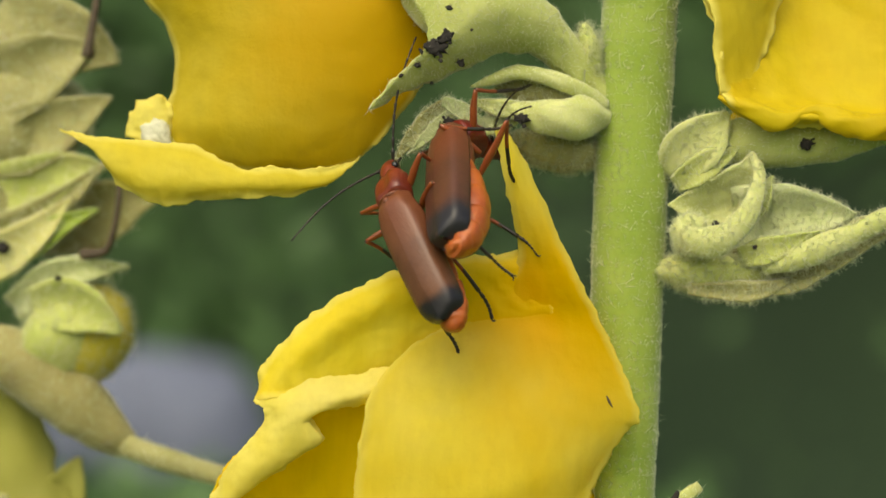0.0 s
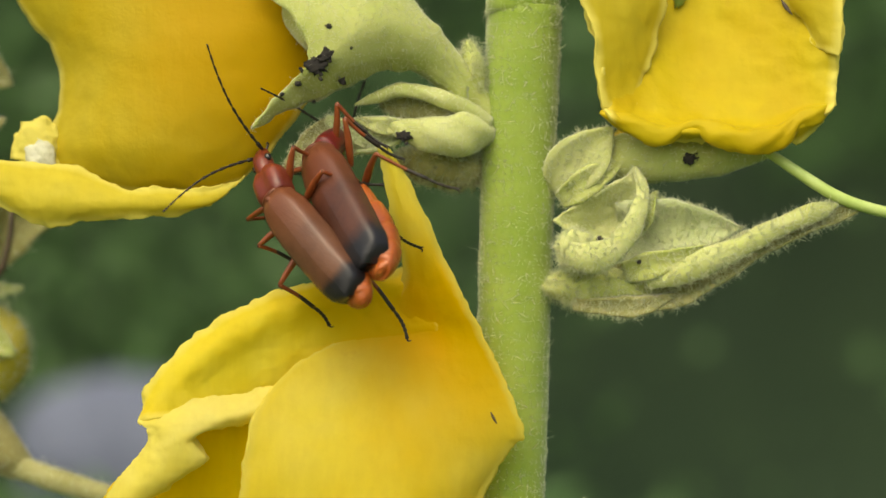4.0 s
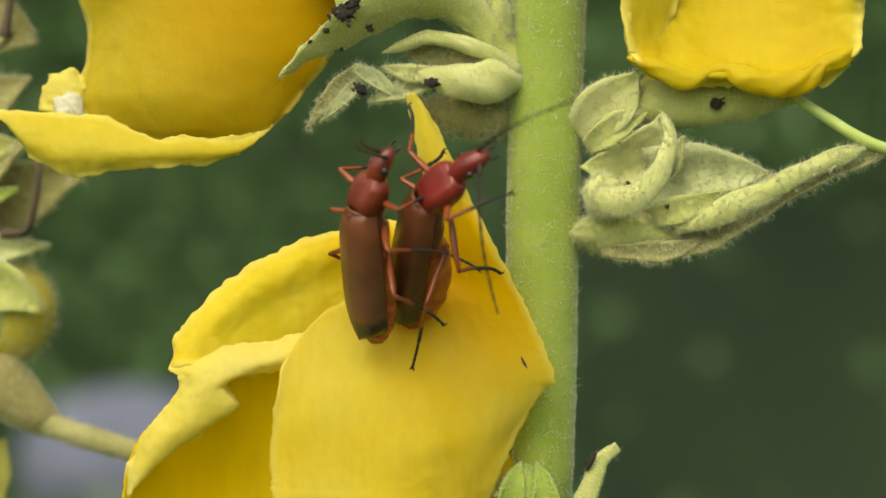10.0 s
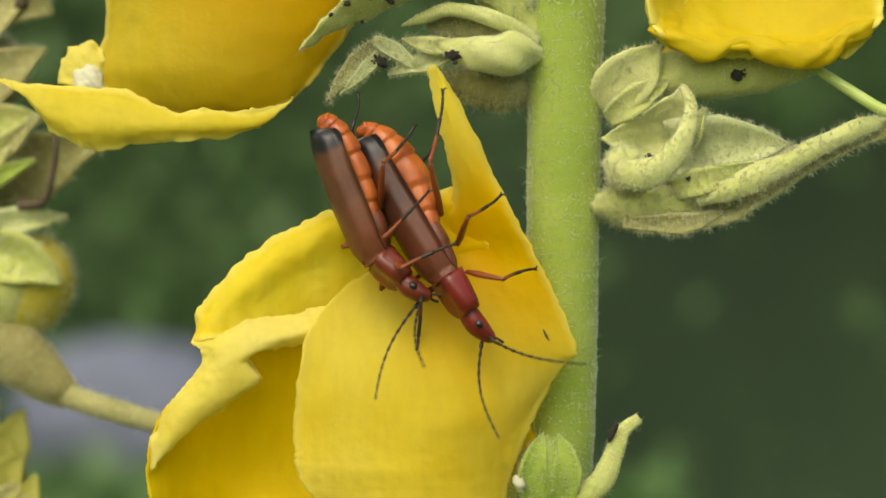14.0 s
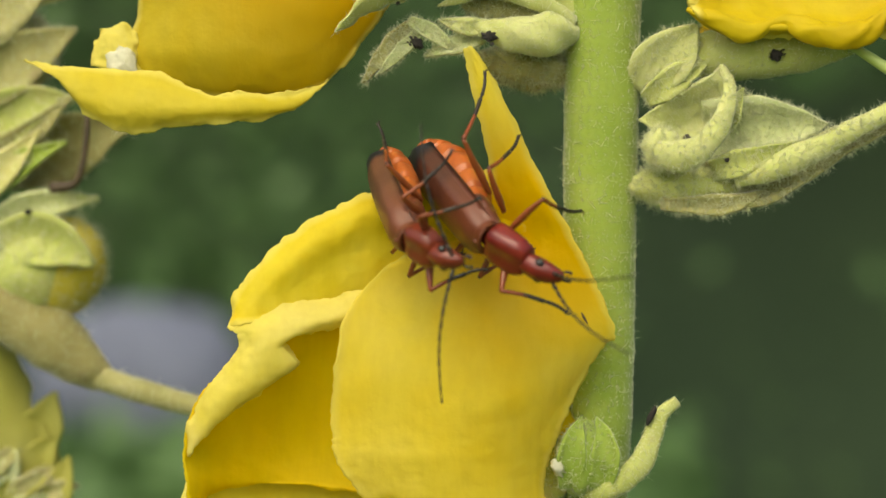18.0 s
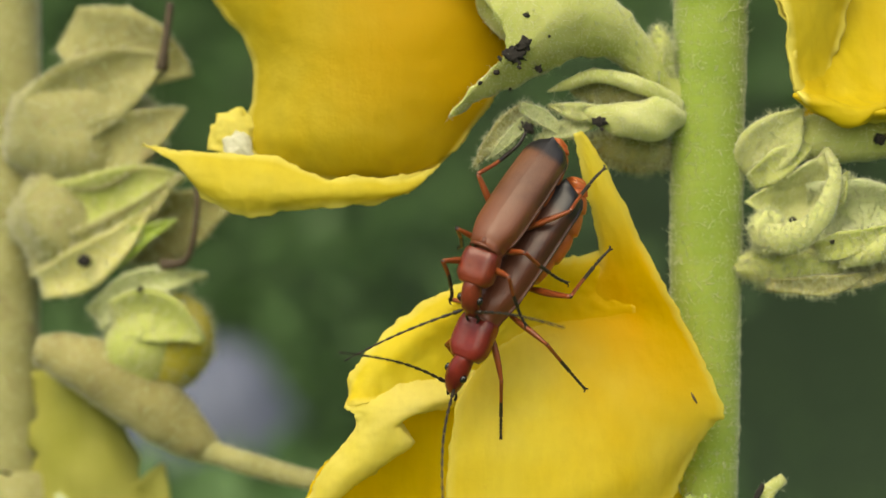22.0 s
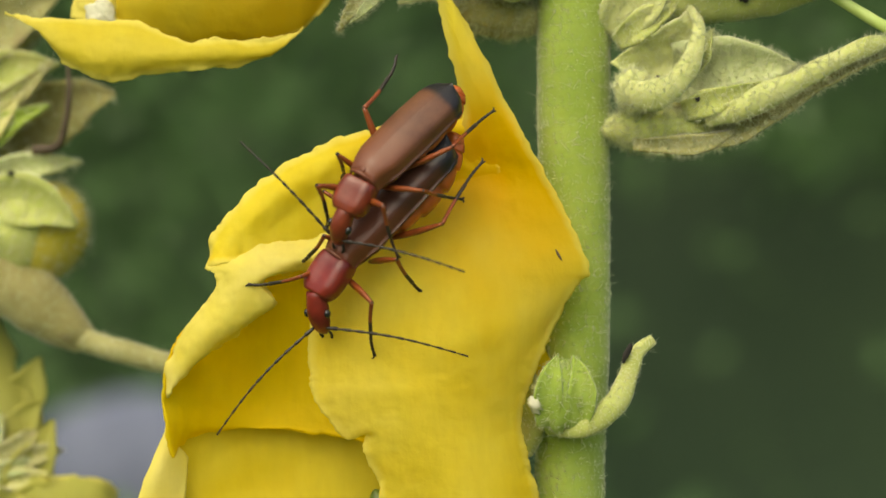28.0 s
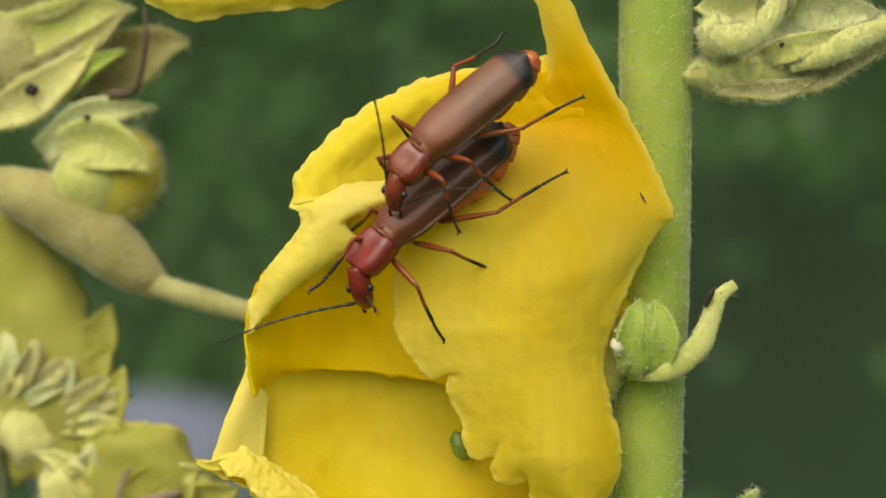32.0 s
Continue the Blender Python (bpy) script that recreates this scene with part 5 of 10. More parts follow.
def wing_case(length, half, side):
    """One wing case: arched shell, square shoulder, rounded end, turned-down margin."""
    n, m = 22, 9
    verts, faces = [], []
    for layer in (0.0, -0.07):
        for i in range(n + 1):
            u = i / n
            y = length * (0.5 - u)
            shoulder = min(1.0, 0.72 + 1.6 * u) if u < 0.18 else 1.0
            end = math.sqrt(max(0.0, 1 - ((u - 0.86) / 0.14) ** 2)) if u > 0.86 else 1.0
            w = half * shoulder * (0.94 + 0.09 * math.sin(math.pi * u)) * max(end, 0.05)
            crown = 0.62 + 0.12 * math.sin(math.pi * min(u * 1.15, 1))
            drop = 0.16 * max(0, u - 0.8) / 0.2 + (0.22 * (1 - u / 0.08) if u < 0.08 else 0)
            for k in range(m + 1):
                v = k / m
                x = side * (0.003 + w * math.sin(v * math.pi / 2) ** 0.92)
                z = crown * math.cos(v * math.pi / 2) ** 0.75 - drop - 0.9 * max(0, v - 0.7) + 0.018 * noise.noise(Vector((x * 1.5, y * 0.7, side)))
                rib = 0.012 * math.cos(v * 9)
                verts.append((x, y, z + rib + layer))
    o = (n + 1) * (m + 1)
    for i in range(n):
        for k in range(m):
            a, b, c, d = i * (m + 1) + k, i * (m + 1) + k + 1, (i + 1) * (m + 1) + k + 1, (i + 1) * (m + 1) + k
            q = [(a, d, c, b), (o + a, o + b, o + c, o + d)]
            faces += q if side > 0 else [t[::-1] for t in q]
    edge = list(range(m + 1)) + [i * (m + 1) + m for i in range(1, n + 1)] + [n * (m + 1) + k for k in range(m - 1, -1, -1)] + [i * (m + 1) for i in range(n - 1, 0, -1)]
    for a, b in zip(edge, edge[1:] + edge[:1]):
        if a % (m + 1) or b % (m + 1):
            faces.append((a, b, o + b, o + a))
    return np.array(verts), faces


def ringed(path, widths, heights, rings, deep=0.07, seg=20, steps=10):
    """A soft body of overlapping rings along a path in the beetle's mid plane (y, z)."""
    c = spline([(0, y, z) for y, z in path], steps)
    w = spline([(a, b, 0) for a, b in zip(widths, heights)], steps)
    verts, faces, n = [], [], len(c)
    for i in range(n):
        d = c[min(i + 1, n - 1)] - c[max(i - 1, 0)]
        d = d / np.linalg.norm(d)
        up = np.cross((1, 0, 0), d)
        saw = (i / (n - 1) * rings) % 1.0
        q = 1 - deep * (saw ** 3)
        for k in range(seg):
            g = 2 * math.pi * k / seg
            lobe = 1 + 0.03 * math.cos(6 * g)
            verts.append(c[i] + np.array((1, 0, 0)) * math.cos(g) * max(w[i][0], 0.02) * q * lobe + up * math.sin(g) * max(w[i][1], 0.02) * q)
    for i in range(n - 1):
        for k in range(seg):
            j = (k + 1) % seg
            faces.append((i * seg + k, i * seg + j, (i + 1) * seg + j, (i + 1) * seg + k))
    faces += [tuple(range(seg))[::-1], tuple((n - 1) * seg + k for k in range(seg))]
    return np.array(verts), faces


def shield(length, half):
    """The neck shield: a cushion with rounded corners, raised rim and a middle furrow."""
    n, m = 16, 18
    verts, faces = [], []
    for layer in (1, -1):
        for i in range(n + 1):
            u = i / n
            y = 0.05 + length * u
            w = half * (0.90 + 0.16 * math.sin(math.pi * (0.12 + 0.7 * u))) * (1 - max(0, u - 0.72) ** 2 * 3.4) * (1 - max(0, 0.12 - u) ** 2 * 6)
            for k in range(m + 1):
                v = k / m * 2 - 1
                x = w * math.sin(v * math.pi / 2)
                dome = math.cos(v * math.pi / 2) ** 0.6
                bulge = 0.5 * dome * (1 - 0.35 * (2 * u - 1) ** 4) - 0.07 * math.exp(-(v * 5) ** 2) * math.sin(math.pi * u) + 0.05 * math.exp(-((abs(v) - 0.45) * 5) ** 2)
                rim = 0.05 if (abs(v) > 0.93 or u < 0.06 or u > 0.94) else 0.0
                z = 0.28 + bulge - 0.12 * u + rim if layer > 0 else 0.2 - 0.85 * dome * (1 - 0.3 * u)
                verts.append((x, y, z))
    o = (n + 1) * (m + 1)
    for i in range(n):
        for k in range(m):
            a, b, c, d = i * (m + 1) + k, i * (m + 1) + k + 1, (i + 1) * (m + 1) + k + 1, (i + 1) * (m + 1) + k
            faces += [(a, b, c, d), (o + a, o + d, o + c, o + b)]
    edge = list(range(m + 1)) + [i * (m + 1) + m for i in range(1, n + 1)] + [n * (m + 1) + k for k in range(m - 1, -1, -1)] + [i * (m + 1) for i in range(n - 1, 0, -1)]
    for a, b in zip(edge, edge[1:] + edge[:1]):
        faces.append((a, o + a, o + b, b))
    return np.array(verts), faces


def head_shape(start, length, half):
    return ringed([(start - 0.25, 0.12), (start, 0.14), (start + length * 0.35, 0.12), (start + length * 0.65, 0.02), (start + length * 0.9, -0.14), (start + length, -0.24)],
                  [half * 0.8, half * 0.82, half * 0.9, half * 0.82, half * 0.55, half * 0.3], [0.36, 0.43, 0.47, 0.40, 0.25, 0.1], 1, 0.0, 18, 5)


def feeler(length):
    """A thread-like antenna of eleven joints, gently bowed, along y."""
    pts = [np.array((0.0, length * u, 0.06 * length * math.sin(math.pi * u) * 1.2)) for u in np.linspace(0, 1, 12)]
    path, radii = [], []
    for i in range(11):
        a, b = pts[i], pts[i + 1]
        r = 0.085 if i == 0 else 0.070 - 0.0030 * i
        path += [a, a + (b - a) * 0.5, a + (b - a) * 0.9]
        radii += [r * 0.66, r, r * 1.1]
    return tube(path, radii, 8, 2, 1.0, 0, (1, 0, 0))


def femur(length, thick):
    return tube([(0, -0.1, 0), (0, length * 0.25, 0.02), (0, length * 0.6, 0.05), (0, length, 0)], [thick * 0.75, thick * 1.1, thick, thick * 0.62], 12, 5, 0.8, 0, (1, 0, 0))


def tibia(length, thick):
    """Shin and five-jointed foot with two claws; the foot is the last 35 hundredths."""
    shin_end = length * 0.64
    shin = tube([(0, -0.04, 0), (0, shin_end * 0.5, -0.06), (0, shin_end, 0)], [thick * 0.62, thick * 0.55, thick * 0.6], 10, 5, 0.9, 0, (1, 0, 0))
    foot = []
    y, z = shin_end, 0.0
    for i in range(5):
        step = (length - shin_end) * (0.26, 0.19, 0.16, 0.15, 0.24)[i]
        a, b = np.array((0, y, z)), np.array((0, y + step * 0.97, z + step * (0.05 + 0.10 * i)))
        foot.append(tube([a, (a + b) / 2, b], [thick * 0.36, thick * 0.46, thick * 0.58], 8, 2, 0.8, 0, (1, 0, 0)))
        y, z = b[1], b[2]
    for s in (-1, 1):
        foot.append(tube([(0, y - 0.05, z), (s * 0.08, y + 0.1, z + 0.03), (s * 0.12, y + 0.17, z - 0.08)], [0.05, 0.035, 0.01], 6, 3, 1, 0, (1, 0, 0)))
    return shin, merge(*foot)


def beetle(label, long, half, elytra, red, belly, coxae, segs, neck, feel, swell):
    b = thing("soldier_beetle", (0, 0, 0), label, "beetle", "mating beetles")
    parts = {}
    h = long / 2
    for side in (1, -1):
        part("wing_case", wing_case(long, half, side), elytra, b, "brown wing case with a black tip")
    part("abdomen", ringed([(h * 0.45, -0.5), (h * 0.1, -0.6 - 0.25 * swell), (-h * 0.4, -0.66 - 0.35 * swell), (-h * 0.8, -0.55 - 0.25 * swell), (-h - 0.08, -0.36 - 0.15 * swell), (-h - 0.32, -0.26), (-h - 0.44, -0.2)],
                           [half * 0.72, half * 0.92, half * (0.90 + 0.14 * swell), half * 0.86, half * 0.6, half * 0.36, half * 0.1],
                           [0.45, 0.55 + 0.3 * swell, 0.6 + 0.36 * swell, 0.58 + 0.25 * swell, 0.48, 0.3, 0.08], 8, 0.15, 28, 14), ORANGE, b, "ringed orange abdomen")
    part("breast", ringed([(h + 0.1, -0.35), (h * 0.8, -0.5), (h * 0.45, -0.6), (h * 0.1, -0.55)], [half * 0.5, half * 0.78, half * 0.82, half * 0.5], [0.35, 0.5, 0.55, 0.35], 2, 0.08, 18, 8),
         UNDER, b, "dark red-brown breast")
    part("scutellum", blob((0, h - 0.22, 0.36), (0.2, 0.26, 0.2), 0.1, 12, 8), UNDER, b, "small dark plate between the wing cases")
    part("collar", tube([(-half * 0.62, h - 0.02, 0.02), (-half * 0.35, h + 0.02, 0.3), (0, h + 0.03, 0.38), (half * 0.35, h + 0.02, 0.3), (half * 0.62, h - 0.02, 0.02)], [0.05, 0.08, 0.1, 0.08, 0.05], 10, 4, 1, 0, (0, 1, 0)), UNDER, b, "dark joint behind the shield")
    parts['pronotum'] = part("pronotum", shield(neck * 0.58, half * 0.78), red, b, "glossy red neck shield")
    hd = part("head", head_shape(neck * 0.58, neck * 0.52, half * 0.5), red, b, "red head")
    parts['head'] = hd
    hy = neck * 0.58 + neck * 0.24
    for side in (1, -1):
        part("eye", blob((side * half * 0.44, hy - 0.08, 0.2), (0.15, 0.2, 0.17), 0.0, 14, 10), EYE, hd, "round black eye")
        part("palp", tube([(side * 0.14, neck + 0.12, -0.2), (side * 0.28, neck + 0.4, -0.32), (side * 0.22, neck + 0.58, -0.42)], [0.05, 0.06, 0.07], 8, 4), BLACK, hd, "short dark palp")
    part("mandible", tube([(-0.16, neck + 0.02, -0.22), (0, neck + 0.2, -0.27), (0.16, neck + 0.02, -0.22)], [0.05, 0.07, 0.05], 8, 4), BLACK, hd, "dark jaws")
    for side, n in ((1, "right"), (-1, "left")):
        parts["antenna_" + n] = part("antenna", feeler(feel), BLACK, hd, "thin black jointed antenna")
    for i, row_name in enumerate(("fore", "mid", "hind")):
        for side, n in ((1, "right"), (-1, "left")):
            leg = part("leg", femur(segs[i][0], 0.16), AMBER, b, "amber leg with dark foot")
            shin, foot = tibia(segs[i][1], 0.16)
            t = part("tibia", merge(shin, foot), [AMBER, BLACK], leg, "amber shin and black foot")
            ns = len(shin[1])
            t.data.polygons.foreach_set("material_index", [0 if q < ns * 0.55 else 1 for q in range(len(t.data.polygons))])
            parts["leg_%s_%s" % (row_name, n)], parts["tibia_%s_%s" % (row_name, n)] = leg, t
    return b, parts


female, female_parts = beetle("red soldier beetle with swollen orange abdomen, climbing on the petal", 7.2, 1.13, ELYTRA_F, RED, ORANGE, None,
                              ((1.9, 2.9), (2.1, 3.2), (2.7, 3.8)), 3.2, 6.3, 1.0)
male, male_parts = beetle("smaller red soldier beetle clinging to its mate's back", 6.2, 1.03, ELYTRA_M, RED_BROWN, ORANGE, None,
                          ((1.7, 2.5), (1.9, 2.8), (2.4, 3.3)), 2.6, 5.6, 0.2)


def motions():
    """All that moves: the two beetles, their heads, feelers and legs."""
    walk(female, [
        (0, pose(-0.001518, -0.002674, 0.005591, 56.4, -39.2, -42.2)),
        (1, pose(-0.001707, -0.003063, 0.006262, 31.4, -35.9, -26.1)),
        (2, pose(-0.001111, -0.002694, 0.005658, 55.5, -46.9, -31.8)),
        (3, pose(-0.000892, -0.002694, 0.005336, 55.6, -50.7, -28)),
        (3.5, pose(-0.000713, -0.002648, 0.005499, 64, -51, -27.6)),
        (5.5, pose(-0.001766, -0.002688, 0.004483, 97, -18.1, -73.6)),
        (6, pose(-0.001649, -0.002697, 0.00423, 104.1, -12.1, -71.9)),
        (7, pose(-0.001553, -0.002694, 0.004187, 101, -14.6, -72.6)),
        (8, pose(-0.001015, -0.002681, 0.003536, 91.7, -28.8, -76.9)),
        (9, pose(-0.000238, -0.002694, 0.002552, 86.6, -28.9, -69.7)),
        (10, pose(0.000797, -0.002897, 0.000812, 101.9, 44.2, -61.5)),
        (10.3, pose(0.001828, -0.003086, 0.000576, 102.7, 51.1, -56.3)),
        (10.6, pose(0.001395, -0.003013, 0.000557, 116.6, 54.7, -42.7)),
        (10.8, pose(-0.000666, -0.002257, 0.002253, -132.8, 76.3, 85)),
        (11, pose(0.000171, -0.002246, 0.002513, -140.7, 66, 81.1)),
        (11.2, pose(0.000489, -0.002239, 0.003044, -137.4, 45.9, 82.5)),
        (11.5, pose(0.000232, -0.002231, 0.003103, -125, 36.2, 88.9)),
        (12, pose(-0.000399, -0.002231, 0.002901, -128.2, 41.2, 83.6)),
        (13, pose(-0.00036, -0.002236, 0.002229, -130.2, 40.4, 84.5)),
        (14, pose(-0.000622, -0.002201, 0.001881, -115.5, 20.5, 107.2)),
        (15, pose(-0.00015, -0.0022, 0.001322, -125.1, 14.5, 109.7)),
        (15.5, pose(-0.000136, -0.0022, 0.001276, -120.2, 12.6, 110.4)),
        (17.5, pose(-0.000266, -0.002176, 0.00205, -117.2, 58.8, 83.7)),
        (18, pose(-6.8e-05, -0.002183, 0.001636, -115.9, 56.3, 88)),
        (19, pose(-0.001017, -0.002199, 0.001289, -110.8, 20.7, 116.3)),
        (19.5, pose(-0.001377, -0.002099, 0.002813, -86.7, 18.9, 143.5)),
        (20, pose(-0.0016, -0.002805, 0.003224, -77.7, 2.1, 145.8)),
        (21, pose(-0.001577, -0.002805, 0.002239, -67.1, -13.2, 144.8)),
        (22, pose(-0.001813, -0.002805, 0.002986, -60.3, -22.2, 142.7)),
        (23, pose(-0.001647, -0.002805, 0.001544, -71, -7.8, 145.5)),
        (24, pose(-0.001457, -0.002805, 0.001332, -68.2, -11.7, 145)),
        (25, pose(-0.001077, -0.002805, 0.001269, -70.6, -8.3, 145.5)),
        (25.5, pose(-0.002035, -0.002805, 0.0016, -65.7, -15.1, 144.5)),
        (27.5, pose(-0.002739, -0.002605, -0.00068, -49.8, -33.3, 137.8)),
        (28, pose(-0.001464, -0.002605, -0.001034, -54.6, -28.6, 140.3)),
        (29, pose(-0.002252, -0.002605, -0.002763, -53.1, -30.2, 139.5)),
        (30, pose(-0.002608, -0.002605, -0.002628, -48, -35, 136.8)),
        (31, pose(-0.002968, -0.002605, -0.002923, -49, -34.1, 137.4)),
        (32, pose(-0.002988, -0.002605, -0.00294, -50.5, -32.7, 138.2))])
    walk(female_parts['pronotum'], [
        (0, pose(0, 0.00345, -0.00035, -57.4, 0, 16.5)),
        (1, pose(0, 0.00345, -0.00035, -51.7, 0, -15.3)),
        (2, pose(0, 0.00345, -0.00035, -41.1, 0, -26.9)),
        (3, pose(0, 0.00345, -0.00035, -14.6, 0, -6.3)),
        (3.5, pose(0, 0.00345, -0.00035, -35.1, 0, -4.2)),
        (5.5, pose(0, 0.00345, -0.00035, -60, 0, -1.4)),
        (6, pose(0, 0.00345, -0.00035, -57, 0, 23.4)),
        (7, pose(0, 0.00345, -0.00035, -58.2, 0, -5.2)),
        (8, pose(0, 0.00345, -0.00035, -54, 0, -13.5)),
        (9, pose(0, 0.00345, -0.00035, -41.9, 0, -26.1)),
        (10, pose(0, 0.00345, -0.00035, -29.6, 0, -12.8)),
        (10.3, pose(0, 0.00345, -0.00035, -14.2, 0, -9.1)),
        (10.6, pose(0, 0.00345, -0.00035, -15.4, 0, -45.8)),
        (10.8, pose(0, 0.00345, -0.00035, -10.9, 0, -16.9)),
        (11, pose(0, 0.00345, -0.00035, -15.1, 0, -22.7)),
        (11.2, pose(0, 0.00345, -0.00035, -8.7, 0, -28.1)),
        (11.5, pose(0, 0.00345, -0.00035, -3.3, 0, -30.3)),
        (12, pose(0, 0.00345, -0.00035, -18.5, 0, -13.7)),
        (13, pose(0, 0.00345, -0.00035, -19.2, 0, -10)),
        (14, pose(0, 0.00345, -0.00035, -5, 0, -8.8)),
        (15, pose(0, 0.00345, -0.00035, -5.3, 0, 2.4)),
        (15.5, pose(0, 0.00345, -0.00035, 0.6, 0, -0.3)),
        (17.5, pose(0, 0.00345, -0.00035, -33.5, 0, -8.3)),
        (18, pose(0, 0.00345, -0.00035, -27, 0, -12.7)),
        (19, pose(0, 0.00345, -0.00035, 0.1, 0, -9.4)),
        (19.5, pose(0, 0.00345, -0.00035, -10.2, 0, -9.5)),
        (20, pose(0, 0.00345, -0.00035, -6, -0.2, -1.1)),
        (21, pose(0, 0.00345, -0.00035, -10.6, 0.9, 5.6)),
        (22, pose(-0, 0.00345, -0.00035, -11.2, 1.1, 6.5)),
        (23, pose(0, 0.00345, -0.00035, -3.9, -0.7, -4.2)),
        (24, pose(0, 0.00345, -0.00035, -8.7, 0.4, 2.7)),
        (25, pose(0, 0.00345, -0.00035, -7.1, 0.1, 0.4)),
        (25.5, pose(0, 0.00345, -0.00035, -10.3, 0.8, 5.2)),
        (27.5, pose(-0, 0.00345, -0.00035, -11.2, 1.1, 6.6)),
        (28, pose(0, 0.00345, -0.00035, -9.7, 0.7, 4.2)),
        (29, pose(0, 0.00345, -0.00035, -10.6, 0.9, 5.6)),
        (30, pose(0, 0.00345, -0.00035, -12.9, 1.5, 9.1)),
        (31, pose(0, 0.00345, -0.00035, -13.2, 1.6, 9.7)),
        (32, pose(-0, 0.00345, -0.00035, -9.1, 0.6, 3.4))])
    walk(female_parts['head'], [
        (0, pose(0, 0.00345, -0.00035, -57.4, 0, 16.5)),
        (1, pose(0, 0.00345, -0.00035, -51.7, 0, -15.3)),
        (2, pose(0, 0.00345, -0.00035, -41.1, 0, -26.9)),
        (3, pose(0, 0.00345, -0.00035, -14.6, 0, -6.3)),
        (3.5, pose(0, 0.00345, -0.00035, -35.1, 0, -4.2)),
        (5.5, pose(0, 0.00345, -0.00035, -60, 0, -1.4)),
        (6, pose(0, 0.00345, -0.00035, -57, 0, 23.4)),
        (7, pose(0, 0.00345, -0.00035, -58.2, 0, -5.2)),
        (8, pose(0, 0.00345, -0.00035, -54, 0, -13.5)),
        (9, pose(0, 0.00345, -0.00035, -41.9, 0, -26.1)),
        (10, pose(0, 0.00345, -0.00035, -29.6, 0, -12.8)),
        (10.3, pose(0, 0.00345, -0.00035, -14.2, 0, -9.1)),
        (10.6, pose(0, 0.00345, -0.00035, -15.4, 0, -45.8)),
        (10.8, pose(0, 0.00345, -0.00035, -10.9, 0, -16.9)),
        (11, pose(0, 0.00345, -0.00035, -15.1, 0, -22.7)),
        (11.2, pose(0, 0.00345, -0.00035, -8.7, 0, -28.1)),
        (11.5, pose(0, 0.00345, -0.00035, -3.3, 0, -30.3)),
        (12, pose(0, 0.00345, -0.00035, -18.5, 0, -13.7)),
        (13, pose(0, 0.00345, -0.00035, -19.2, 0, -10)),
        (14, pose(0, 0.00345, -0.00035, -5, 0, -8.8)),
        (15, pose(0, 0.00345, -0.00035, -5.3, 0, 2.4)),
        (15.5, pose(0, 0.00345, -0.00035, 0.6, 0, -0.3)),
        (17.5, pose(0, 0.00345, -0.00035, -33.5, 0, -8.3)),
        (18, pose(0, 0.00345, -0.00035, -27, 0, -12.7)),
        (19, pose(0, 0.00345, -0.00035, 0.1, 0, -9.4)),
        (19.5, pose(0, 0.00345, -0.00035, -10.2, 0, -9.5)),
        (20, pose(-0.000711, 0.003734, -0.00015, -12.9, -3.9, -24.7)),
        (21, pose(-0.000591, 0.003661, -4.8e-05, -21.2, -2.2, -13.4)),
        (22, pose(-0.000483, 0.003665, 2.6e-05, -24.5, -1.5, -9)),
        (23, pose(-0.000552, 0.00372, -3.6e-05, -14.4, -3.6, -22.6)),
        (24, pose(-5.8e-05, 0.003768, 0.000297, -31.5, 0.2, 1.1)),
        (25, pose(-0.000649, 0.003704, -9.9e-05, -15.7, -3.3, -20.9)),
        (25.5, pose(-0.000266, 0.003711, 0.000166, -28.5, -0.5, -3.3)),
        (27.5, pose(-0.00015, 0.003757, 0.000236, -32.2, 0.4, 2.3)),
        (28, pose(0.000521, 0.004207, 0.000595, -45.2, 4.3, 27.4)),
        (29, pose(0.000755, 0.004598, 0.000662, -50.1, 6.8, 46.5)),
        (30, pose(-0.000111, 0.003791, 0.000254, -34.9, 1.1, 6.6)),
        (31, pose(0.000357, 0.004176, 0.000487, -45.5, 4.4, 28.1)),
        (32, pose(0.000731, 0.004449, 0.000682, -48.6, 5.9, 38.8))])
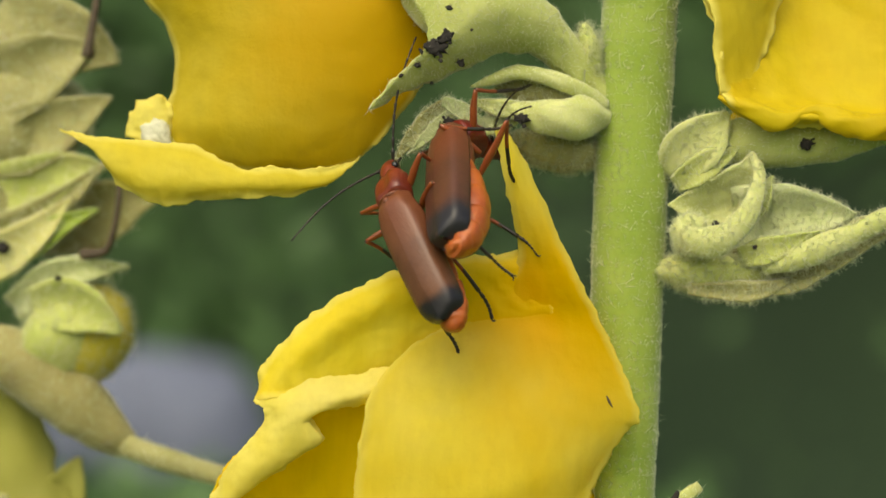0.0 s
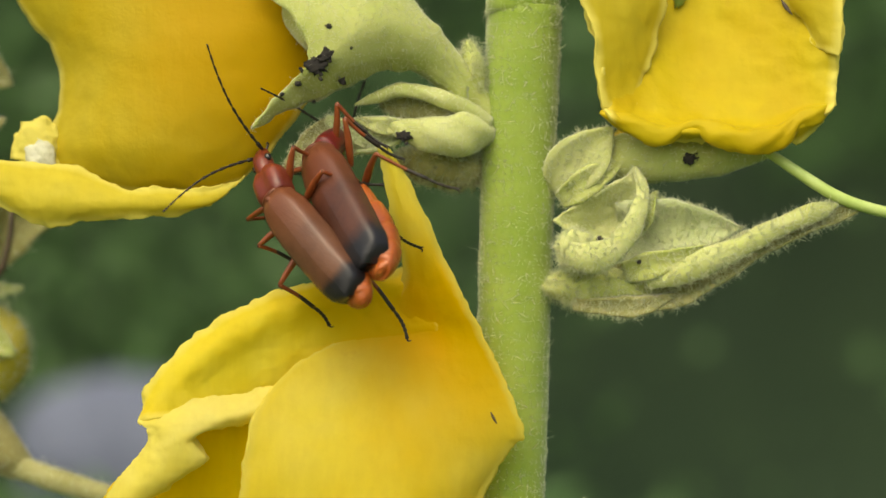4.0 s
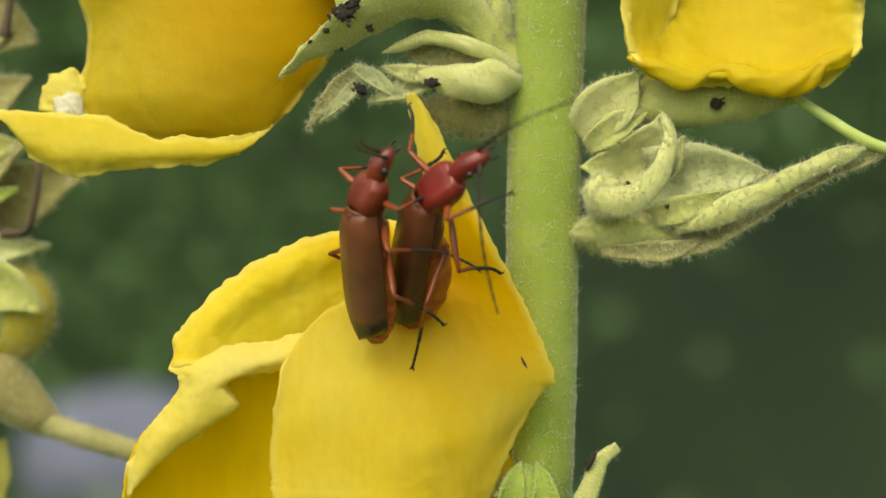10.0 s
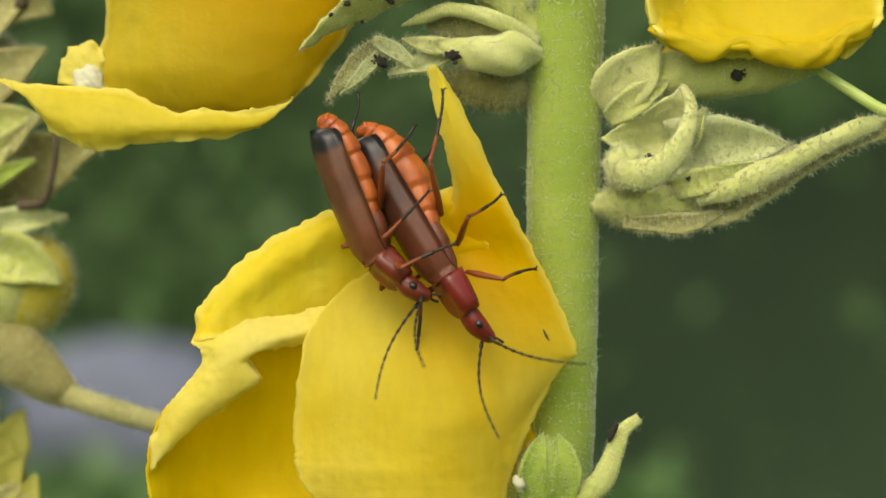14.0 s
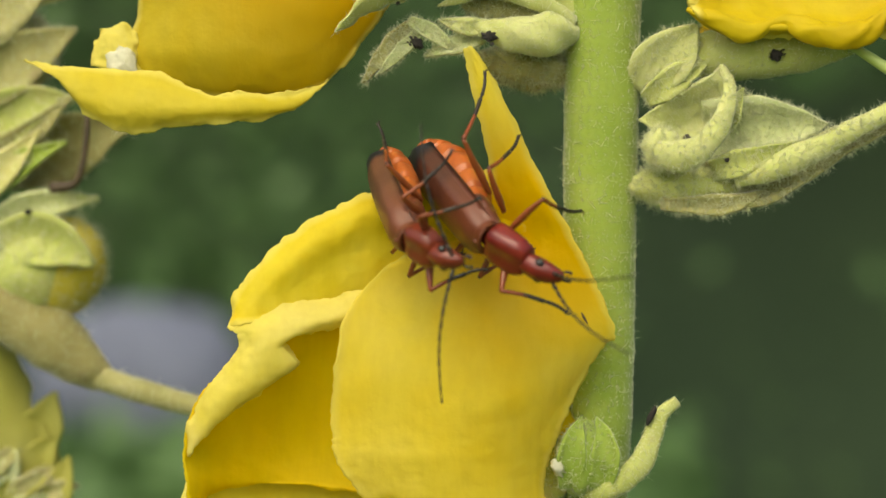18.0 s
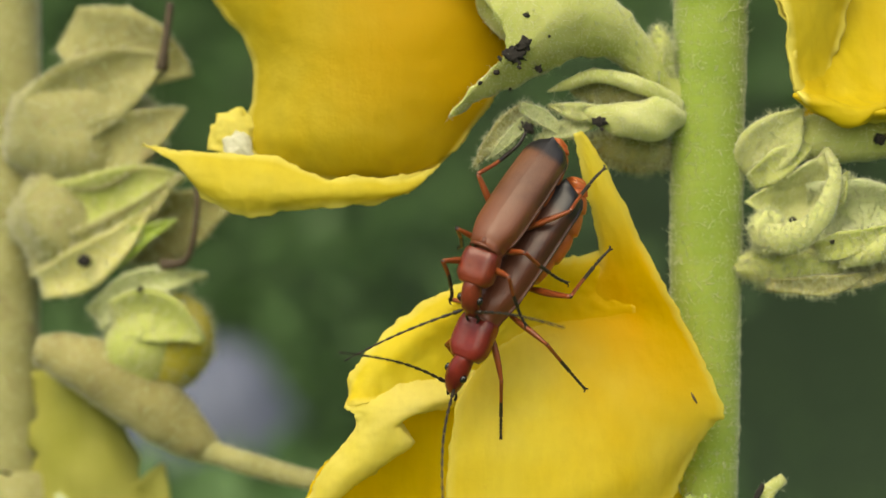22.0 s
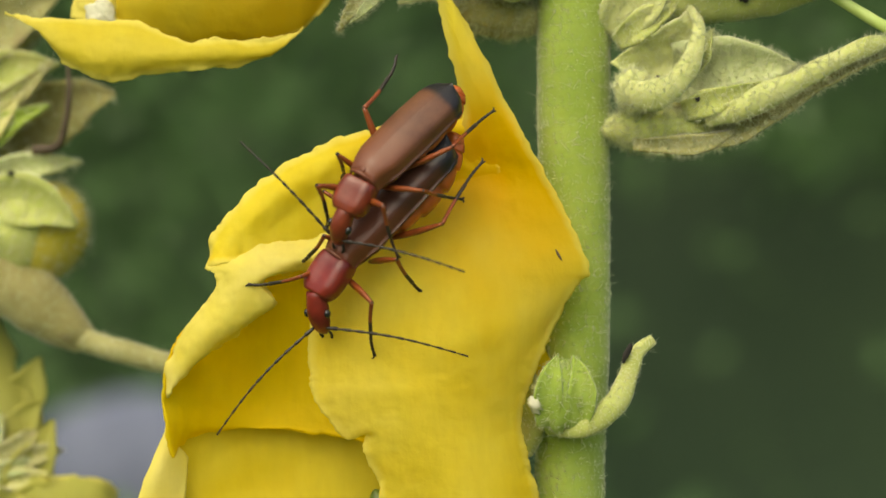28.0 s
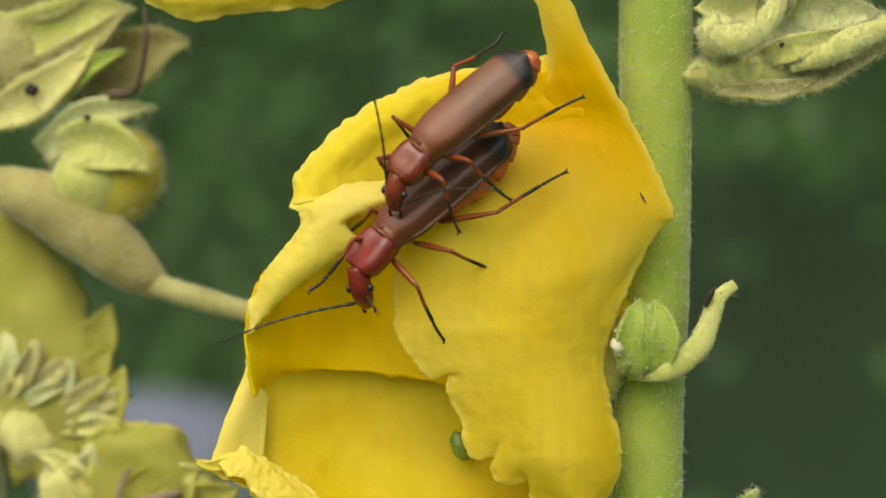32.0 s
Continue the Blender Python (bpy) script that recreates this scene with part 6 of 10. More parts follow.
    walk(female_parts['antenna_right'], [
        (0, pose(0.00026, 0.0032, 0.0001, -29.3, 0, -139.7)),
        (1, pose(0.00026, 0.0032, 0.0001, 14.6, 0, -51.3)),
        (2, pose(0.00026, 0.0032, 0.0001, 22.5, 0, -117.9)),
        (3, pose(0.00026, 0.0032, 0.0001, 14.6, 0, -51.3)),
        (3.5, pose(0.00026, 0.0032, 0.0001, 14.6, 0, -51.3)),
        (5.5, pose(0.00026, 0.0032, 0.0001, 10.8, 0, -126.2)),
        (6, pose(0.00026, 0.0032, 0.0001, -6.3, 0, -126.6)),
        (7, pose(0.00026, 0.0032, 0.0001, -42.1, 0, -69.2)),
        (8, pose(0.00026, 0.0032, 0.0001, 12.8, 0, -111.6)),
        (9, pose(0.00026, 0.0032, 0.0001, -3.1, 0, -90.3)),
        (10, pose(0.00026, 0.0032, 0.0001, -12.6, 0, -117.5)),
        (10.3, pose(0.00026, 0.0032, 0.0001, -3.7, 0, -108)),
        (10.6, pose(0.00026, 0.0032, 0.0001, 37.9, 0, -81.7)),
        (10.8, pose(0.00026, 0.0032, 0.0001, 59.1, 0, -49.6)),
        (11, pose(0.00026, 0.0032, 0.0001, 56.6, 0, -8.7)),
        (11.2, pose(0.00026, 0.0032, 0.0001, 64.4, 0, 15.2)),
        (11.5, pose(0.00026, 0.0032, 0.0001, 79.7, 0, 38.4)),
        (12, pose(0.00026, 0.0032, 0.0001, 59.8, 0, -143.7)),
        (13, pose(0.00026, 0.0032, 0.0001, 42.2, 0, -18.6)),
        (14, pose(0.00026, 0.0032, 0.0001, 33.1, 0, 48.5)),
        (15, pose(0.00026, 0.0032, 0.0001, 65.2, 0, -101.2)),
        (15.5, pose(0.00026, 0.0032, 0.0001, 74.5, 0, 33.8)),
        (17.5, pose(0.00026, 0.0032, 0.0001, 25.3, 0, -58.7)),
        (18, pose(0.00026, 0.0032, 0.0001, 23.9, 0, 20)),
        (19, pose(0.00026, 0.0032, 0.0001, 72, 0, 114.2)),
        (19.5, pose(0.00026, 0.0032, 0.0001, 35.7, 0, -103.4)),
        (20, pose(0.00026, 0.0032, 0.0001, 65.8, 12.3, -115.9)),
        (21, pose(0.00026, 0.0032, 0.0001, 31.8, 8.4, -98.8)),
        (22, pose(0.00026, 0.0032, 0.0001, 86.4, 12.6, -30.4)),
        (23, pose(0.00026, 0.0032, 0.0001, 36.3, 1.9, -68.1)),
        (24, pose(0.00026, 0.0032, 0.0001, 94, 9.2, -69.6)),
        (25, pose(0.00026, 0.0032, 0.0001, 44.1, 16.7, -96.7)),
        (25.5, pose(0.00026, 0.0032, 0.0001, 23.9, 16.8, -162.8)),
        (27.5, pose(0.00026, 0.0032, 0.0001, 65.8, -17.1, 32.2)),
        (28, pose(0.00026, 0.0032, 0.0001, 31.5, 18, -29.5)),
        (29, pose(0.00026, 0.0032, 0.0001, 65.7, 3.2, -23.6)),
        (30, pose(0.00026, 0.0032, 0.0001, 39.2, 28.5, -72.3)),
        (31, pose(0.00026, 0.0032, 0.0001, 84.4, 12.7, -22.8)),
        (32, pose(0.00026, 0.0032, 0.0001, 31.5, 34.4, -63.2))])
    walk(female_parts['antenna_left'], [
        (0, pose(-0.00026, 0.0032, 0.0001, -18.8, 0, -134.6)),
        (1, pose(-0.00026, 0.0032, 0.0001, 14.6, 0, 51.3)),
        (2, pose(-0.00026, 0.0032, 0.0001, 14.6, 0, 51.3)),
        (3, pose(-0.00026, 0.0032, 0.0001, 36.5, 0, -152.3)),
        (3.5, pose(-0.00026, 0.0032, 0.0001, 33.9, 0, -158.6)),
        (5.5, pose(-0.00026, 0.0032, 0.0001, 39.2, 0, -160.3)),
        (6, pose(-0.00026, 0.0032, 0.0001, 1.5, 0, -130.6)),
        (7, pose(-0.00026, 0.0032, 0.0001, 13.5, 0, -108)),
        (8, pose(-0.00026, 0.0032, 0.0001, 18.9, 0, -127.6)),
        (9, pose(-0.00026, 0.0032, 0.0001, -37.3, 0, -143.2)),
        (10, pose(-0.00026, 0.0032, 0.0001, 7.5, 0, -16.9)),
        (10.3, pose(-0.00026, 0.0032, 0.0001, 13.1, 0, -4.7)),
        (10.6, pose(-0.00026, 0.0032, 0.0001, -42.7, 0, 36.3)),
        (10.8, pose(-0.00026, 0.0032, 0.0001, -25, 0, 21.9)),
        (11, pose(-0.00026, 0.0032, 0.0001, 31.2, 0, 62.4)),
        (11.2, pose(-0.00026, 0.0032, 0.0001, 12, 0, 59.7)),
        (11.5, pose(-0.00026, 0.0032, 0.0001, -7.2, 0, 102.9)),
        (12, pose(-0.00026, 0.0032, 0.0001, 12.6, 0, 71.6)),
        (13, pose(-0.00026, 0.0032, 0.0001, -17.6, 0, 69.7)),
        (14, pose(-0.00026, 0.0032, 0.0001, -6.1, 0, 63.6)),
        (15, pose(-0.00026, 0.0032, 0.0001, -8.7, 0, 80.1)),
        (15.5, pose(-0.00026, 0.0032, 0.0001, -8.4, 0, 92.9)),
        (17.5, pose(-0.00026, 0.0032, 0.0001, 34.7, 0, 63.2)),
        (18, pose(-0.00026, 0.0032, 0.0001, 12.2, 0, 44.2)),
        (19, pose(-0.00026, 0.0032, 0.0001, 24.8, 0, 44)),
        (19.5, pose(-0.00026, 0.0032, 0.0001, 11.3, 0, 75.5)),
        (20, pose(-0.00026, 0.0032, 0.0001, 38.1, -11.2, 74.5)),
        (21, pose(-0.00026, 0.0032, 0.0001, -23, -8, 173.7)),
        (22, pose(-0.00026, 0.0032, 0.0001, 34.1, -11.5, 50.3)),
        (23, pose(-0.00026, 0.0032, 0.0001, -14.3, 3.5, 119.4)),
        (24, pose(-0.00026, 0.0032, 0.0001, -5.8, -16.6, 96.6)),
        (25, pose(-0.00026, 0.0032, 0.0001, -10.9, 9.8, 155.5)),
        (25.5, pose(-0.00026, 0.0032, 0.0001, -35.6, -4.9, 140.8)),
        (27.5, pose(-0.00026, 0.0032, 0.0001, 30.2, -24.2, 60.8)),
        (28, pose(-0.00026, 0.0032, 0.0001, -34, -43.6, 97.7)),
        (29, pose(-0.00026, 0.0032, 0.0001, 57, -33.7, 28.4)),
        (30, pose(-0.00026, 0.0032, 0.0001, 28.8, -22.6, 36)),
        (31, pose(-0.00026, 0.0032, 0.0001, 52.3, -21.1, 14.3)),
        (32, pose(-0.00026, 0.0032, 0.0001, 89.7, -30, 18.6))])
    walk(female_parts['leg_fore_right'], [
        (0, pose(0.00055, 0.0039, -0.001, 29.9, 11.9, -54.2)),
        (1, pose(0.00055, 0.0039, -0.001, 112.3, 25.2, 96.5)),
        (2, pose(0.00055, 0.0039, -0.001, 29.5, 11.8, -55.7)),
        (3, pose(0.00055, 0.0039, -0.001, 102.9, 39.9, 82.9)),
        (3.5, pose(0.00055, 0.0039, -0.001, 128.1, 45.4, 81.3)),
        (5.5, pose(0.00055, 0.0039, -0.001, 31.1, 15, -49.2)),
        (6, pose(0.00055, 0.0039, -0.001, 31.1, 15.7, -49.5)),
        (7, pose(0.00055, 0.0039, -0.001, 31, 15.4, -49.2)),
        (8, pose(0.00055, 0.0039, -0.001, 30.9, 14.2, -49.7)),
        (9, pose(0.00055, 0.0039, -0.001, 30.9, 13.8, -50.2)),
        (10, pose(0.00055, 0.0039, -0.001, 27.1, 20.9, -61.4)),
        (10.3, pose(0.00055, 0.0039, -0.001, 11.7, -44.5, -128.2)),
        (10.6, pose(0.00055, 0.0039, -0.001, 25.9, 21.7, -64)),
        (10.8, pose(0.00055, 0.0039, -0.001, 36.4, 9.3, -38)),
        (11, pose(0.00055, 0.0039, -0.001, 39.6, 8.3, -36.5)),
        (11.2, pose(0.00055, 0.0039, -0.001, 40.2, 6.1, -33.2)),
        (11.5, pose(0.00055, 0.0039, -0.001, 39.4, 5.3, -32.1)),
        (12, pose(0.00055, 0.0039, -0.001, -0.1, 1.3, -46.7)),
        (13, pose(0.00055, 0.0039, -0.001, 38.7, 5.4, -32.3)),
        (14, pose(0.00055, 0.0039, -0.001, 109.5, 29.8, 12.4)),
        (15, pose(0.00055, 0.0039, -0.001, 48.9, 20.8, -7.6)),
        (15.5, pose(0.00055, 0.0039, -0.001, 33.9, 23.2, -8.4)),
        (17.5, pose(0.00055, 0.0039, -0.001, -0.8, -10.5, -57.3)),
        (18, pose(0.00055, 0.0039, -0.001, 35, 6.2, -33.4)),
        (19, pose(0.00055, 0.0039, -0.001, 86.7, 19.5, -17)),
        (19.5, pose(0.00055, 0.0039, -0.001, -68.1, 53.4, -38.1)),
        (20, pose(0.00055, 0.0039, -0.001, 57.5, -4, -54.5)),
        (21, pose(0.00055, 0.0039, -0.001, 18, 26.4, -53.3)),
        (22, pose(0.00055, 0.0039, -0.001, -31.3, 19.8, -61.6)),
        (23, pose(0.00055, 0.0039, -0.001, 62.2, -15.5, 134.3)),
        (24, pose(0.00055, 0.0039, -0.001, 64.9, -3.2, -38.5)),
        (25, pose(0.00055, 0.0039, -0.001, 14.6, 8.9, -60.8)),
        (25.5, pose(0.00055, 0.0039, -0.001, 3.6, 18.6, -73)),
        (27.5, pose(0.00055, 0.0039, -0.001, 59.9, -14.4, -8.4)),
        (28, pose(0.00055, 0.0039, -0.001, 44.4, -5.3, -0.3)),
        (29, pose(0.00055, 0.0039, -0.001, 56, -9.7, -0.4)),
        (30, pose(0.00055, 0.0039, -0.001, 59.9, -6.9, -5.7)),
        (31, pose(0.00055, 0.0039, -0.001, 61.1, -12.5, 4)),
        (32, pose(0.00055, 0.0039, -0.001, 64.7, -8.1, -0.8))])
    walk(female_parts['tibia_fore_right'], [
        (0, pose(0, 0.0019, 0, -94.7, 2.8, -5.1)),
        (1, pose(0, 0.0019, 0, 32.2, 3.3, -178)),
        (2, pose(0, 0.0019, -0, -94.7, 4.4, -4)),
        (3, pose(0, 0.0019, 0, 39.1, 4.5, -177.6)),
        (3.5, pose(-0, 0.0019, 0, 44.7, 4.1, -175.5)),
        (5.5, pose(0, 0.0019, 0, -93.9, -4.1, -8.1)),
        (6, pose(0, 0.0019, 0, -93.9, -4.1, -7.4)),
        (7, pose(0, 0.0019, 0, -93.9, -4.3, -7.9)),
        (8, pose(0, 0.0019, -0, -94, -3.1, -7.9)),
        (9, pose(-0, 0.0019, 0, -94.1, -2.5, -7.8)),
        (10, pose(-0, 0.0019, 0, -93.9, 4.9, 5.2)),
        (10.3, pose(0, 0.0019, -0, -97.3, -3.5, 1.8)),
        (10.6, pose(0, 0.0019, 0, -93.5, 7, 7.8)),
        (10.8, pose(0, 0.0019, 0, -87.6, 2.5, -20.6)),
        (11, pose(0, 0.0019, -0, -92.4, 0.8, -22.4)),
        (11.2, pose(0, 0.0019, -0, -97.6, -1.5, -26)),
        (11.5, pose(0, 0.0019, 0, -99.7, -2.7, -27.2)),
        (12, pose(-0, 0.0019, -0, -83.3, -7.5, -27.2)),
        (13, pose(0, 0.0019, 0, -98, -1.8, -27.1)),
        (14, pose(0, 0.0019, -0, -63.2, -2.1, -30.4)),
        (15, pose(0, 0.0019, 0, -123.6, -2.6, -27.7)),
        (15.5, pose(0, 0.0019, 0, -120.4, -2.5, -27.6)),
        (17.5, pose(0, 0.0019, -0, -92.2, -7.6, -24.1)),
        (18, pose(0, 0.0019, 0, -91.9, 1.2, -25.9)),
        (19, pose(0, 0.0019, 0, -85.1, -2.5, -27.4)),
        (19.5, pose(0, 0.0019, 0, -70.2, -2.3, -29.9)),
        (20, pose(-0, 0.0019, 0, -78.1, -0.4, -11.1)),
        (21, pose(0, 0.0019, 0, -105.5, 0.3, -0.9)),
        (22, pose(0, 0.0019, 0, -58.2, -9.4, -2.2)),
        (23, pose(0, 0.0019, -0, 26, -8, 160.7)),
        (24, pose(-0, 0.0019, 0, -107.5, -0.8, -8.3)),
        (25, pose(-0, 0.0019, 0, -71.4, -7.2, 5.3)),
        (25.5, pose(0, 0.0019, 0, -83.9, -7.1, 17.1)),
        (27.5, pose(0, 0.0019, -0, -108.1, -27.1, -47)),
        (28, pose(-0, 0.0019, 0, -47.8, -29.5, -53.8)),
        (29, pose(0, 0.0019, 0, -85.7, 10.5, -50.7)),
        (30, pose(-0, 0.0019, 0, -99, -4.5, -45.2)),
        (31, pose(0, 0.0019, 0, -94.4, 0.1, -56)),
        (32, pose(-0, 0.0019, 0, -91.6, 3.5, -51.2))])
    walk(female_parts['leg_fore_left'], [
        (0, pose(-0.00055, 0.0039, -0.001, 28.5, -18.3, 58.1)),
        (1, pose(-0.00055, 0.0039, -0.001, 27.8, -16.8, 60.3)),
        (2, pose(-0.00055, 0.0039, -0.001, 28.4, -16.9, 58.4)),
        (3, pose(-0.00055, 0.0039, -0.001, 28.5, -16.1, 58.3)),
        (3.5, pose(-0.00055, 0.0039, -0.001, 28.8, -17.1, 57.4)),
        (5.5, pose(-0.00055, 0.0039, -0.001, 30.7, -20.3, 51.4)),
        (6, pose(-0.00055, 0.0039, -0.001, 31, -21, 50.4)),
        (7, pose(-0.00055, 0.0039, -0.001, 30.9, -20.7, 50.7)),
        (8, pose(-0.00055, 0.0039, -0.001, 156.8, -21.8, -74.1)),
        (9, pose(-0.00055, 0.0039, -0.001, 30, -20.4, 53.5)),
        (10, pose(-0.00055, 0.0039, -0.001, 30, 11.8, 80.7)),
        (10.3, pose(-0.00055, 0.0039, -0.001, 28.4, -22.2, 58.2)),
        (10.6, pose(-0.00055, 0.0039, -0.001, 27.8, -22.2, 59.9)),
        (10.8, pose(-0.00055, 0.0039, -0.001, 45.1, 49.4, 122.9)),
        (11, pose(-0.00055, 0.0039, -0.001, 33.3, 45.7, 112.6)),
        (11.2, pose(-0.00055, 0.0039, -0.001, 26, -17.3, 51)),
        (11.5, pose(-0.00055, 0.0039, -0.001, 22.6, -19, 53.9)),
        (12, pose(-0.00055, 0.0039, -0.001, 22.1, -18.2, 52.4)),
        (13, pose(-0.00055, 0.0039, -0.001, -37.6, -12, 63.5)),
        (14, pose(-0.00055, 0.0039, -0.001, -18.4, -20.5, 56.4)),
        (15, pose(-0.00055, 0.0039, -0.001, 5.8, -25.1, 57.1)),
        (15.5, pose(-0.00055, 0.0039, -0.001, -14.9, -13.2, 64.6)),
        (17.5, pose(-0.00055, 0.0039, -0.001, -53.2, -11.9, 69.2)),
        (18, pose(-0.00055, 0.0039, -0.001, -39.7, -1.2, 72.2)),
        (19, pose(-0.00055, 0.0039, -0.001, 3.8, -22.9, 55.8)),
        (19.5, pose(-0.00055, 0.0039, -0.001, 19.9, -33.1, 38)),
        (20, pose(-0.00055, 0.0039, -0.001, -8.5, -54.6, 32)),
        (21, pose(-0.00055, 0.0039, -0.001, -29, -12.5, 70)),
        (22, pose(-0.00055, 0.0039, -0.001, -43.3, -40.2, 68.6)),
        (23, pose(-0.00055, 0.0039, -0.001, -60.5, -38.1, 118.5)),
        (24, pose(-0.00055, 0.0039, -0.001, -25.4, -43, 86.7)),
        (25, pose(-0.00055, 0.0039, -0.001, -58.7, -63.4, 114.9)),
        (25.5, pose(-0.00055, 0.0039, -0.001, -32.3, -44.4, 93.3)),
        (27.5, pose(-0.00055, 0.0039, -0.001, -15.7, -24.1, 79.7)),
        (28, pose(-0.00055, 0.0039, -0.001, 7, -28.2, 78.4)),
        (29, pose(-0.00055, 0.0039, -0.001, 14, -14.6, 82.3)),
        (30, pose(-0.00055, 0.0039, -0.001, -16.6, -9.2, 85.2)),
        (31, pose(-0.00055, 0.0039, -0.001, -9.9, -9.2, 89.9)),
        (32, pose(-0.00055, 0.0039, -0.001, -7.4, -13, 87.1))])
    walk(female_parts['tibia_fore_left'], [
        (0, pose(0, 0.0019, 0, -94.3, -3.3, -1.1)),
        (1, pose(0, 0.0019, 0, -94.2, -6.3, -2.1)),
        (2, pose(0, 0.0019, -0, -94.3, -4.4, -0.7)),
        (3, pose(0, 0.0019, 0, -94.3, -4.7, -0.2)),
        (3.5, pose(0, 0.0019, 0, -94.4, -3.3, 0.1)),
        (5.5, pose(0, 0.0019, 0, -94.1, 4.6, 3.3)),
        (6, pose(0, 0.0019, 0, -94, 5.9, 3.8)),
        (7, pose(-0, 0.0019, -0, -94.1, 5.4, 3.7)),
        (8, pose(0, 0.0019, 0, 42.3, 0.7, -173.5)),
        (9, pose(0, 0.0019, 0, -94.3, 2.5, 1.7)),
        (10, pose(0, 0.0019, 0, -56.3, 6.6, -0.4)),
        (10.3, pose(0, 0.0019, 0, -94.3, -1.1, -2.8)),
        (10.6, pose(0, 0.0019, 0, -94.2, -2.8, -4.2)),
        (10.8, pose(0, 0.0019, 0, -147.7, 0.7, 1.6)),
        (11, pose(0, 0.0019, 0, -142.2, 1.3, 3.2)),
        (11.2, pose(-0, 0.0019, 0, -72.2, -2.1, 5.3)),
        (11.5, pose(0, 0.0019, -0, -69.3, -0.9, 2)),
        (12, pose(0, 0.0019, 0, -68.6, -1.7, 3.6)),
        (13, pose(0, 0.0019, -0, -103, 2.4, 6.8)),
        (14, pose(-0, 0.0019, 0, -105, -1.4, -4.7)),
        (15, pose(0, 0.0019, -0, -113.1, -1.4, -7.6)),
        (15.5, pose(0, 0.0019, 0, -89.5, -1.6, -7.7)),
        (17.5, pose(-0, 0.0019, -0, -86.2, 5.5, 15.8)),
        (18, pose(0, 0.0019, 0, -94.9, 4.9, 14.3)),
        (19, pose(0, 0.0019, -0, -120.6, -1, -4)),
        (19.5, pose(0, 0.0019, -0, -111.7, 1.2, 5.1)),
        (20, pose(-0, 0.0019, 0, -27.6, -0.8, 6.7)),
        (21, pose(0, 0.0019, 0, -46.6, 5.7, -11.8)),
        (22, pose(0, 0.0019, 0, -36.3, 29.8, -13.6)),
        (23, pose(0, 0.0019, 0, -80.2, -1.4, -37.7)),
        (24, pose(-0, 0.0019, 0, -93.2, 1.6, -10.9)),
        (25, pose(-0, 0.0019, 0, -106.3, 12.7, -29.5)),
        (25.5, pose(0, 0.0019, 0, -80.9, 18.5, -31.7)),
        (27.5, pose(0, 0.0019, -0, -76.1, -0.2, -19.1)),
        (28, pose(0, 0.0019, -0, -94.2, 2.9, 12.3)),
        (29, pose(-0, 0.0019, 0, -107, 2.6, 16.7)),
        (30, pose(0, 0.0019, -0, -61.5, -0.2, 3.2)),
        (31, pose(0, 0.0019, -0, -62.6, -1, 6.3)),
        (32, pose(0, 0.0019, 0, -63.9, 1.1, 9.2))])
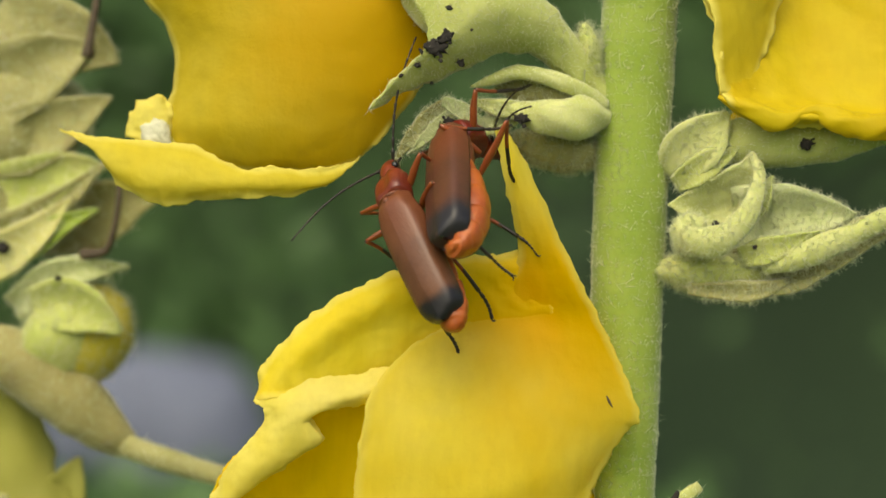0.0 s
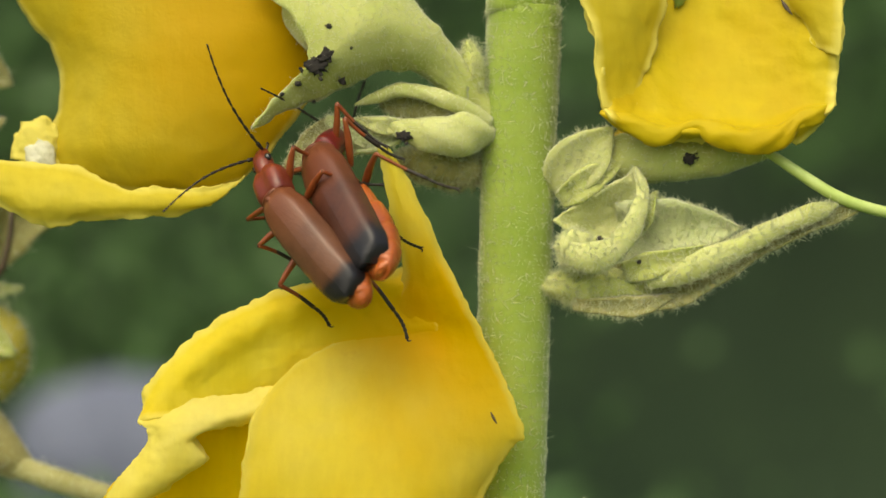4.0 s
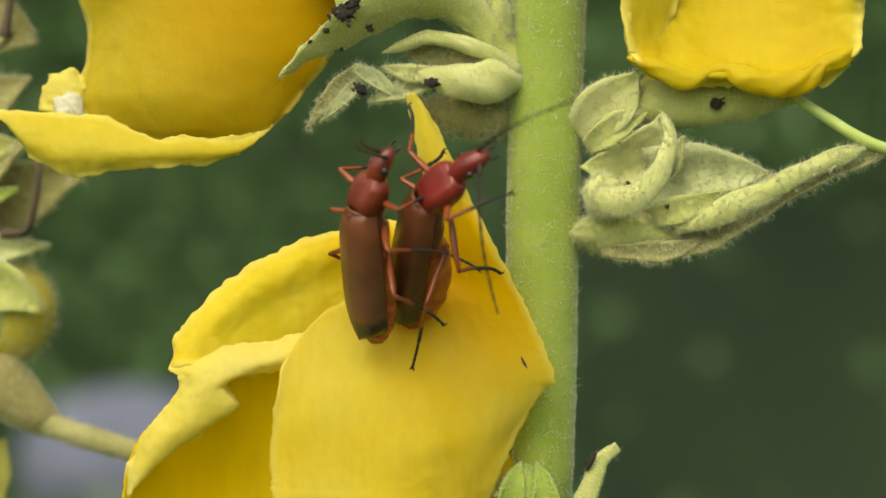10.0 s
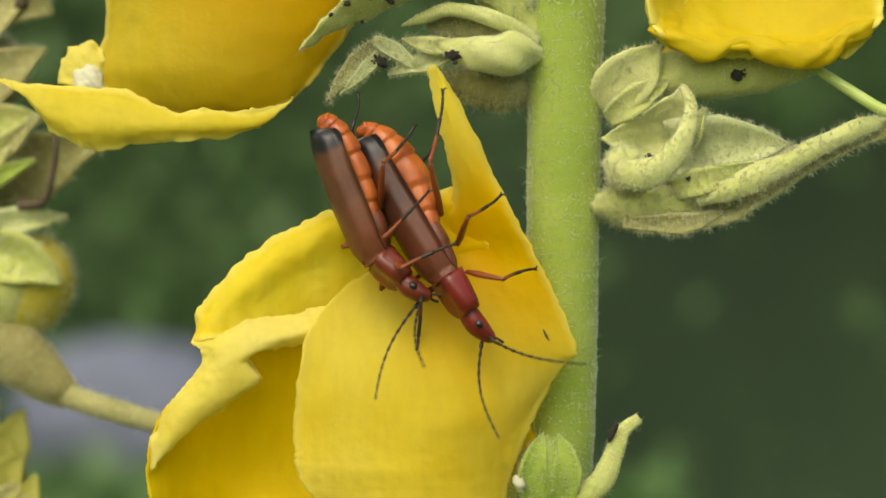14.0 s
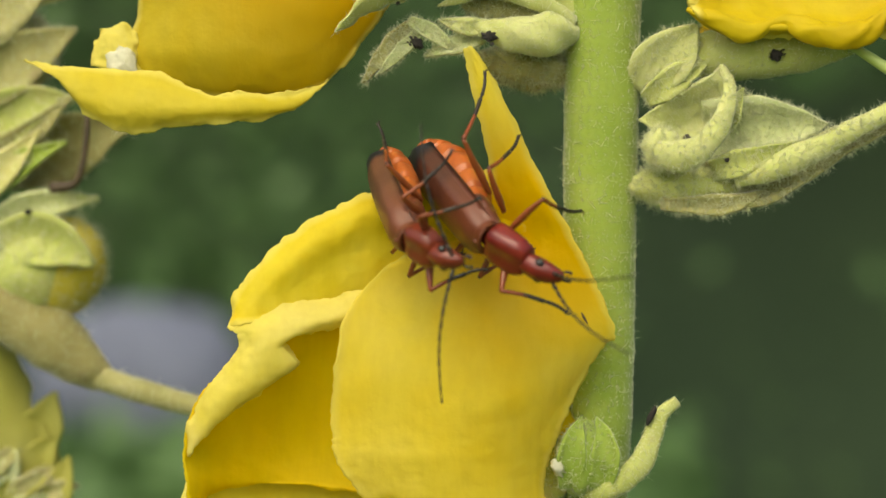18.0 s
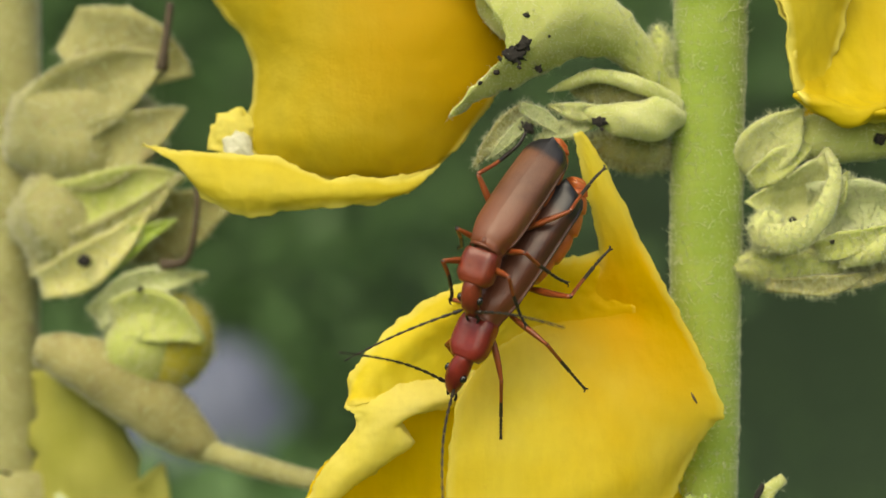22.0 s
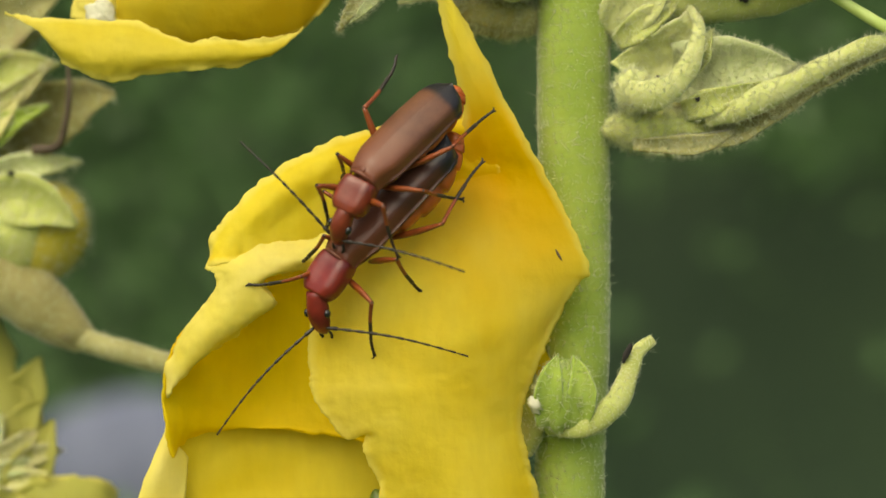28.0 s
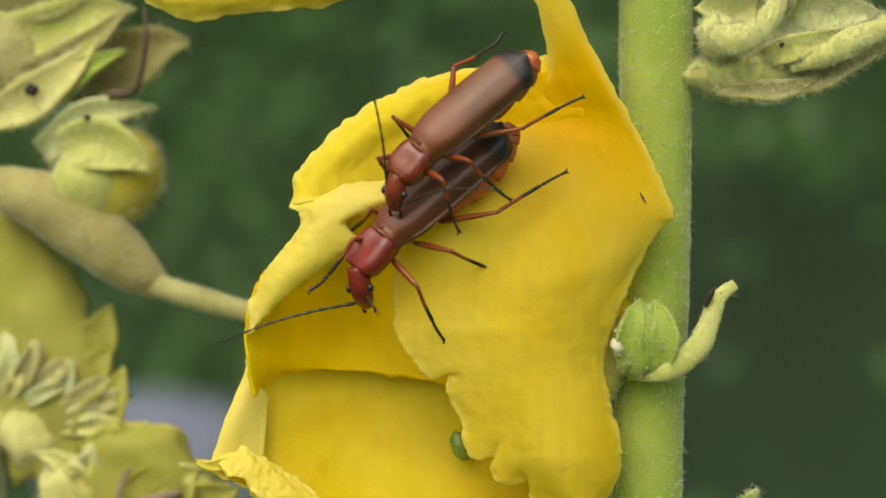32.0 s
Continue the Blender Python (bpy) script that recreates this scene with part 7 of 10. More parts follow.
    walk(female_parts['leg_mid_right'], [
        (0, pose(0.0006, 0.0026, -0.00125, 92.1, 7.8, 103.3)),
        (1, pose(0.0006, 0.0026, -0.00125, 35.6, -8.1, -89.3)),
        (2, pose(0.0006, 0.0026, -0.00125, 110.2, 25.8, 91.4)),
        (3, pose(0.0006, 0.0026, -0.00125, 104.2, 24.6, 87.2)),
        (3.5, pose(0.0006, 0.0026, -0.00125, 123.2, 30.1, 84.4)),
        (5.5, pose(0.0006, 0.0026, -0.00125, -47.7, 1.1, -84.6)),
        (6, pose(0.0006, 0.0026, -0.00125, -52.8, -13.3, -98.8)),
        (7, pose(0.0006, 0.0026, -0.00125, -48.1, 1.8, -84.5)),
        (8, pose(0.0006, 0.0026, -0.00125, -35.4, 6.5, -76.6)),
        (9, pose(0.0006, 0.0026, -0.00125, -44.7, -4.9, -88.5)),
        (10, pose(0.0006, 0.0026, -0.00125, 1.7, -32.6, -128.4)),
        (10.3, pose(0.0006, 0.0026, -0.00125, 17.2, -35.5, -130.9)),
        (10.6, pose(0.0006, 0.0026, -0.00125, 30.2, -38.6, -133.5)),
        (10.8, pose(0.0006, 0.0026, -0.00125, 27.6, -9.4, -76.8)),
        (11, pose(0.0006, 0.0026, -0.00125, 50, -9.9, -76.8)),
        (11.2, pose(0.0006, 0.0026, -0.00125, 38.7, -2.2, -66)),
        (11.5, pose(0.0006, 0.0026, -0.00125, 69.7, 2.5, -61.4)),
        (12, pose(0.0006, 0.0026, -0.00125, 52.3, -14.6, -81.8)),
        (13, pose(0.0006, 0.0026, -0.00125, 43.9, 2.7, -58.9)),
        (14, pose(0.0006, 0.0026, -0.00125, 56.5, -7.2, -92.3)),
        (15, pose(0.0006, 0.0026, -0.00125, 56.8, -3.7, -97.1)),
        (15.5, pose(0.0006, 0.0026, -0.00125, 56.7, -3.6, -97.3)),
        (17.5, pose(0.0006, 0.0026, -0.00125, 49.3, -16.8, -78.3)),
        (18, pose(0.0006, 0.0026, -0.00125, 48.7, -25.4, -92.1)),
        (19, pose(0.0006, 0.0026, -0.00125, -26.7, 23.1, -56.9)),
        (19.5, pose(0.0006, 0.0026, -0.00125, 62.2, -7.4, -92.2)),
        (20, pose(0.0006, 0.0026, -0.00125, 62, -5.3, -84.6)),
        (21, pose(0.0006, 0.0026, -0.00125, 26.7, 0.4, -99.7)),
        (22, pose(0.0006, 0.0026, -0.00125, -2, -31.7, -71.7)),
        (23, pose(0.0006, 0.0026, -0.00125, 64.4, 5.8, -102.1)),
        (24, pose(0.0006, 0.0026, -0.00125, 72.1, -1.5, -89)),
        (25, pose(0.0006, 0.0026, -0.00125, 40.9, -19.2, -98.4)),
        (25.5, pose(0.0006, 0.0026, -0.00125, 32.5, -10.6, -104.9)),
        (27.5, pose(0.0006, 0.0026, -0.00125, 63.3, 7.3, -90.7)),
        (28, pose(0.0006, 0.0026, -0.00125, 74, -12.9, -46.5)),
        (29, pose(0.0006, 0.0026, -0.00125, 69.9, -14.7, -48.9)),
        (30, pose(0.0006, 0.0026, -0.00125, 67, -10.1, -62.7)),
        (31, pose(0.0006, 0.0026, -0.00125, 71.2, -13.4, -49.8)),
        (32, pose(0.0006, 0.0026, -0.00125, 74.4, -9.8, -52.8))])
    walk(female_parts['tibia_mid_right'], [
        (0, pose(0, 0.0021, 0, 24.4, 0.4, -163.1)),
        (1, pose(-0, 0.0021, 0, -97.5, -4.6, -5)),
        (2, pose(0, 0.0021, 0, 26.1, 0.5, -169)),
        (3, pose(-0, 0.0021, 0, 28.1, 0.6, -170.3)),
        (3.5, pose(0, 0.0021, 0, 34.7, 0.8, -171.7)),
        (5.5, pose(0, 0.0021, -0, -95, 2, -2.3)),
        (6, pose(0, 0.0021, -0, -94.9, 0.7, -0.5)),
        (7, pose(-0, 0.0021, 0, -101.6, 1.9, -1.7)),
        (8, pose(0, 0.0021, 0, -106.2, 2.6, -4)),
        (9, pose(-0, 0.0021, 0, -84.4, 1.7, -3.4)),
        (10, pose(0, 0.0021, 0, -92.6, -4.2, 1.9)),
        (10.3, pose(-0, 0.0021, 0, -94.3, -3.5, 2)),
        (10.6, pose(0, 0.0021, 0, -90, -2.9, 1.8)),
        (10.8, pose(-0, 0.0021, 0, -113.4, -4.8, -17.3)),
        (11, pose(0, 0.0021, -0, -112.6, -4.1, -16.2)),
        (11.2, pose(0, 0.0021, 0, -128.4, -5.6, -19.5)),
        (11.5, pose(0, 0.0021, 0, -124.8, -5, -20.8)),
        (12, pose(-0, 0.0021, 0, -118.8, -5.5, -14)),
        (13, pose(0, 0.0021, 0, -113.8, -5.2, -22)),
        (14, pose(0, 0.0021, 0, -123.7, -1.1, -2.1)),
        (15, pose(-0, 0.0021, 0, -123.6, 1.5, 3.1)),
        (15.5, pose(-0, 0.0021, -0, -123.5, 1.6, 3.3)),
        (17.5, pose(-0, 0.0021, 0, -113.5, -5.3, -18.3)),
        (18, pose(0, 0.0021, 0, -139.5, -4.8, -12.1)),
        (19, pose(0, 0.0021, 0, -123, -1.2, -17.6)),
        (19.5, pose(-0, 0.0021, 0, -119.6, -1, -2.5)),
        (20, pose(0, 0.0021, 0, -102.3, -0.8, -8.8)),
        (21, pose(0, 0.0021, 0, -109.9, 2.1, 9.7)),
        (22, pose(-0, 0.0021, 0, -93.7, 2.5, -21.4)),
        (23, pose(0, 0.0021, 0, -88.9, -3.3, 16.8)),
        (24, pose(0, 0.0021, 0, -102.9, 0.1, 1.5)),
        (25, pose(0, 0.0021, -0, -84.9, 1.8, -4.9)),
        (25.5, pose(0, 0.0021, 0, -94.8, -0.1, 6.9)),
        (27.5, pose(0, 0.0021, 0, -135.1, 4, 4.9)),
        (28, pose(0, 0.0021, 0, -119.5, -16, -35.5)),
        (29, pose(0, 0.0021, 0, -116.7, -14.7, -37.2)),
        (30, pose(-0, 0.0021, -0, -124, -11.4, -21.7)),
        (31, pose(0, 0.0021, 0, -125.7, -19, -31.5)),
        (32, pose(0, 0.0021, -0, -122.5, -15.7, -31))])
    walk(female_parts['leg_mid_left'], [
        (0, pose(-0.0006, 0.0026, -0.00125, -52.1, 21.1, 112.4)),
        (1, pose(-0.0006, 0.0026, -0.00125, -21, 14.3, 101.9)),
        (2, pose(-0.0006, 0.0026, -0.00125, -57, 15.9, 108.4)),
        (3, pose(-0.0006, 0.0026, -0.00125, 36.6, 11.3, 94.8)),
        (3.5, pose(-0.0006, 0.0026, -0.00125, 36.7, 12, 95.1)),
        (5.5, pose(-0.0006, 0.0026, -0.00125, 12.3, 11.7, 109.3)),
        (6, pose(-0.0006, 0.0026, -0.00125, 7, 18.3, 112.5)),
        (7, pose(-0.0006, 0.0026, -0.00125, 11.8, 15, 111)),
        (8, pose(-0.0006, 0.0026, -0.00125, 36.9, 6.8, 98.7)),
        (9, pose(-0.0006, 0.0026, -0.00125, 35.3, 29.3, 122.3)),
        (10, pose(-0.0006, 0.0026, -0.00125, 36.2, 2.3, 90.6)),
        (10.3, pose(-0.0006, 0.0026, -0.00125, 33.6, -22.7, 72)),
        (10.6, pose(-0.0006, 0.0026, -0.00125, 12.8, -2, 89.9)),
        (10.8, pose(-0.0006, 0.0026, -0.00125, 46.1, 14.3, 82.2)),
        (11, pose(-0.0006, 0.0026, -0.00125, 44.2, 13.3, 83.8)),
        (11.2, pose(-0.0006, 0.0026, -0.00125, 36.7, 12.3, 85.3)),
        (11.5, pose(-0.0006, 0.0026, -0.00125, 31.5, 50.4, 139.8)),
        (12, pose(-0.0006, 0.0026, -0.00125, 27.8, 50.3, 134.9)),
        (13, pose(-0.0006, 0.0026, -0.00125, -6.3, 27.9, 105.8)),
        (14, pose(-0.0006, 0.0026, -0.00125, -2.5, 19.1, 102.2)),
        (15, pose(-0.0006, 0.0026, -0.00125, 12.9, 29.9, 113.6)),
        (15.5, pose(-0.0006, 0.0026, -0.00125, 2.1, 26, 110)),
        (17.5, pose(-0.0006, 0.0026, -0.00125, 19.4, 39, 109.5)),
        (18, pose(-0.0006, 0.0026, -0.00125, 17.9, 39.1, 111.2)),
        (19, pose(-0.0006, 0.0026, -0.00125, -1.6, 19.5, 103.3)),
        (19.5, pose(-0.0006, 0.0026, -0.00125, 20.3, 15.6, 99.5)),
        (20, pose(-0.0006, 0.0026, -0.00125, -6.9, 23.7, 105.2)),
        (21, pose(-0.0006, 0.0026, -0.00125, -1.6, -19.9, 84.9)),
        (22, pose(-0.0006, 0.0026, -0.00125, -9.9, -8.9, 83.7)),
        (23, pose(-0.0006, 0.0026, -0.00125, 11.5, -49.3, 128.7)),
        (24, pose(-0.0006, 0.0026, -0.00125, 153, 19.3, -77.6)),
        (25, pose(-0.0006, 0.0026, -0.00125, 19, -11.6, 80.6)),
        (25.5, pose(-0.0006, 0.0026, -0.00125, 2.6, -4.3, 90.2)),
        (27.5, pose(-0.0006, 0.0026, -0.00125, -37.4, -9.9, 99.9)),
        (28, pose(-0.0006, 0.0026, -0.00125, 32.1, 11.3, 111.4)),
        (29, pose(-0.0006, 0.0026, -0.00125, 30.7, 19.4, 107.7)),
        (30, pose(-0.0006, 0.0026, -0.00125, 20.5, 20.1, 109.2)),
        (31, pose(-0.0006, 0.0026, -0.00125, 20.1, 23.8, 113.8)),
        (32, pose(-0.0006, 0.0026, -0.00125, 14.4, 18.5, 111.6))])
    walk(female_parts['tibia_mid_left'], [
        (0, pose(-0, 0.0021, 0, -43.1, 5.3, 6)),
        (1, pose(0, 0.0021, 0, -63.4, 2.8, 2.2)),
        (2, pose(-0, 0.0021, 0, -11, 4.5, 26)),
        (3, pose(0, 0.0021, 0, -98, -2.9, 2.6)),
        (3.5, pose(-0, 0.0021, -0, -98.1, -3.5, 2.7)),
        (5.5, pose(0, 0.0021, 0, -125.7, -2.4, -5.1)),
        (6, pose(0, 0.0021, 0, -115.4, -2.6, -4.8)),
        (7, pose(0, 0.0021, 0, -122.1, -2.6, -5)),
        (8, pose(0, 0.0021, 0, -97.7, -5.3, -2.7)),
        (9, pose(-0, 0.0021, 0, -121.7, -1.5, -2.9)),
        (10, pose(-0, 0.0021, -0, -97.8, 5.6, 0.9)),
        (10.3, pose(0, 0.0021, 0, -36.2, 2.2, 0.1)),
        (10.6, pose(-0, 0.0021, 0, -36.7, 6.3, 2)),
        (10.8, pose(0, 0.0021, 0, -99.2, 0.3, 15.3)),
        (11, pose(0, 0.0021, -0, -95.3, -0.6, 13.4)),
        (11.2, pose(-0, 0.0021, 0, -86, -2.4, 11.5)),
        (11.5, pose(-0, 0.0021, 0, -139.7, 2.7, 7.8)),
        (12, pose(0, 0.0021, -0, -99.8, 2.5, 8.4)),
        (13, pose(-0, 0.0021, -0, -109.1, 3.6, 12.3)),
        (14, pose(-0, 0.0021, -0, -120.3, 1.1, 5.4)),
        (15, pose(0, 0.0021, -0, -125.1, 0.4, 2.7)),
        (15.5, pose(0, 0.0021, -0, -113.5, 0.3, 2.3)),
        (17.5, pose(0, 0.0021, 0, -113.8, 3.7, 12.8)),
        (18, pose(-0, 0.0021, 0, -103.9, 3.3, 11.8)),
        (19, pose(0, 0.0021, 0, -100.4, 0.5, 3.1)),
        (19.5, pose(0, 0.0021, 0, -92.9, 0.3, 2.4)),
        (20, pose(0, 0.0021, -0, -57.8, 1.2, 4.1)),
        (21, pose(0, 0.0021, -0, -85.7, 3.7, -9.9)),
        (22, pose(0, 0.0021, 0, -65.6, 8.6, -6.7)),
        (23, pose(0, 0.0021, -0, -132.9, -4.1, -30.7)),
        (24, pose(0, 0.0021, 0, 49.3, -2.5, -171.8)),
        (25, pose(0, 0.0021, 0, -117.4, 1.7, -2.4)),
        (25.5, pose(0, 0.0021, -0, -85, 6.6, -8.6)),
        (27.5, pose(0, 0.0021, 0, -11.7, 2, -0.9)),
        (28, pose(0, 0.0021, -0, -124.2, 2, 21.2)),
        (29, pose(0, 0.0021, 0, -118.4, 2.1, 22.6)),
        (30, pose(0, 0.0021, 0, -98.2, -1.2, 13.2)),
        (31, pose(0, 0.0021, 0, -94.1, -1.5, 17.8)),
        (32, pose(0, 0.0021, -0, -85, 0.7, 16.3))])
    walk(female_parts['leg_hind_right'], [
        (0, pose(0.0006, 0.0011, -0.0013, 170.5, -13.3, 109.4)),
        (1, pose(0.0006, 0.0011, -0.0013, -25.2, 16.1, -88.3)),
        (2, pose(0.0006, 0.0011, -0.0013, 178, 5.2, 97.8)),
        (3, pose(0.0006, 0.0011, -0.0013, 30.7, -27.6, -123.7)),
        (3.5, pose(0.0006, 0.0011, -0.0013, 30.9, -28.1, -124)),
        (5.5, pose(0.0006, 0.0011, -0.0013, 33.6, -26.4, -129.4)),
        (6, pose(0.0006, 0.0011, -0.0013, 33.8, -26.1, -129.8)),
        (7, pose(0.0006, 0.0011, -0.0013, -47.1, 16.2, -94)),
        (8, pose(0.0006, 0.0011, -0.0013, 33, -26.8, -128.3)),
        (9, pose(0.0006, 0.0011, -0.0013, -34.7, -43.6, -151.9)),
        (10, pose(0.0006, 0.0011, -0.0013, 61.2, -52.6, 179.9)),
        (10.3, pose(0.0006, 0.0011, -0.0013, 87.8, -54.8, 165.7)),
        (10.6, pose(0.0006, 0.0011, -0.0013, 126.3, 25.5, 39.9)),
        (10.8, pose(0.0006, 0.0011, -0.0013, 89.4, -18.1, -111.6)),
        (11, pose(0.0006, 0.0011, -0.0013, 51.5, -27.2, -127.2)),
        (11.2, pose(0.0006, 0.0011, -0.0013, 173.2, 14.9, 75.8)),
        (11.5, pose(0.0006, 0.0011, -0.0013, 116.1, 31.4, 7.9)),
        (12, pose(0.0006, 0.0011, -0.0013, -179.8, 12, 74.2)),
        (13, pose(0.0006, 0.0011, -0.0013, 106.3, 29.1, 16.8)),
        (14, pose(0.0006, 0.0011, -0.0013, 35.9, -34.7, -175)),
        (15, pose(0.0006, 0.0011, -0.0013, 47.2, -17.7, -141.7)),
        (15.5, pose(0.0006, 0.0011, -0.0013, 47.2, -17.6, -141.8)),
        (17.5, pose(0.0006, 0.0011, -0.0013, 47.3, -28.5, -124.9)),
        (18, pose(0.0006, 0.0011, -0.0013, 48.1, -27.7, -126.4)),
        (19, pose(0.0006, 0.0011, -0.0013, -8.5, -53.8, 167.8)),
        (19.5, pose(0.0006, 0.0011, -0.0013, 52.1, -41.2, 150.1)),
        (20, pose(0.0006, 0.0011, -0.0013, 49, -16.4, -122.1)),
        (21, pose(0.0006, 0.0011, -0.0013, 22.4, -26.7, -130.9)),
        (22, pose(0.0006, 0.0011, -0.0013, 23.2, -47.1, -124.3)),
        (23, pose(0.0006, 0.0011, -0.0013, 54.3, -3.9, -139.8)),
        (24, pose(0.0006, 0.0011, -0.0013, 56.4, -7.7, -127.3)),
        (25, pose(0.0006, 0.0011, -0.0013, 20.8, -36.8, 172.3)),
        (25.5, pose(0.0006, 0.0011, -0.0013, 13.3, -45, 167.8)),
        (27.5, pose(0.0006, 0.0011, -0.0013, 39, -3.5, -137.4)),
        (28, pose(0.0006, 0.0011, -0.0013, 41.3, -16.3, -89)),
        (29, pose(0.0006, 0.0011, -0.0013, 40.5, -18.1, -89.9)),
        (30, pose(0.0006, 0.0011, -0.0013, 41.9, -16.8, -108.5)),
        (31, pose(0.0006, 0.0011, -0.0013, 38.3, -15.7, -99)),
        (32, pose(0.0006, 0.0011, -0.0013, 40.3, -14.5, -96.8))])
    walk(female_parts['tibia_hind_right'], [
        (0, pose(-0, 0.0027, -0, 33.2, -3, -172.6)),
        (1, pose(0, 0.0027, 0, -123.4, 2.8, -1.5)),
        (2, pose(0, 0.0027, 0, 30, -2.8, -171.4)),
        (3, pose(0, 0.0027, 0, -88.7, -4, -3.9)),
        (3.5, pose(0, 0.0027, -0, -88.6, -3.3, -3.9)),
        (5.5, pose(0, 0.0027, 0, -88.9, 1.3, 1.4)),
        (6, pose(0, 0.0027, 0, -88.9, 1.6, 1.9)),
        (7, pose(0, 0.0027, -0, -94.4, 0.3, -0.2)),
        (8, pose(0, 0.0027, -0, -88.9, 0.3, 0.3)),
        (9, pose(0, 0.0027, 0, -76.3, -0.5, 0.6)),
        (10, pose(0, 0.0027, -0, -63.5, -0.4, 0.5)),
        (10.3, pose(0, 0.0027, 0, -90.2, 0.4, -0.5)),
        (10.6, pose(0, 0.0027, -0, 38.3, 2.5, 175.3)),
        (10.8, pose(0, 0.0027, -0, -106.7, -0.8, -9)),
        (11, pose(-0, 0.0027, 0, -108.8, -0.3, -0.8)),
        (11.2, pose(-0, 0.0027, 0, 24, 1.8, -173.2)),
        (11.5, pose(0, 0.0027, 0, 32.5, -3.1, 164.6)),
        (12, pose(-0, 0.0027, 0, 35.3, 1.1, -173.7)),
        (13, pose(-0, 0.0027, 0, 20.6, -3.9, 166.8)),
        (14, pose(0, 0.0027, 0, -122.2, 0.9, 18.1)),
        (15, pose(0, 0.0027, -0, -103, 3.9, 15.2)),
        (15.5, pose(0, 0.0027, 0, -102.9, 3.9, 15.3)),
        (17.5, pose(-0, 0.0027, 0, -110.4, -1.2, -3)),
        (18, pose(-0, 0.0027, -0, -110.6, -0.6, -1.6)),
        (19, pose(0, 0.0027, 0, -34.1, -1.6, 18.9)),
        (19.5, pose(0, 0.0027, -0, -124.4, 0.4, 19)),
        (20, pose(0, 0.0027, 0, -95.2, -0.5, -4.5)),
        (21, pose(-0, 0.0027, 0, -91.5, 0.9, 8.2)),
        (22, pose(-0, 0.0027, 0, -93, -0.2, -7.8)),
        (23, pose(0, 0.0027, -0, -70.1, -1.1, 6.3)),
        (24, pose(0, 0.0027, 0, -87, 0.3, 0.8)),
        (25, pose(0, 0.0027, -0, -26, -0.8, -8.4)),
        (25.5, pose(0, 0.0027, 0, -14.2, 2.3, -5.7)),
        (27.5, pose(0, 0.0027, -0, -103.6, 5.8, 21.1)),
        (28, pose(0, 0.0027, -0, -113.9, -8.4, -17.5)),
        (29, pose(0, 0.0027, -0, -113.4, -9.5, -20)),
        (30, pose(0, 0.0027, 0, -110.8, -2.3, -5.6)),
        (31, pose(0, 0.0027, 0, -115.3, -5.2, -10.4)),
        (32, pose(0, 0.0027, 0, -114.7, -6.5, -13.2))])
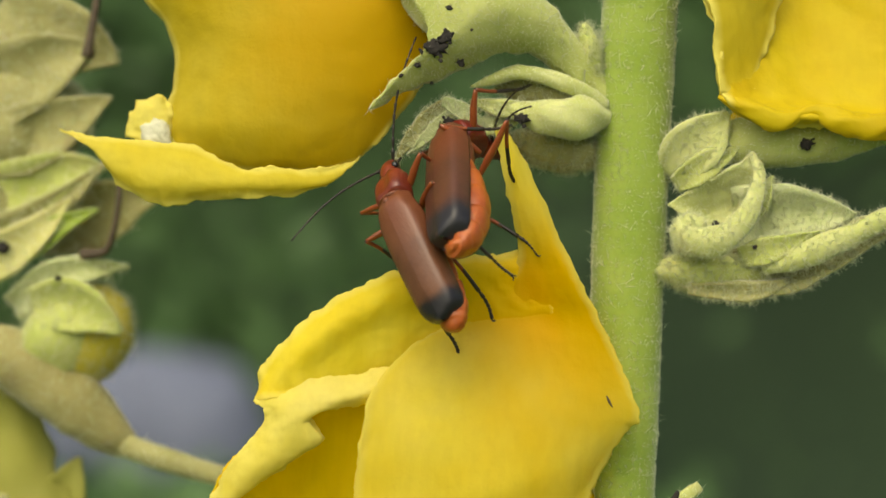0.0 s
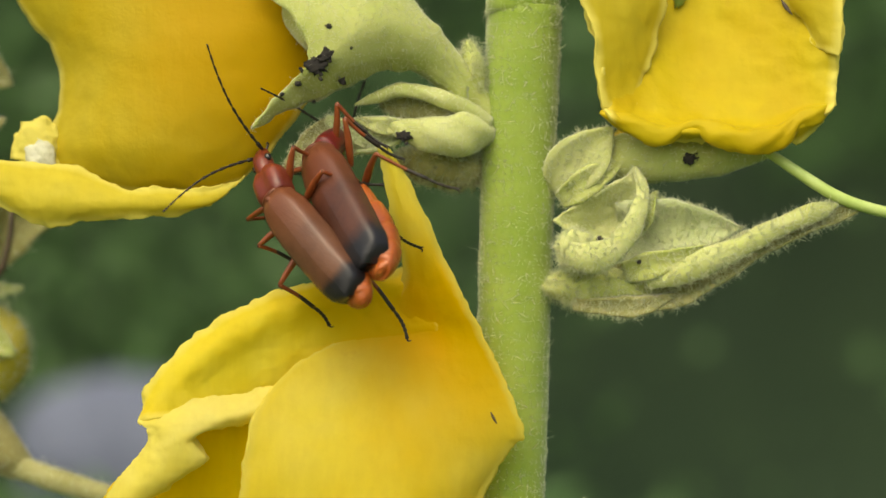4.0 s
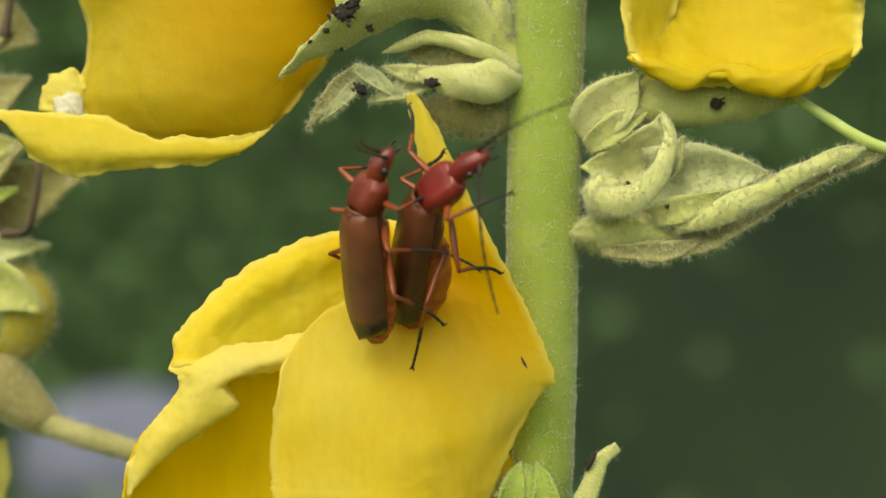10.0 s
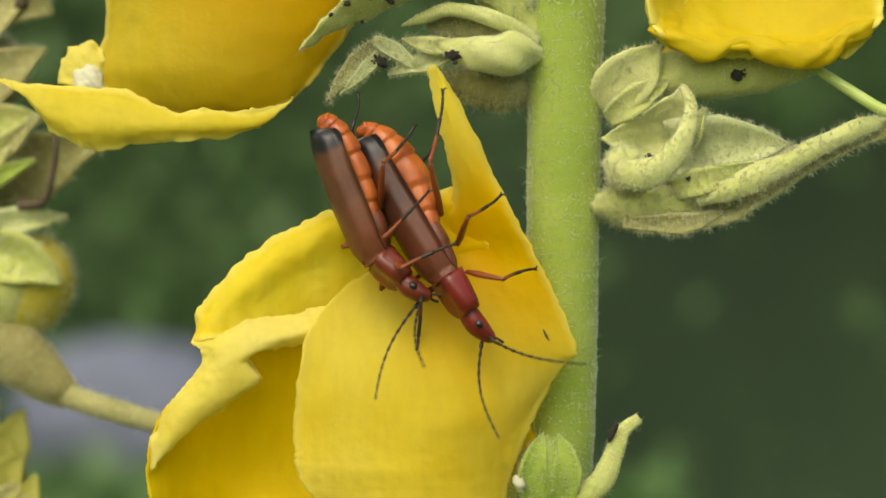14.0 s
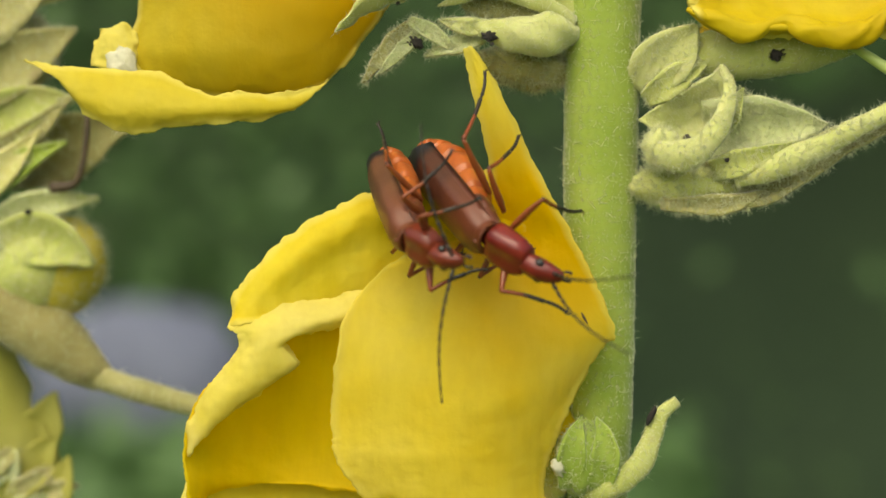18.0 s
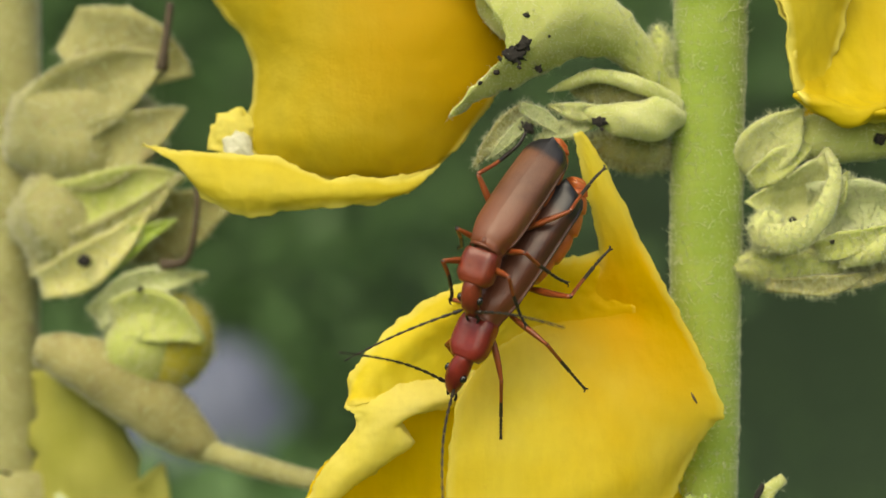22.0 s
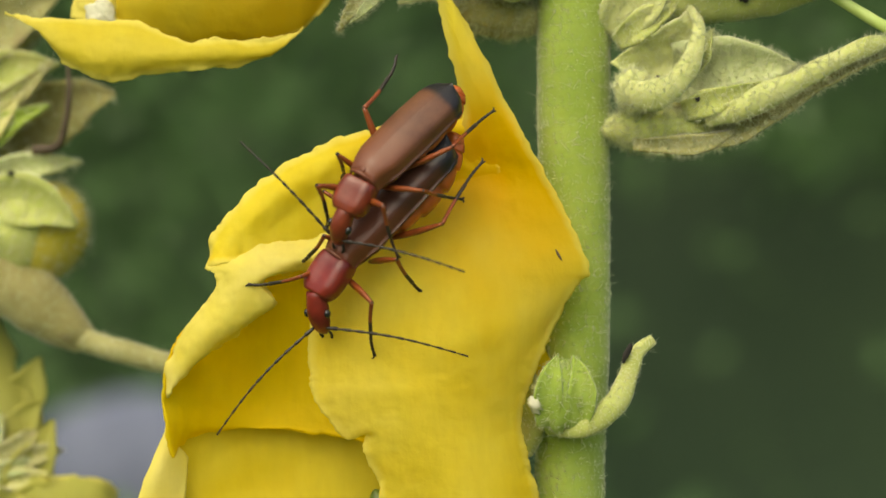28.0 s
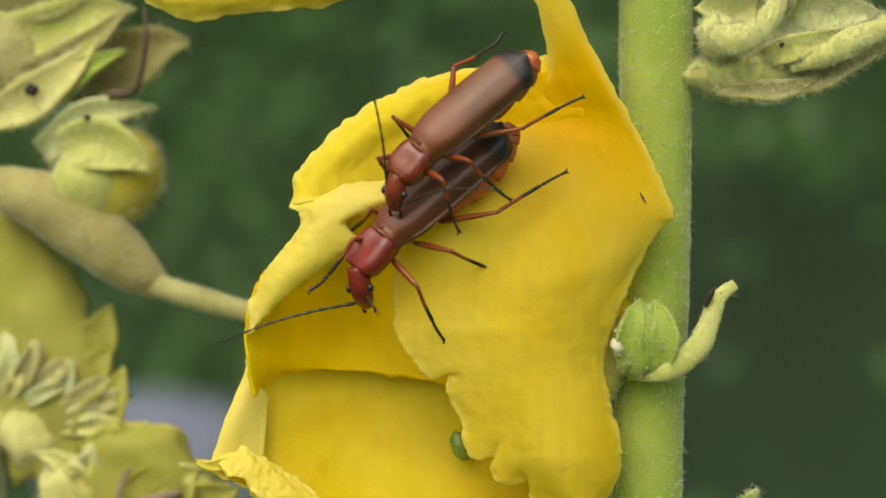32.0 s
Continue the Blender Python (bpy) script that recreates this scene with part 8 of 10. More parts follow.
    walk(female_parts['leg_hind_left'], [
        (0, pose(-0.0006, 0.0011, -0.0013, -12.8, 14.9, 116.9)),
        (1, pose(-0.0006, 0.0011, -0.0013, -43, -0.9, 105)),
        (2, pose(-0.0006, 0.0011, -0.0013, 4.1, 12.1, 113.3)),
        (3, pose(-0.0006, 0.0011, -0.0013, 31.5, 27.6, 125.1)),
        (3.5, pose(-0.0006, 0.0011, -0.0013, -22.7, 21.1, 120.3)),
        (5.5, pose(-0.0006, 0.0011, -0.0013, -3.5, 43, 150.2)),
        (6, pose(-0.0006, 0.0011, -0.0013, -2.6, 46.3, 158.4)),
        (7, pose(-0.0006, 0.0011, -0.0013, 13.4, 41.7, 152)),
        (8, pose(-0.0006, 0.0011, -0.0013, -19.9, 22.8, 126.6)),
        (9, pose(-0.0006, 0.0011, -0.0013, 13.3, 30.3, 133.9)),
        (10, pose(-0.0006, 0.0011, -0.0013, 23.5, 40, 154.8)),
        (10.3, pose(-0.0006, 0.0011, -0.0013, 32.7, 26.6, 127.6)),
        (10.6, pose(-0.0006, 0.0011, -0.0013, 83.4, 42.4, -116.1)),
        (10.8, pose(-0.0006, 0.0011, -0.0013, 59.4, 26.3, 115.2)),
        (11, pose(-0.0006, 0.0011, -0.0013, 56.9, 28.5, 118.6)),
        (11.2, pose(-0.0006, 0.0011, -0.0013, 48.2, 40.5, 132.1)),
        (11.5, pose(-0.0006, 0.0011, -0.0013, 33.7, 44.3, 135.5)),
        (12, pose(-0.0006, 0.0011, -0.0013, 25.7, 37.8, 125.3)),
        (13, pose(-0.0006, 0.0011, -0.0013, 15, 33.4, 121.5)),
        (14, pose(-0.0006, 0.0011, -0.0013, 4.3, 39.3, 135.4)),
        (15, pose(-0.0006, 0.0011, -0.0013, -9.1, 37.3, 136.2)),
        (15.5, pose(-0.0006, 0.0011, -0.0013, -8.8, 39.9, 140)),
        (17.5, pose(-0.0006, 0.0011, -0.0013, 30.2, 35.5, 119.7)),
        (18, pose(-0.0006, 0.0011, -0.0013, 21.5, 32.9, 118.4)),
        (19, pose(-0.0006, 0.0011, -0.0013, 29.3, 39.3, 136.2)),
        (19.5, pose(-0.0006, 0.0011, -0.0013, 42.9, 40.5, 146.9)),
        (20, pose(-0.0006, 0.0011, -0.0013, 56.9, 35.6, 126.6)),
        (21, pose(-0.0006, 0.0011, -0.0013, 56.8, 43, 143.7)),
        (22, pose(-0.0006, 0.0011, -0.0013, 56.4, 62.7, 149.8)),
        (23, pose(-0.0006, 0.0011, -0.0013, 167.8, 87.4, -27.5)),
        (24, pose(-0.0006, 0.0011, -0.0013, 79.2, 82.3, -110.6)),
        (25, pose(-0.0006, 0.0011, -0.0013, 6.6, 49.1, 106.3)),
        (25.5, pose(-0.0006, 0.0011, -0.0013, 5.4, 47.1, 111)),
        (27.5, pose(-0.0006, 0.0011, -0.0013, 8.4, 66.9, 172.8)),
        (28, pose(-0.0006, 0.0011, -0.0013, 50.5, 62.5, 171.1)),
        (29, pose(-0.0006, 0.0011, -0.0013, 75.3, 67.9, -172.7)),
        (30, pose(-0.0006, 0.0011, -0.0013, 81.4, 63.9, 173.5)),
        (31, pose(-0.0006, 0.0011, -0.0013, 62.1, 66.5, 172.8)),
        (32, pose(-0.0006, 0.0011, -0.0013, 18.2, 50.2, 145.2))])
    walk(female_parts['tibia_hind_left'], [
        (0, pose(-0, 0.0027, 0, -58.1, -0.2, 0.5)),
        (1, pose(0, 0.0027, 0, -70, -1.2, -0.5)),
        (2, pose(0, 0.0027, 0, -67.7, -0.3, 1.8)),
        (3, pose(0, 0.0027, 0, -88.8, 2.6, 2.7)),
        (3.5, pose(0, 0.0027, 0, -43.9, 0.3, 3.5)),
        (5.5, pose(-0, 0.0027, 0, -19.8, 4.8, 7.8)),
        (6, pose(-0, 0.0027, 0, -20.3, 5, 8.3)),
        (7, pose(-0, 0.0027, 0, -38.8, -0.2, -4)),
        (8, pose(-0, 0.0027, 0, -44, -0.2, -3.1)),
        (9, pose(-0, 0.0027, 0, -52.1, -0.5, -2.2)),
        (10, pose(-0, 0.0027, 0, -133.5, -1.4, -2.8)),
        (10.3, pose(0, 0.0027, 0, -88.9, 0.4, 0.2)),
        (10.6, pose(0, 0.0027, -0, -56.2, -1.2, -2)),
        (10.8, pose(0, 0.0027, -0, -108.5, 1.2, 9)),
        (11, pose(0, 0.0027, -0, -120.4, 1.1, 8.2)),
        (11.2, pose(0, 0.0027, -0, -125.7, 1.2, 7.4)),
        (11.5, pose(0, 0.0027, 0, -111.6, 1.4, 8.4)),
        (12, pose(0, 0.0027, 0, -112.3, 1.7, 10.2)),
        (13, pose(-0, 0.0027, 0, -97.6, 1.7, 10.4)),
        (14, pose(-0, 0.0027, -0, -75.4, 0.7, 6.2)),
        (15, pose(0, 0.0027, 0, -63.8, 0.5, 4.7)),
        (15.5, pose(0, 0.0027, 0, -58.9, 0.5, 4.5)),
        (17.5, pose(0, 0.0027, 0, -89.5, 1.8, 11.3)),
        (18, pose(0, 0.0027, 0, -78.2, 1.7, 11.1)),
        (19, pose(0, 0.0027, -0, -108.6, 0.3, 4.3)),
        (19.5, pose(-0, 0.0027, -0, -82.8, -0.1, -1.2)),
        (20, pose(0, 0.0027, -0, -137.8, 0.3, 1.3)),
        (21, pose(0, 0.0027, -0, -123.9, -2.4, 10.5)),
        (22, pose(0, 0.0027, 0, -115.7, -3.2, 21)),
        (23, pose(0, 0.0027, 0, -17.4, -2.4, 8.5)),
        (24, pose(0, 0.0027, 0, -19.9, -1.7, 4)),
        (25, pose(0, 0.0027, 0, -88.2, -0.3, 8.8)),
        (25.5, pose(-0, 0.0027, 0, -68.4, -4.5, 9.3)),
        (27.5, pose(0, 0.0027, -0, -11.1, -3.4, 4.3)),
        (28, pose(0, 0.0027, -0, -84.7, 1.5, 4.9)),
        (29, pose(0, 0.0027, -0, -106.1, 1.4, 3.6)),
        (30, pose(0, 0.0027, 0, -126.4, 0.7, 6.6)),
        (31, pose(-0, 0.0027, 0, -100.6, 1.5, 8.3)),
        (32, pose(0, 0.0027, 0, -57.5, 2.7, 9.7))])
    walk(male, [
        (0, pose(-0.002657, -0.003303, 0.002429, 86.1, -34.8, -36.9)),
        (1, pose(-0.003268, -0.003338, 0.004847, 43.9, -42.8, -13.9)),
        (2, pose(-0.002125, -0.003286, 0.003832, 70.2, -45.2, -33.3)),
        (3, pose(-0.002047, -0.003275, 0.003872, 74.2, -44.4, -34)),
        (3.5, pose(-0.001863, -0.00327, 0.003942, 77.5, -53.6, -24.6)),
        (5.5, pose(-0.003213, -0.0033, 0.002302, 109.1, -7, -70.6)),
        (6, pose(-0.00287, -0.0033, 0.00207, 116.3, -9.6, -71.3)),
        (7, pose(-0.002653, -0.0033, 0.002148, 114.9, -9.1, -71.1)),
        (8, pose(-0.00272, -0.0033, 0.001635, 105.1, -5.6, -70.2)),
        (9, pose(-0.001642, -0.003298, 0.000824, 102.5, -25.1, -68.8)),
        (10, pose(-0.001183, -0.003799, 0.000206, 111.3, 21.8, -49.1)),
        (10.3, pose(-0.000664, -0.003595, 0.000152, 115.5, 33.8, -43.1)),
        (10.6, pose(-0.001774, -0.003603, -0.000169, 118.5, 42.6, -33.2)),
        (10.8, pose(-0.003077, -0.002627, 0.001027, 161.5, 61.1, 17.2)),
        (11, pose(-0.002184, -0.002715, 0.001422, 171.5, 55.7, 30)),
        (11.2, pose(-0.001975, -0.002756, 0.002576, -139.9, 47.1, 78.8)),
        (11.5, pose(-0.002499, -0.002751, 0.003167, -123.3, 39.3, 85.7)),
        (12, pose(-0.002759, -0.002738, 0.002893, -117.4, 37.5, 87.5)),
        (13, pose(-0.002798, -0.002751, 0.002141, -118.7, 40.6, 84.2)),
        (14, pose(-0.002914, -0.0027, 0.002478, -110.6, 8.7, 111.9)),
        (15, pose(-0.002867, -0.002711, 0.00187, -108, 33.3, 101)),
        (15.5, pose(-0.002771, -0.002706, 0.002122, -105.2, 31.8, 101.8)),
        (17.5, pose(-0.002667, -0.00269, 0.001554, -103.2, 51.3, 87.5)),
        (18, pose(-0.002565, -0.002663, 0.001549, -109.5, 55.3, 82.6)),
        (19, pose(-0.003719, -0.0027, 0.00227, -100, 33.7, 104.1)),
        (19.5, pose(-0.003542, -0.003409, 0.004056, -61.5, 17.1, 156.9)),
        (20, pose(-0.002969, -0.003461, 0.005623, -61.6, 1.9, 156.4)),
        (21, pose(-0.001959, -0.003461, 0.004833, -53.7, -15.8, 155.5)),
        (22, pose(-0.002037, -0.003461, 0.00538, -51.5, -20.3, 154.8)),
        (23, pose(-0.001931, -0.003479, 0.00372, -62.1, 2.1, 156.4)),
        (24, pose(-0.001836, -0.003628, 0.003685, -60.8, -8.4, 156)),
        (25, pose(-0.001657, -0.003771, 0.003544, -63.5, -9.3, 155.9)),
        (25.5, pose(-0.001278, -0.003465, 0.003777, -53.9, -15.7, 155.5)),
        (27.5, pose(-0.000877, -0.004212, 0.001756, -52.6, -43.1, 146.2)),
        (28, pose(-0.000749, -0.003461, 0.001617, -46.8, -29.1, 152.8)),
        (29, pose(-0.001056, -0.003745, -0.000103, -50.7, -32.7, 151.4)),
        (30, pose(-0.001333, -0.004523, -8.6e-05, -52.9, -48.9, 141.7)),
        (31, pose(-0.001372, -0.004523, 5.1e-05, -55, -47.1, 143.2)),
        (32, pose(-0.001715, -0.00435, 0.000239, -57.7, -40.5, 147.7))])
    walk(male_parts['pronotum'], [
        (0, pose(0, 0.00295, -0.00035, -27.9, 0, 7.6)),
        (1, pose(0, 0.00295, -0.00035, -15.2, 0, -24.6)),
        (2, pose(0, 0.00295, -0.00035, -4.2, 0, 0.2)),
        (3, pose(0, 0.00295, -0.00035, -6, 0, 2.2)),
        (3.5, pose(0, 0.00295, -0.00035, -9.3, 0, -9.5)),
        (5.5, pose(0, 0.00295, -0.00035, -14.9, 0, -5.8)),
        (6, pose(0, 0.00295, -0.00035, -19.2, 0, -7.7)),
        (7, pose(0, 0.00295, -0.00035, -14.6, 0, -5.7)),
        (8, pose(0, 0.00295, -0.00035, -14.9, 0, -5.7)),
        (9, pose(0, 0.00295, -0.00035, -11.3, 0, -25.7)),
        (10, pose(0, 0.00295, -0.00035, -21.9, 0, -9.2)),
        (10.3, pose(0, 0.00295, -0.00035, -25.2, 0, -4.9)),
        (10.6, pose(0, 0.00295, -0.00035, -17.9, 0, -26.6)),
        (10.8, pose(0, 0.00295, -0.00035, -17.3, 0, -31.7)),
        (11, pose(0, 0.00295, -0.00035, -14.3, 0, -31.2)),
        (11.2, pose(0, 0.00295, -0.00035, -14.4, 0, -15.8)),
        (11.5, pose(0, 0.00295, -0.00035, -16.3, 0, 12.2)),
        (12, pose(0, 0.00295, -0.00035, -28.6, 0, 2.8)),
        (13, pose(0, 0.00295, -0.00035, -28.8, 0, -0.8)),
        (14, pose(0, 0.00295, -0.00035, -18, 0, 21)),
        (15, pose(0, 0.00295, -0.00035, -26.5, 0, 10.7)),
        (15.5, pose(0, 0.00295, -0.00035, -20.4, 0, -0.1)),
        (17.5, pose(0, 0.00295, -0.00035, -35.1, 0, 17.7)),
        (18, pose(0, 0.00295, -0.00035, -25.6, 0, 3.3)),
        (19, pose(0, 0.00295, -0.00035, -23.8, 0, 6.9)),
        (19.5, pose(0, 0.00295, -0.00035, -15.7, 0, 19.5)),
        (20, pose(0, 0.00295, -0.00035, -27.1, 4.2, 9.5)),
        (21, pose(-0, 0.00295, -0.00035, -25.4, 2.4, 5.3)),
        (22, pose(-0, 0.00295, -0.00035, -24.6, 1.6, 3.5)),
        (23, pose(-0, 0.00295, -0.00035, -19.2, -2.9, -6.6)),
        (24, pose(-0, 0.00295, -0.00035, -19.5, 0.2, 0.6)),
        (25, pose(-0, 0.00295, -0.00035, -15.7, -0.3, -0.8)),
        (25.5, pose(-0, 0.00295, -0.00035, -23, 0.1, 0.3)),
        (27.5, pose(0, 0.00295, -0.00035, -11.9, 2.3, 12.4)),
        (28, pose(0, 0.00295, -0.00035, -24.7, 1.7, 3.9)),
        (29, pose(0, 0.00295, -0.00035, -16.1, -0.4, -1.2)),
        (30, pose(0, 0.00295, -0.00035, -7.6, 1.6, 17.8)),
        (31, pose(0, 0.00295, -0.00035, -5.5, 1.1, 12.6)),
        (32, pose(0, 0.00295, -0.00035, -6.3, 0.9, 6))])
    walk(male_parts['head'], [
        (0, pose(0, 0.00295, -0.00035, -27.9, 0, 7.6)),
        (1, pose(0, 0.00295, -0.00035, -15.2, 0, -24.6)),
        (2, pose(0, 0.00295, -0.00035, -4.2, 0, 0.2)),
        (3, pose(0, 0.00295, -0.00035, -6, 0, 2.2)),
        (3.5, pose(0, 0.00295, -0.00035, -9.3, 0, -9.5)),
        (5.5, pose(0, 0.00295, -0.00035, -14.9, 0, -5.8)),
        (6, pose(0, 0.00295, -0.00035, -19.2, 0, -7.7)),
        (7, pose(0, 0.00295, -0.00035, -14.6, 0, -5.7)),
        (8, pose(0, 0.00295, -0.00035, -14.9, 0, -5.7)),
        (9, pose(0, 0.00295, -0.00035, -11.3, 0, -25.7)),
        (10, pose(0, 0.00295, -0.00035, -21.9, 0, -9.2)),
        (10.3, pose(0, 0.00295, -0.00035, -25.2, 0, -4.9)),
        (10.6, pose(0, 0.00295, -0.00035, -17.9, 0, -26.6)),
        (10.8, pose(0, 0.00295, -0.00035, -17.3, 0, -31.7)),
        (11, pose(0, 0.00295, -0.00035, -14.3, 0, -31.2)),
        (11.2, pose(0, 0.00295, -0.00035, -14.4, 0, -15.8)),
        (11.5, pose(0, 0.00295, -0.00035, -16.3, 0, 12.2)),
        (12, pose(0, 0.00295, -0.00035, -28.6, 0, 2.8)),
        (13, pose(0, 0.00295, -0.00035, -28.8, 0, -0.8)),
        (14, pose(0, 0.00295, -0.00035, -18, 0, 21)),
        (15, pose(0, 0.00295, -0.00035, -26.5, 0, 10.7)),
        (15.5, pose(0, 0.00295, -0.00035, -20.4, 0, -0.1)),
        (17.5, pose(0, 0.00295, -0.00035, -35.1, 0, 17.7)),
        (18, pose(0, 0.00295, -0.00035, -25.6, 0, 3.3)),
        (19, pose(0, 0.00295, -0.00035, -23.8, 0, 6.9)),
        (19.5, pose(0, 0.00295, -0.00035, -15.7, 0, 19.5)),
        (20, pose(0.000313, 0.003581, 7.4e-05, -52.3, 11.2, 26.4)),
        (21, pose(0.000475, 0.003658, 0.000112, -52.5, 12.2, 28.8)),
        (22, pose(8e-05, 0.00337, 7.5e-05, -47.6, 3.2, 7.3)),
        (23, pose(-0.000426, 0.003289, -0.000131, -30.5, -10.1, -23.9)),
        (24, pose(-0.000272, 0.00324, -2e-05, -35.8, -3.8, -10)),
        (25, pose(0.000108, 0.003298, 0.000145, -39.2, 1.1, 3.4)),
        (25.5, pose(-0.000401, 0.003253, -9.9e-05, -36.3, -6.6, -15.1)),
        (27.5, pose(0.000181, 0.003364, 0.000195, -36.9, 4.3, 23.2)),
        (28, pose(-2.5e-05, 0.003327, 4.7e-05, -46.1, 1.5, 3.4)),
        (29, pose(0.000284, 0.003374, 0.000195, -42.5, 3.6, 10.4)),
        (30, pose(0.000204, 0.003385, 0.00024, -33.6, 2.8, 32.1)),
        (31, pose(0.000298, 0.003394, 0.000282, -33, 2.6, 30)),
        (32, pose(0.000397, 0.00341, 0.000301, -35, 3.6, 25.8))])
    walk(male_parts['antenna_right'], [
        (0, pose(0.00026, 0.0026, 0.0001, 14.6, 0, -51.3)),
        (1, pose(0.00026, 0.0026, 0.0001, 14.6, 0, -51.3)),
        (2, pose(0.00026, 0.0026, 0.0001, 14.6, 0, -51.3)),
        (3, pose(0.00026, 0.0026, 0.0001, 48.1, 0, -118.5)),
        (3.5, pose(0.00026, 0.0026, 0.0001, 54.3, 0, -38.7)),
        (5.5, pose(0.00026, 0.0026, 0.0001, 14.6, 0, -51.3)),
        (6, pose(0.00026, 0.0026, 0.0001, 14.6, 0, -51.3)),
        (7, pose(0.00026, 0.0026, 0.0001, 14.2, 0, -70.1)),
        (8, pose(0.00026, 0.0026, 0.0001, 10, 0, -85.5)),
        (9, pose(0.00026, 0.0026, 0.0001, 18.9, 0, -79.6)),
        (10, pose(0.00026, 0.0026, 0.0001, 55.5, 0, -50.8)),
        (10.3, pose(0.00026, 0.0026, 0.0001, 14.6, 0, -51.3)),
        (10.6, pose(0.00026, 0.0026, 0.0001, 14.6, 0, -51.3)),
        (10.8, pose(0.00026, 0.0026, 0.0001, 62.1, 0, -69.7)),
        (11, pose(0.00026, 0.0026, 0.0001, 14.6, 0, -51.3)),
        (11.2, pose(0.00026, 0.0026, 0.0001, 14.6, 0, -51.3)),
        (11.5, pose(0.00026, 0.0026, 0.0001, 77.3, 0, -108.8)),
        (12, pose(0.00026, 0.0026, 0.0001, 32.3, 0, 47.9)),
        (13, pose(0.00026, 0.0026, 0.0001, 55.7, 0, -4)),
        (14, pose(0.00026, 0.0026, 0.0001, 68.3, 0, 20.6)),
        (15, pose(0.00026, 0.0026, 0.0001, 47.7, 0, 27.4)),
        (15.5, pose(0.00026, 0.0026, 0.0001, 27.1, 0, -13.7)),
        (17.5, pose(0.00026, 0.0026, 0.0001, 14.6, 0, -51.3)),
        (18, pose(0.00026, 0.0026, 0.0001, 26.7, 0, -70.2)),
        (19, pose(0.00026, 0.0026, 0.0001, 45.2, 0, 33.1)),
        (19.5, pose(0.00026, 0.0026, 0.0001, 47.3, 0, -82.6)),
        (20, pose(0.00026, 0.0026, 0.0001, 94.1, 34.3, -61.1)),
        (21, pose(0.00026, 0.0026, 0.0001, 89.3, -10.9, -8.9)),
        (22, pose(0.00026, 0.0026, 0.0001, 28.9, 19.9, -45.5)),
        (23, pose(0.00026, 0.0026, 0.0001, 63.2, 17.9, -70.2)),
        (24, pose(0.00026, 0.0026, 0.0001, 70.2, 17.3, -88.2)),
        (25, pose(0.00026, 0.0026, 0.0001, 45.9, 8.2, -50.9)),
        (25.5, pose(0.00026, 0.0026, 0.0001, 42.2, 6.8, -26.8)),
        (27.5, pose(0.00026, 0.0026, 0.0001, 106.6, -9.9, 27.2)),
        (28, pose(0.00026, 0.0026, 0.0001, 19.6, 34.6, -103.7)),
        (29, pose(0.00026, 0.0026, 0.0001, 9.6, 29.5, -126.2)),
        (30, pose(0.00026, 0.0026, 0.0001, 17.3, 25.4, -151.2)),
        (31, pose(0.00026, 0.0026, 0.0001, 10.2, 24.8, -162.4)),
        (32, pose(0.00026, 0.0026, 0.0001, 18.3, 52.4, -149.2))])
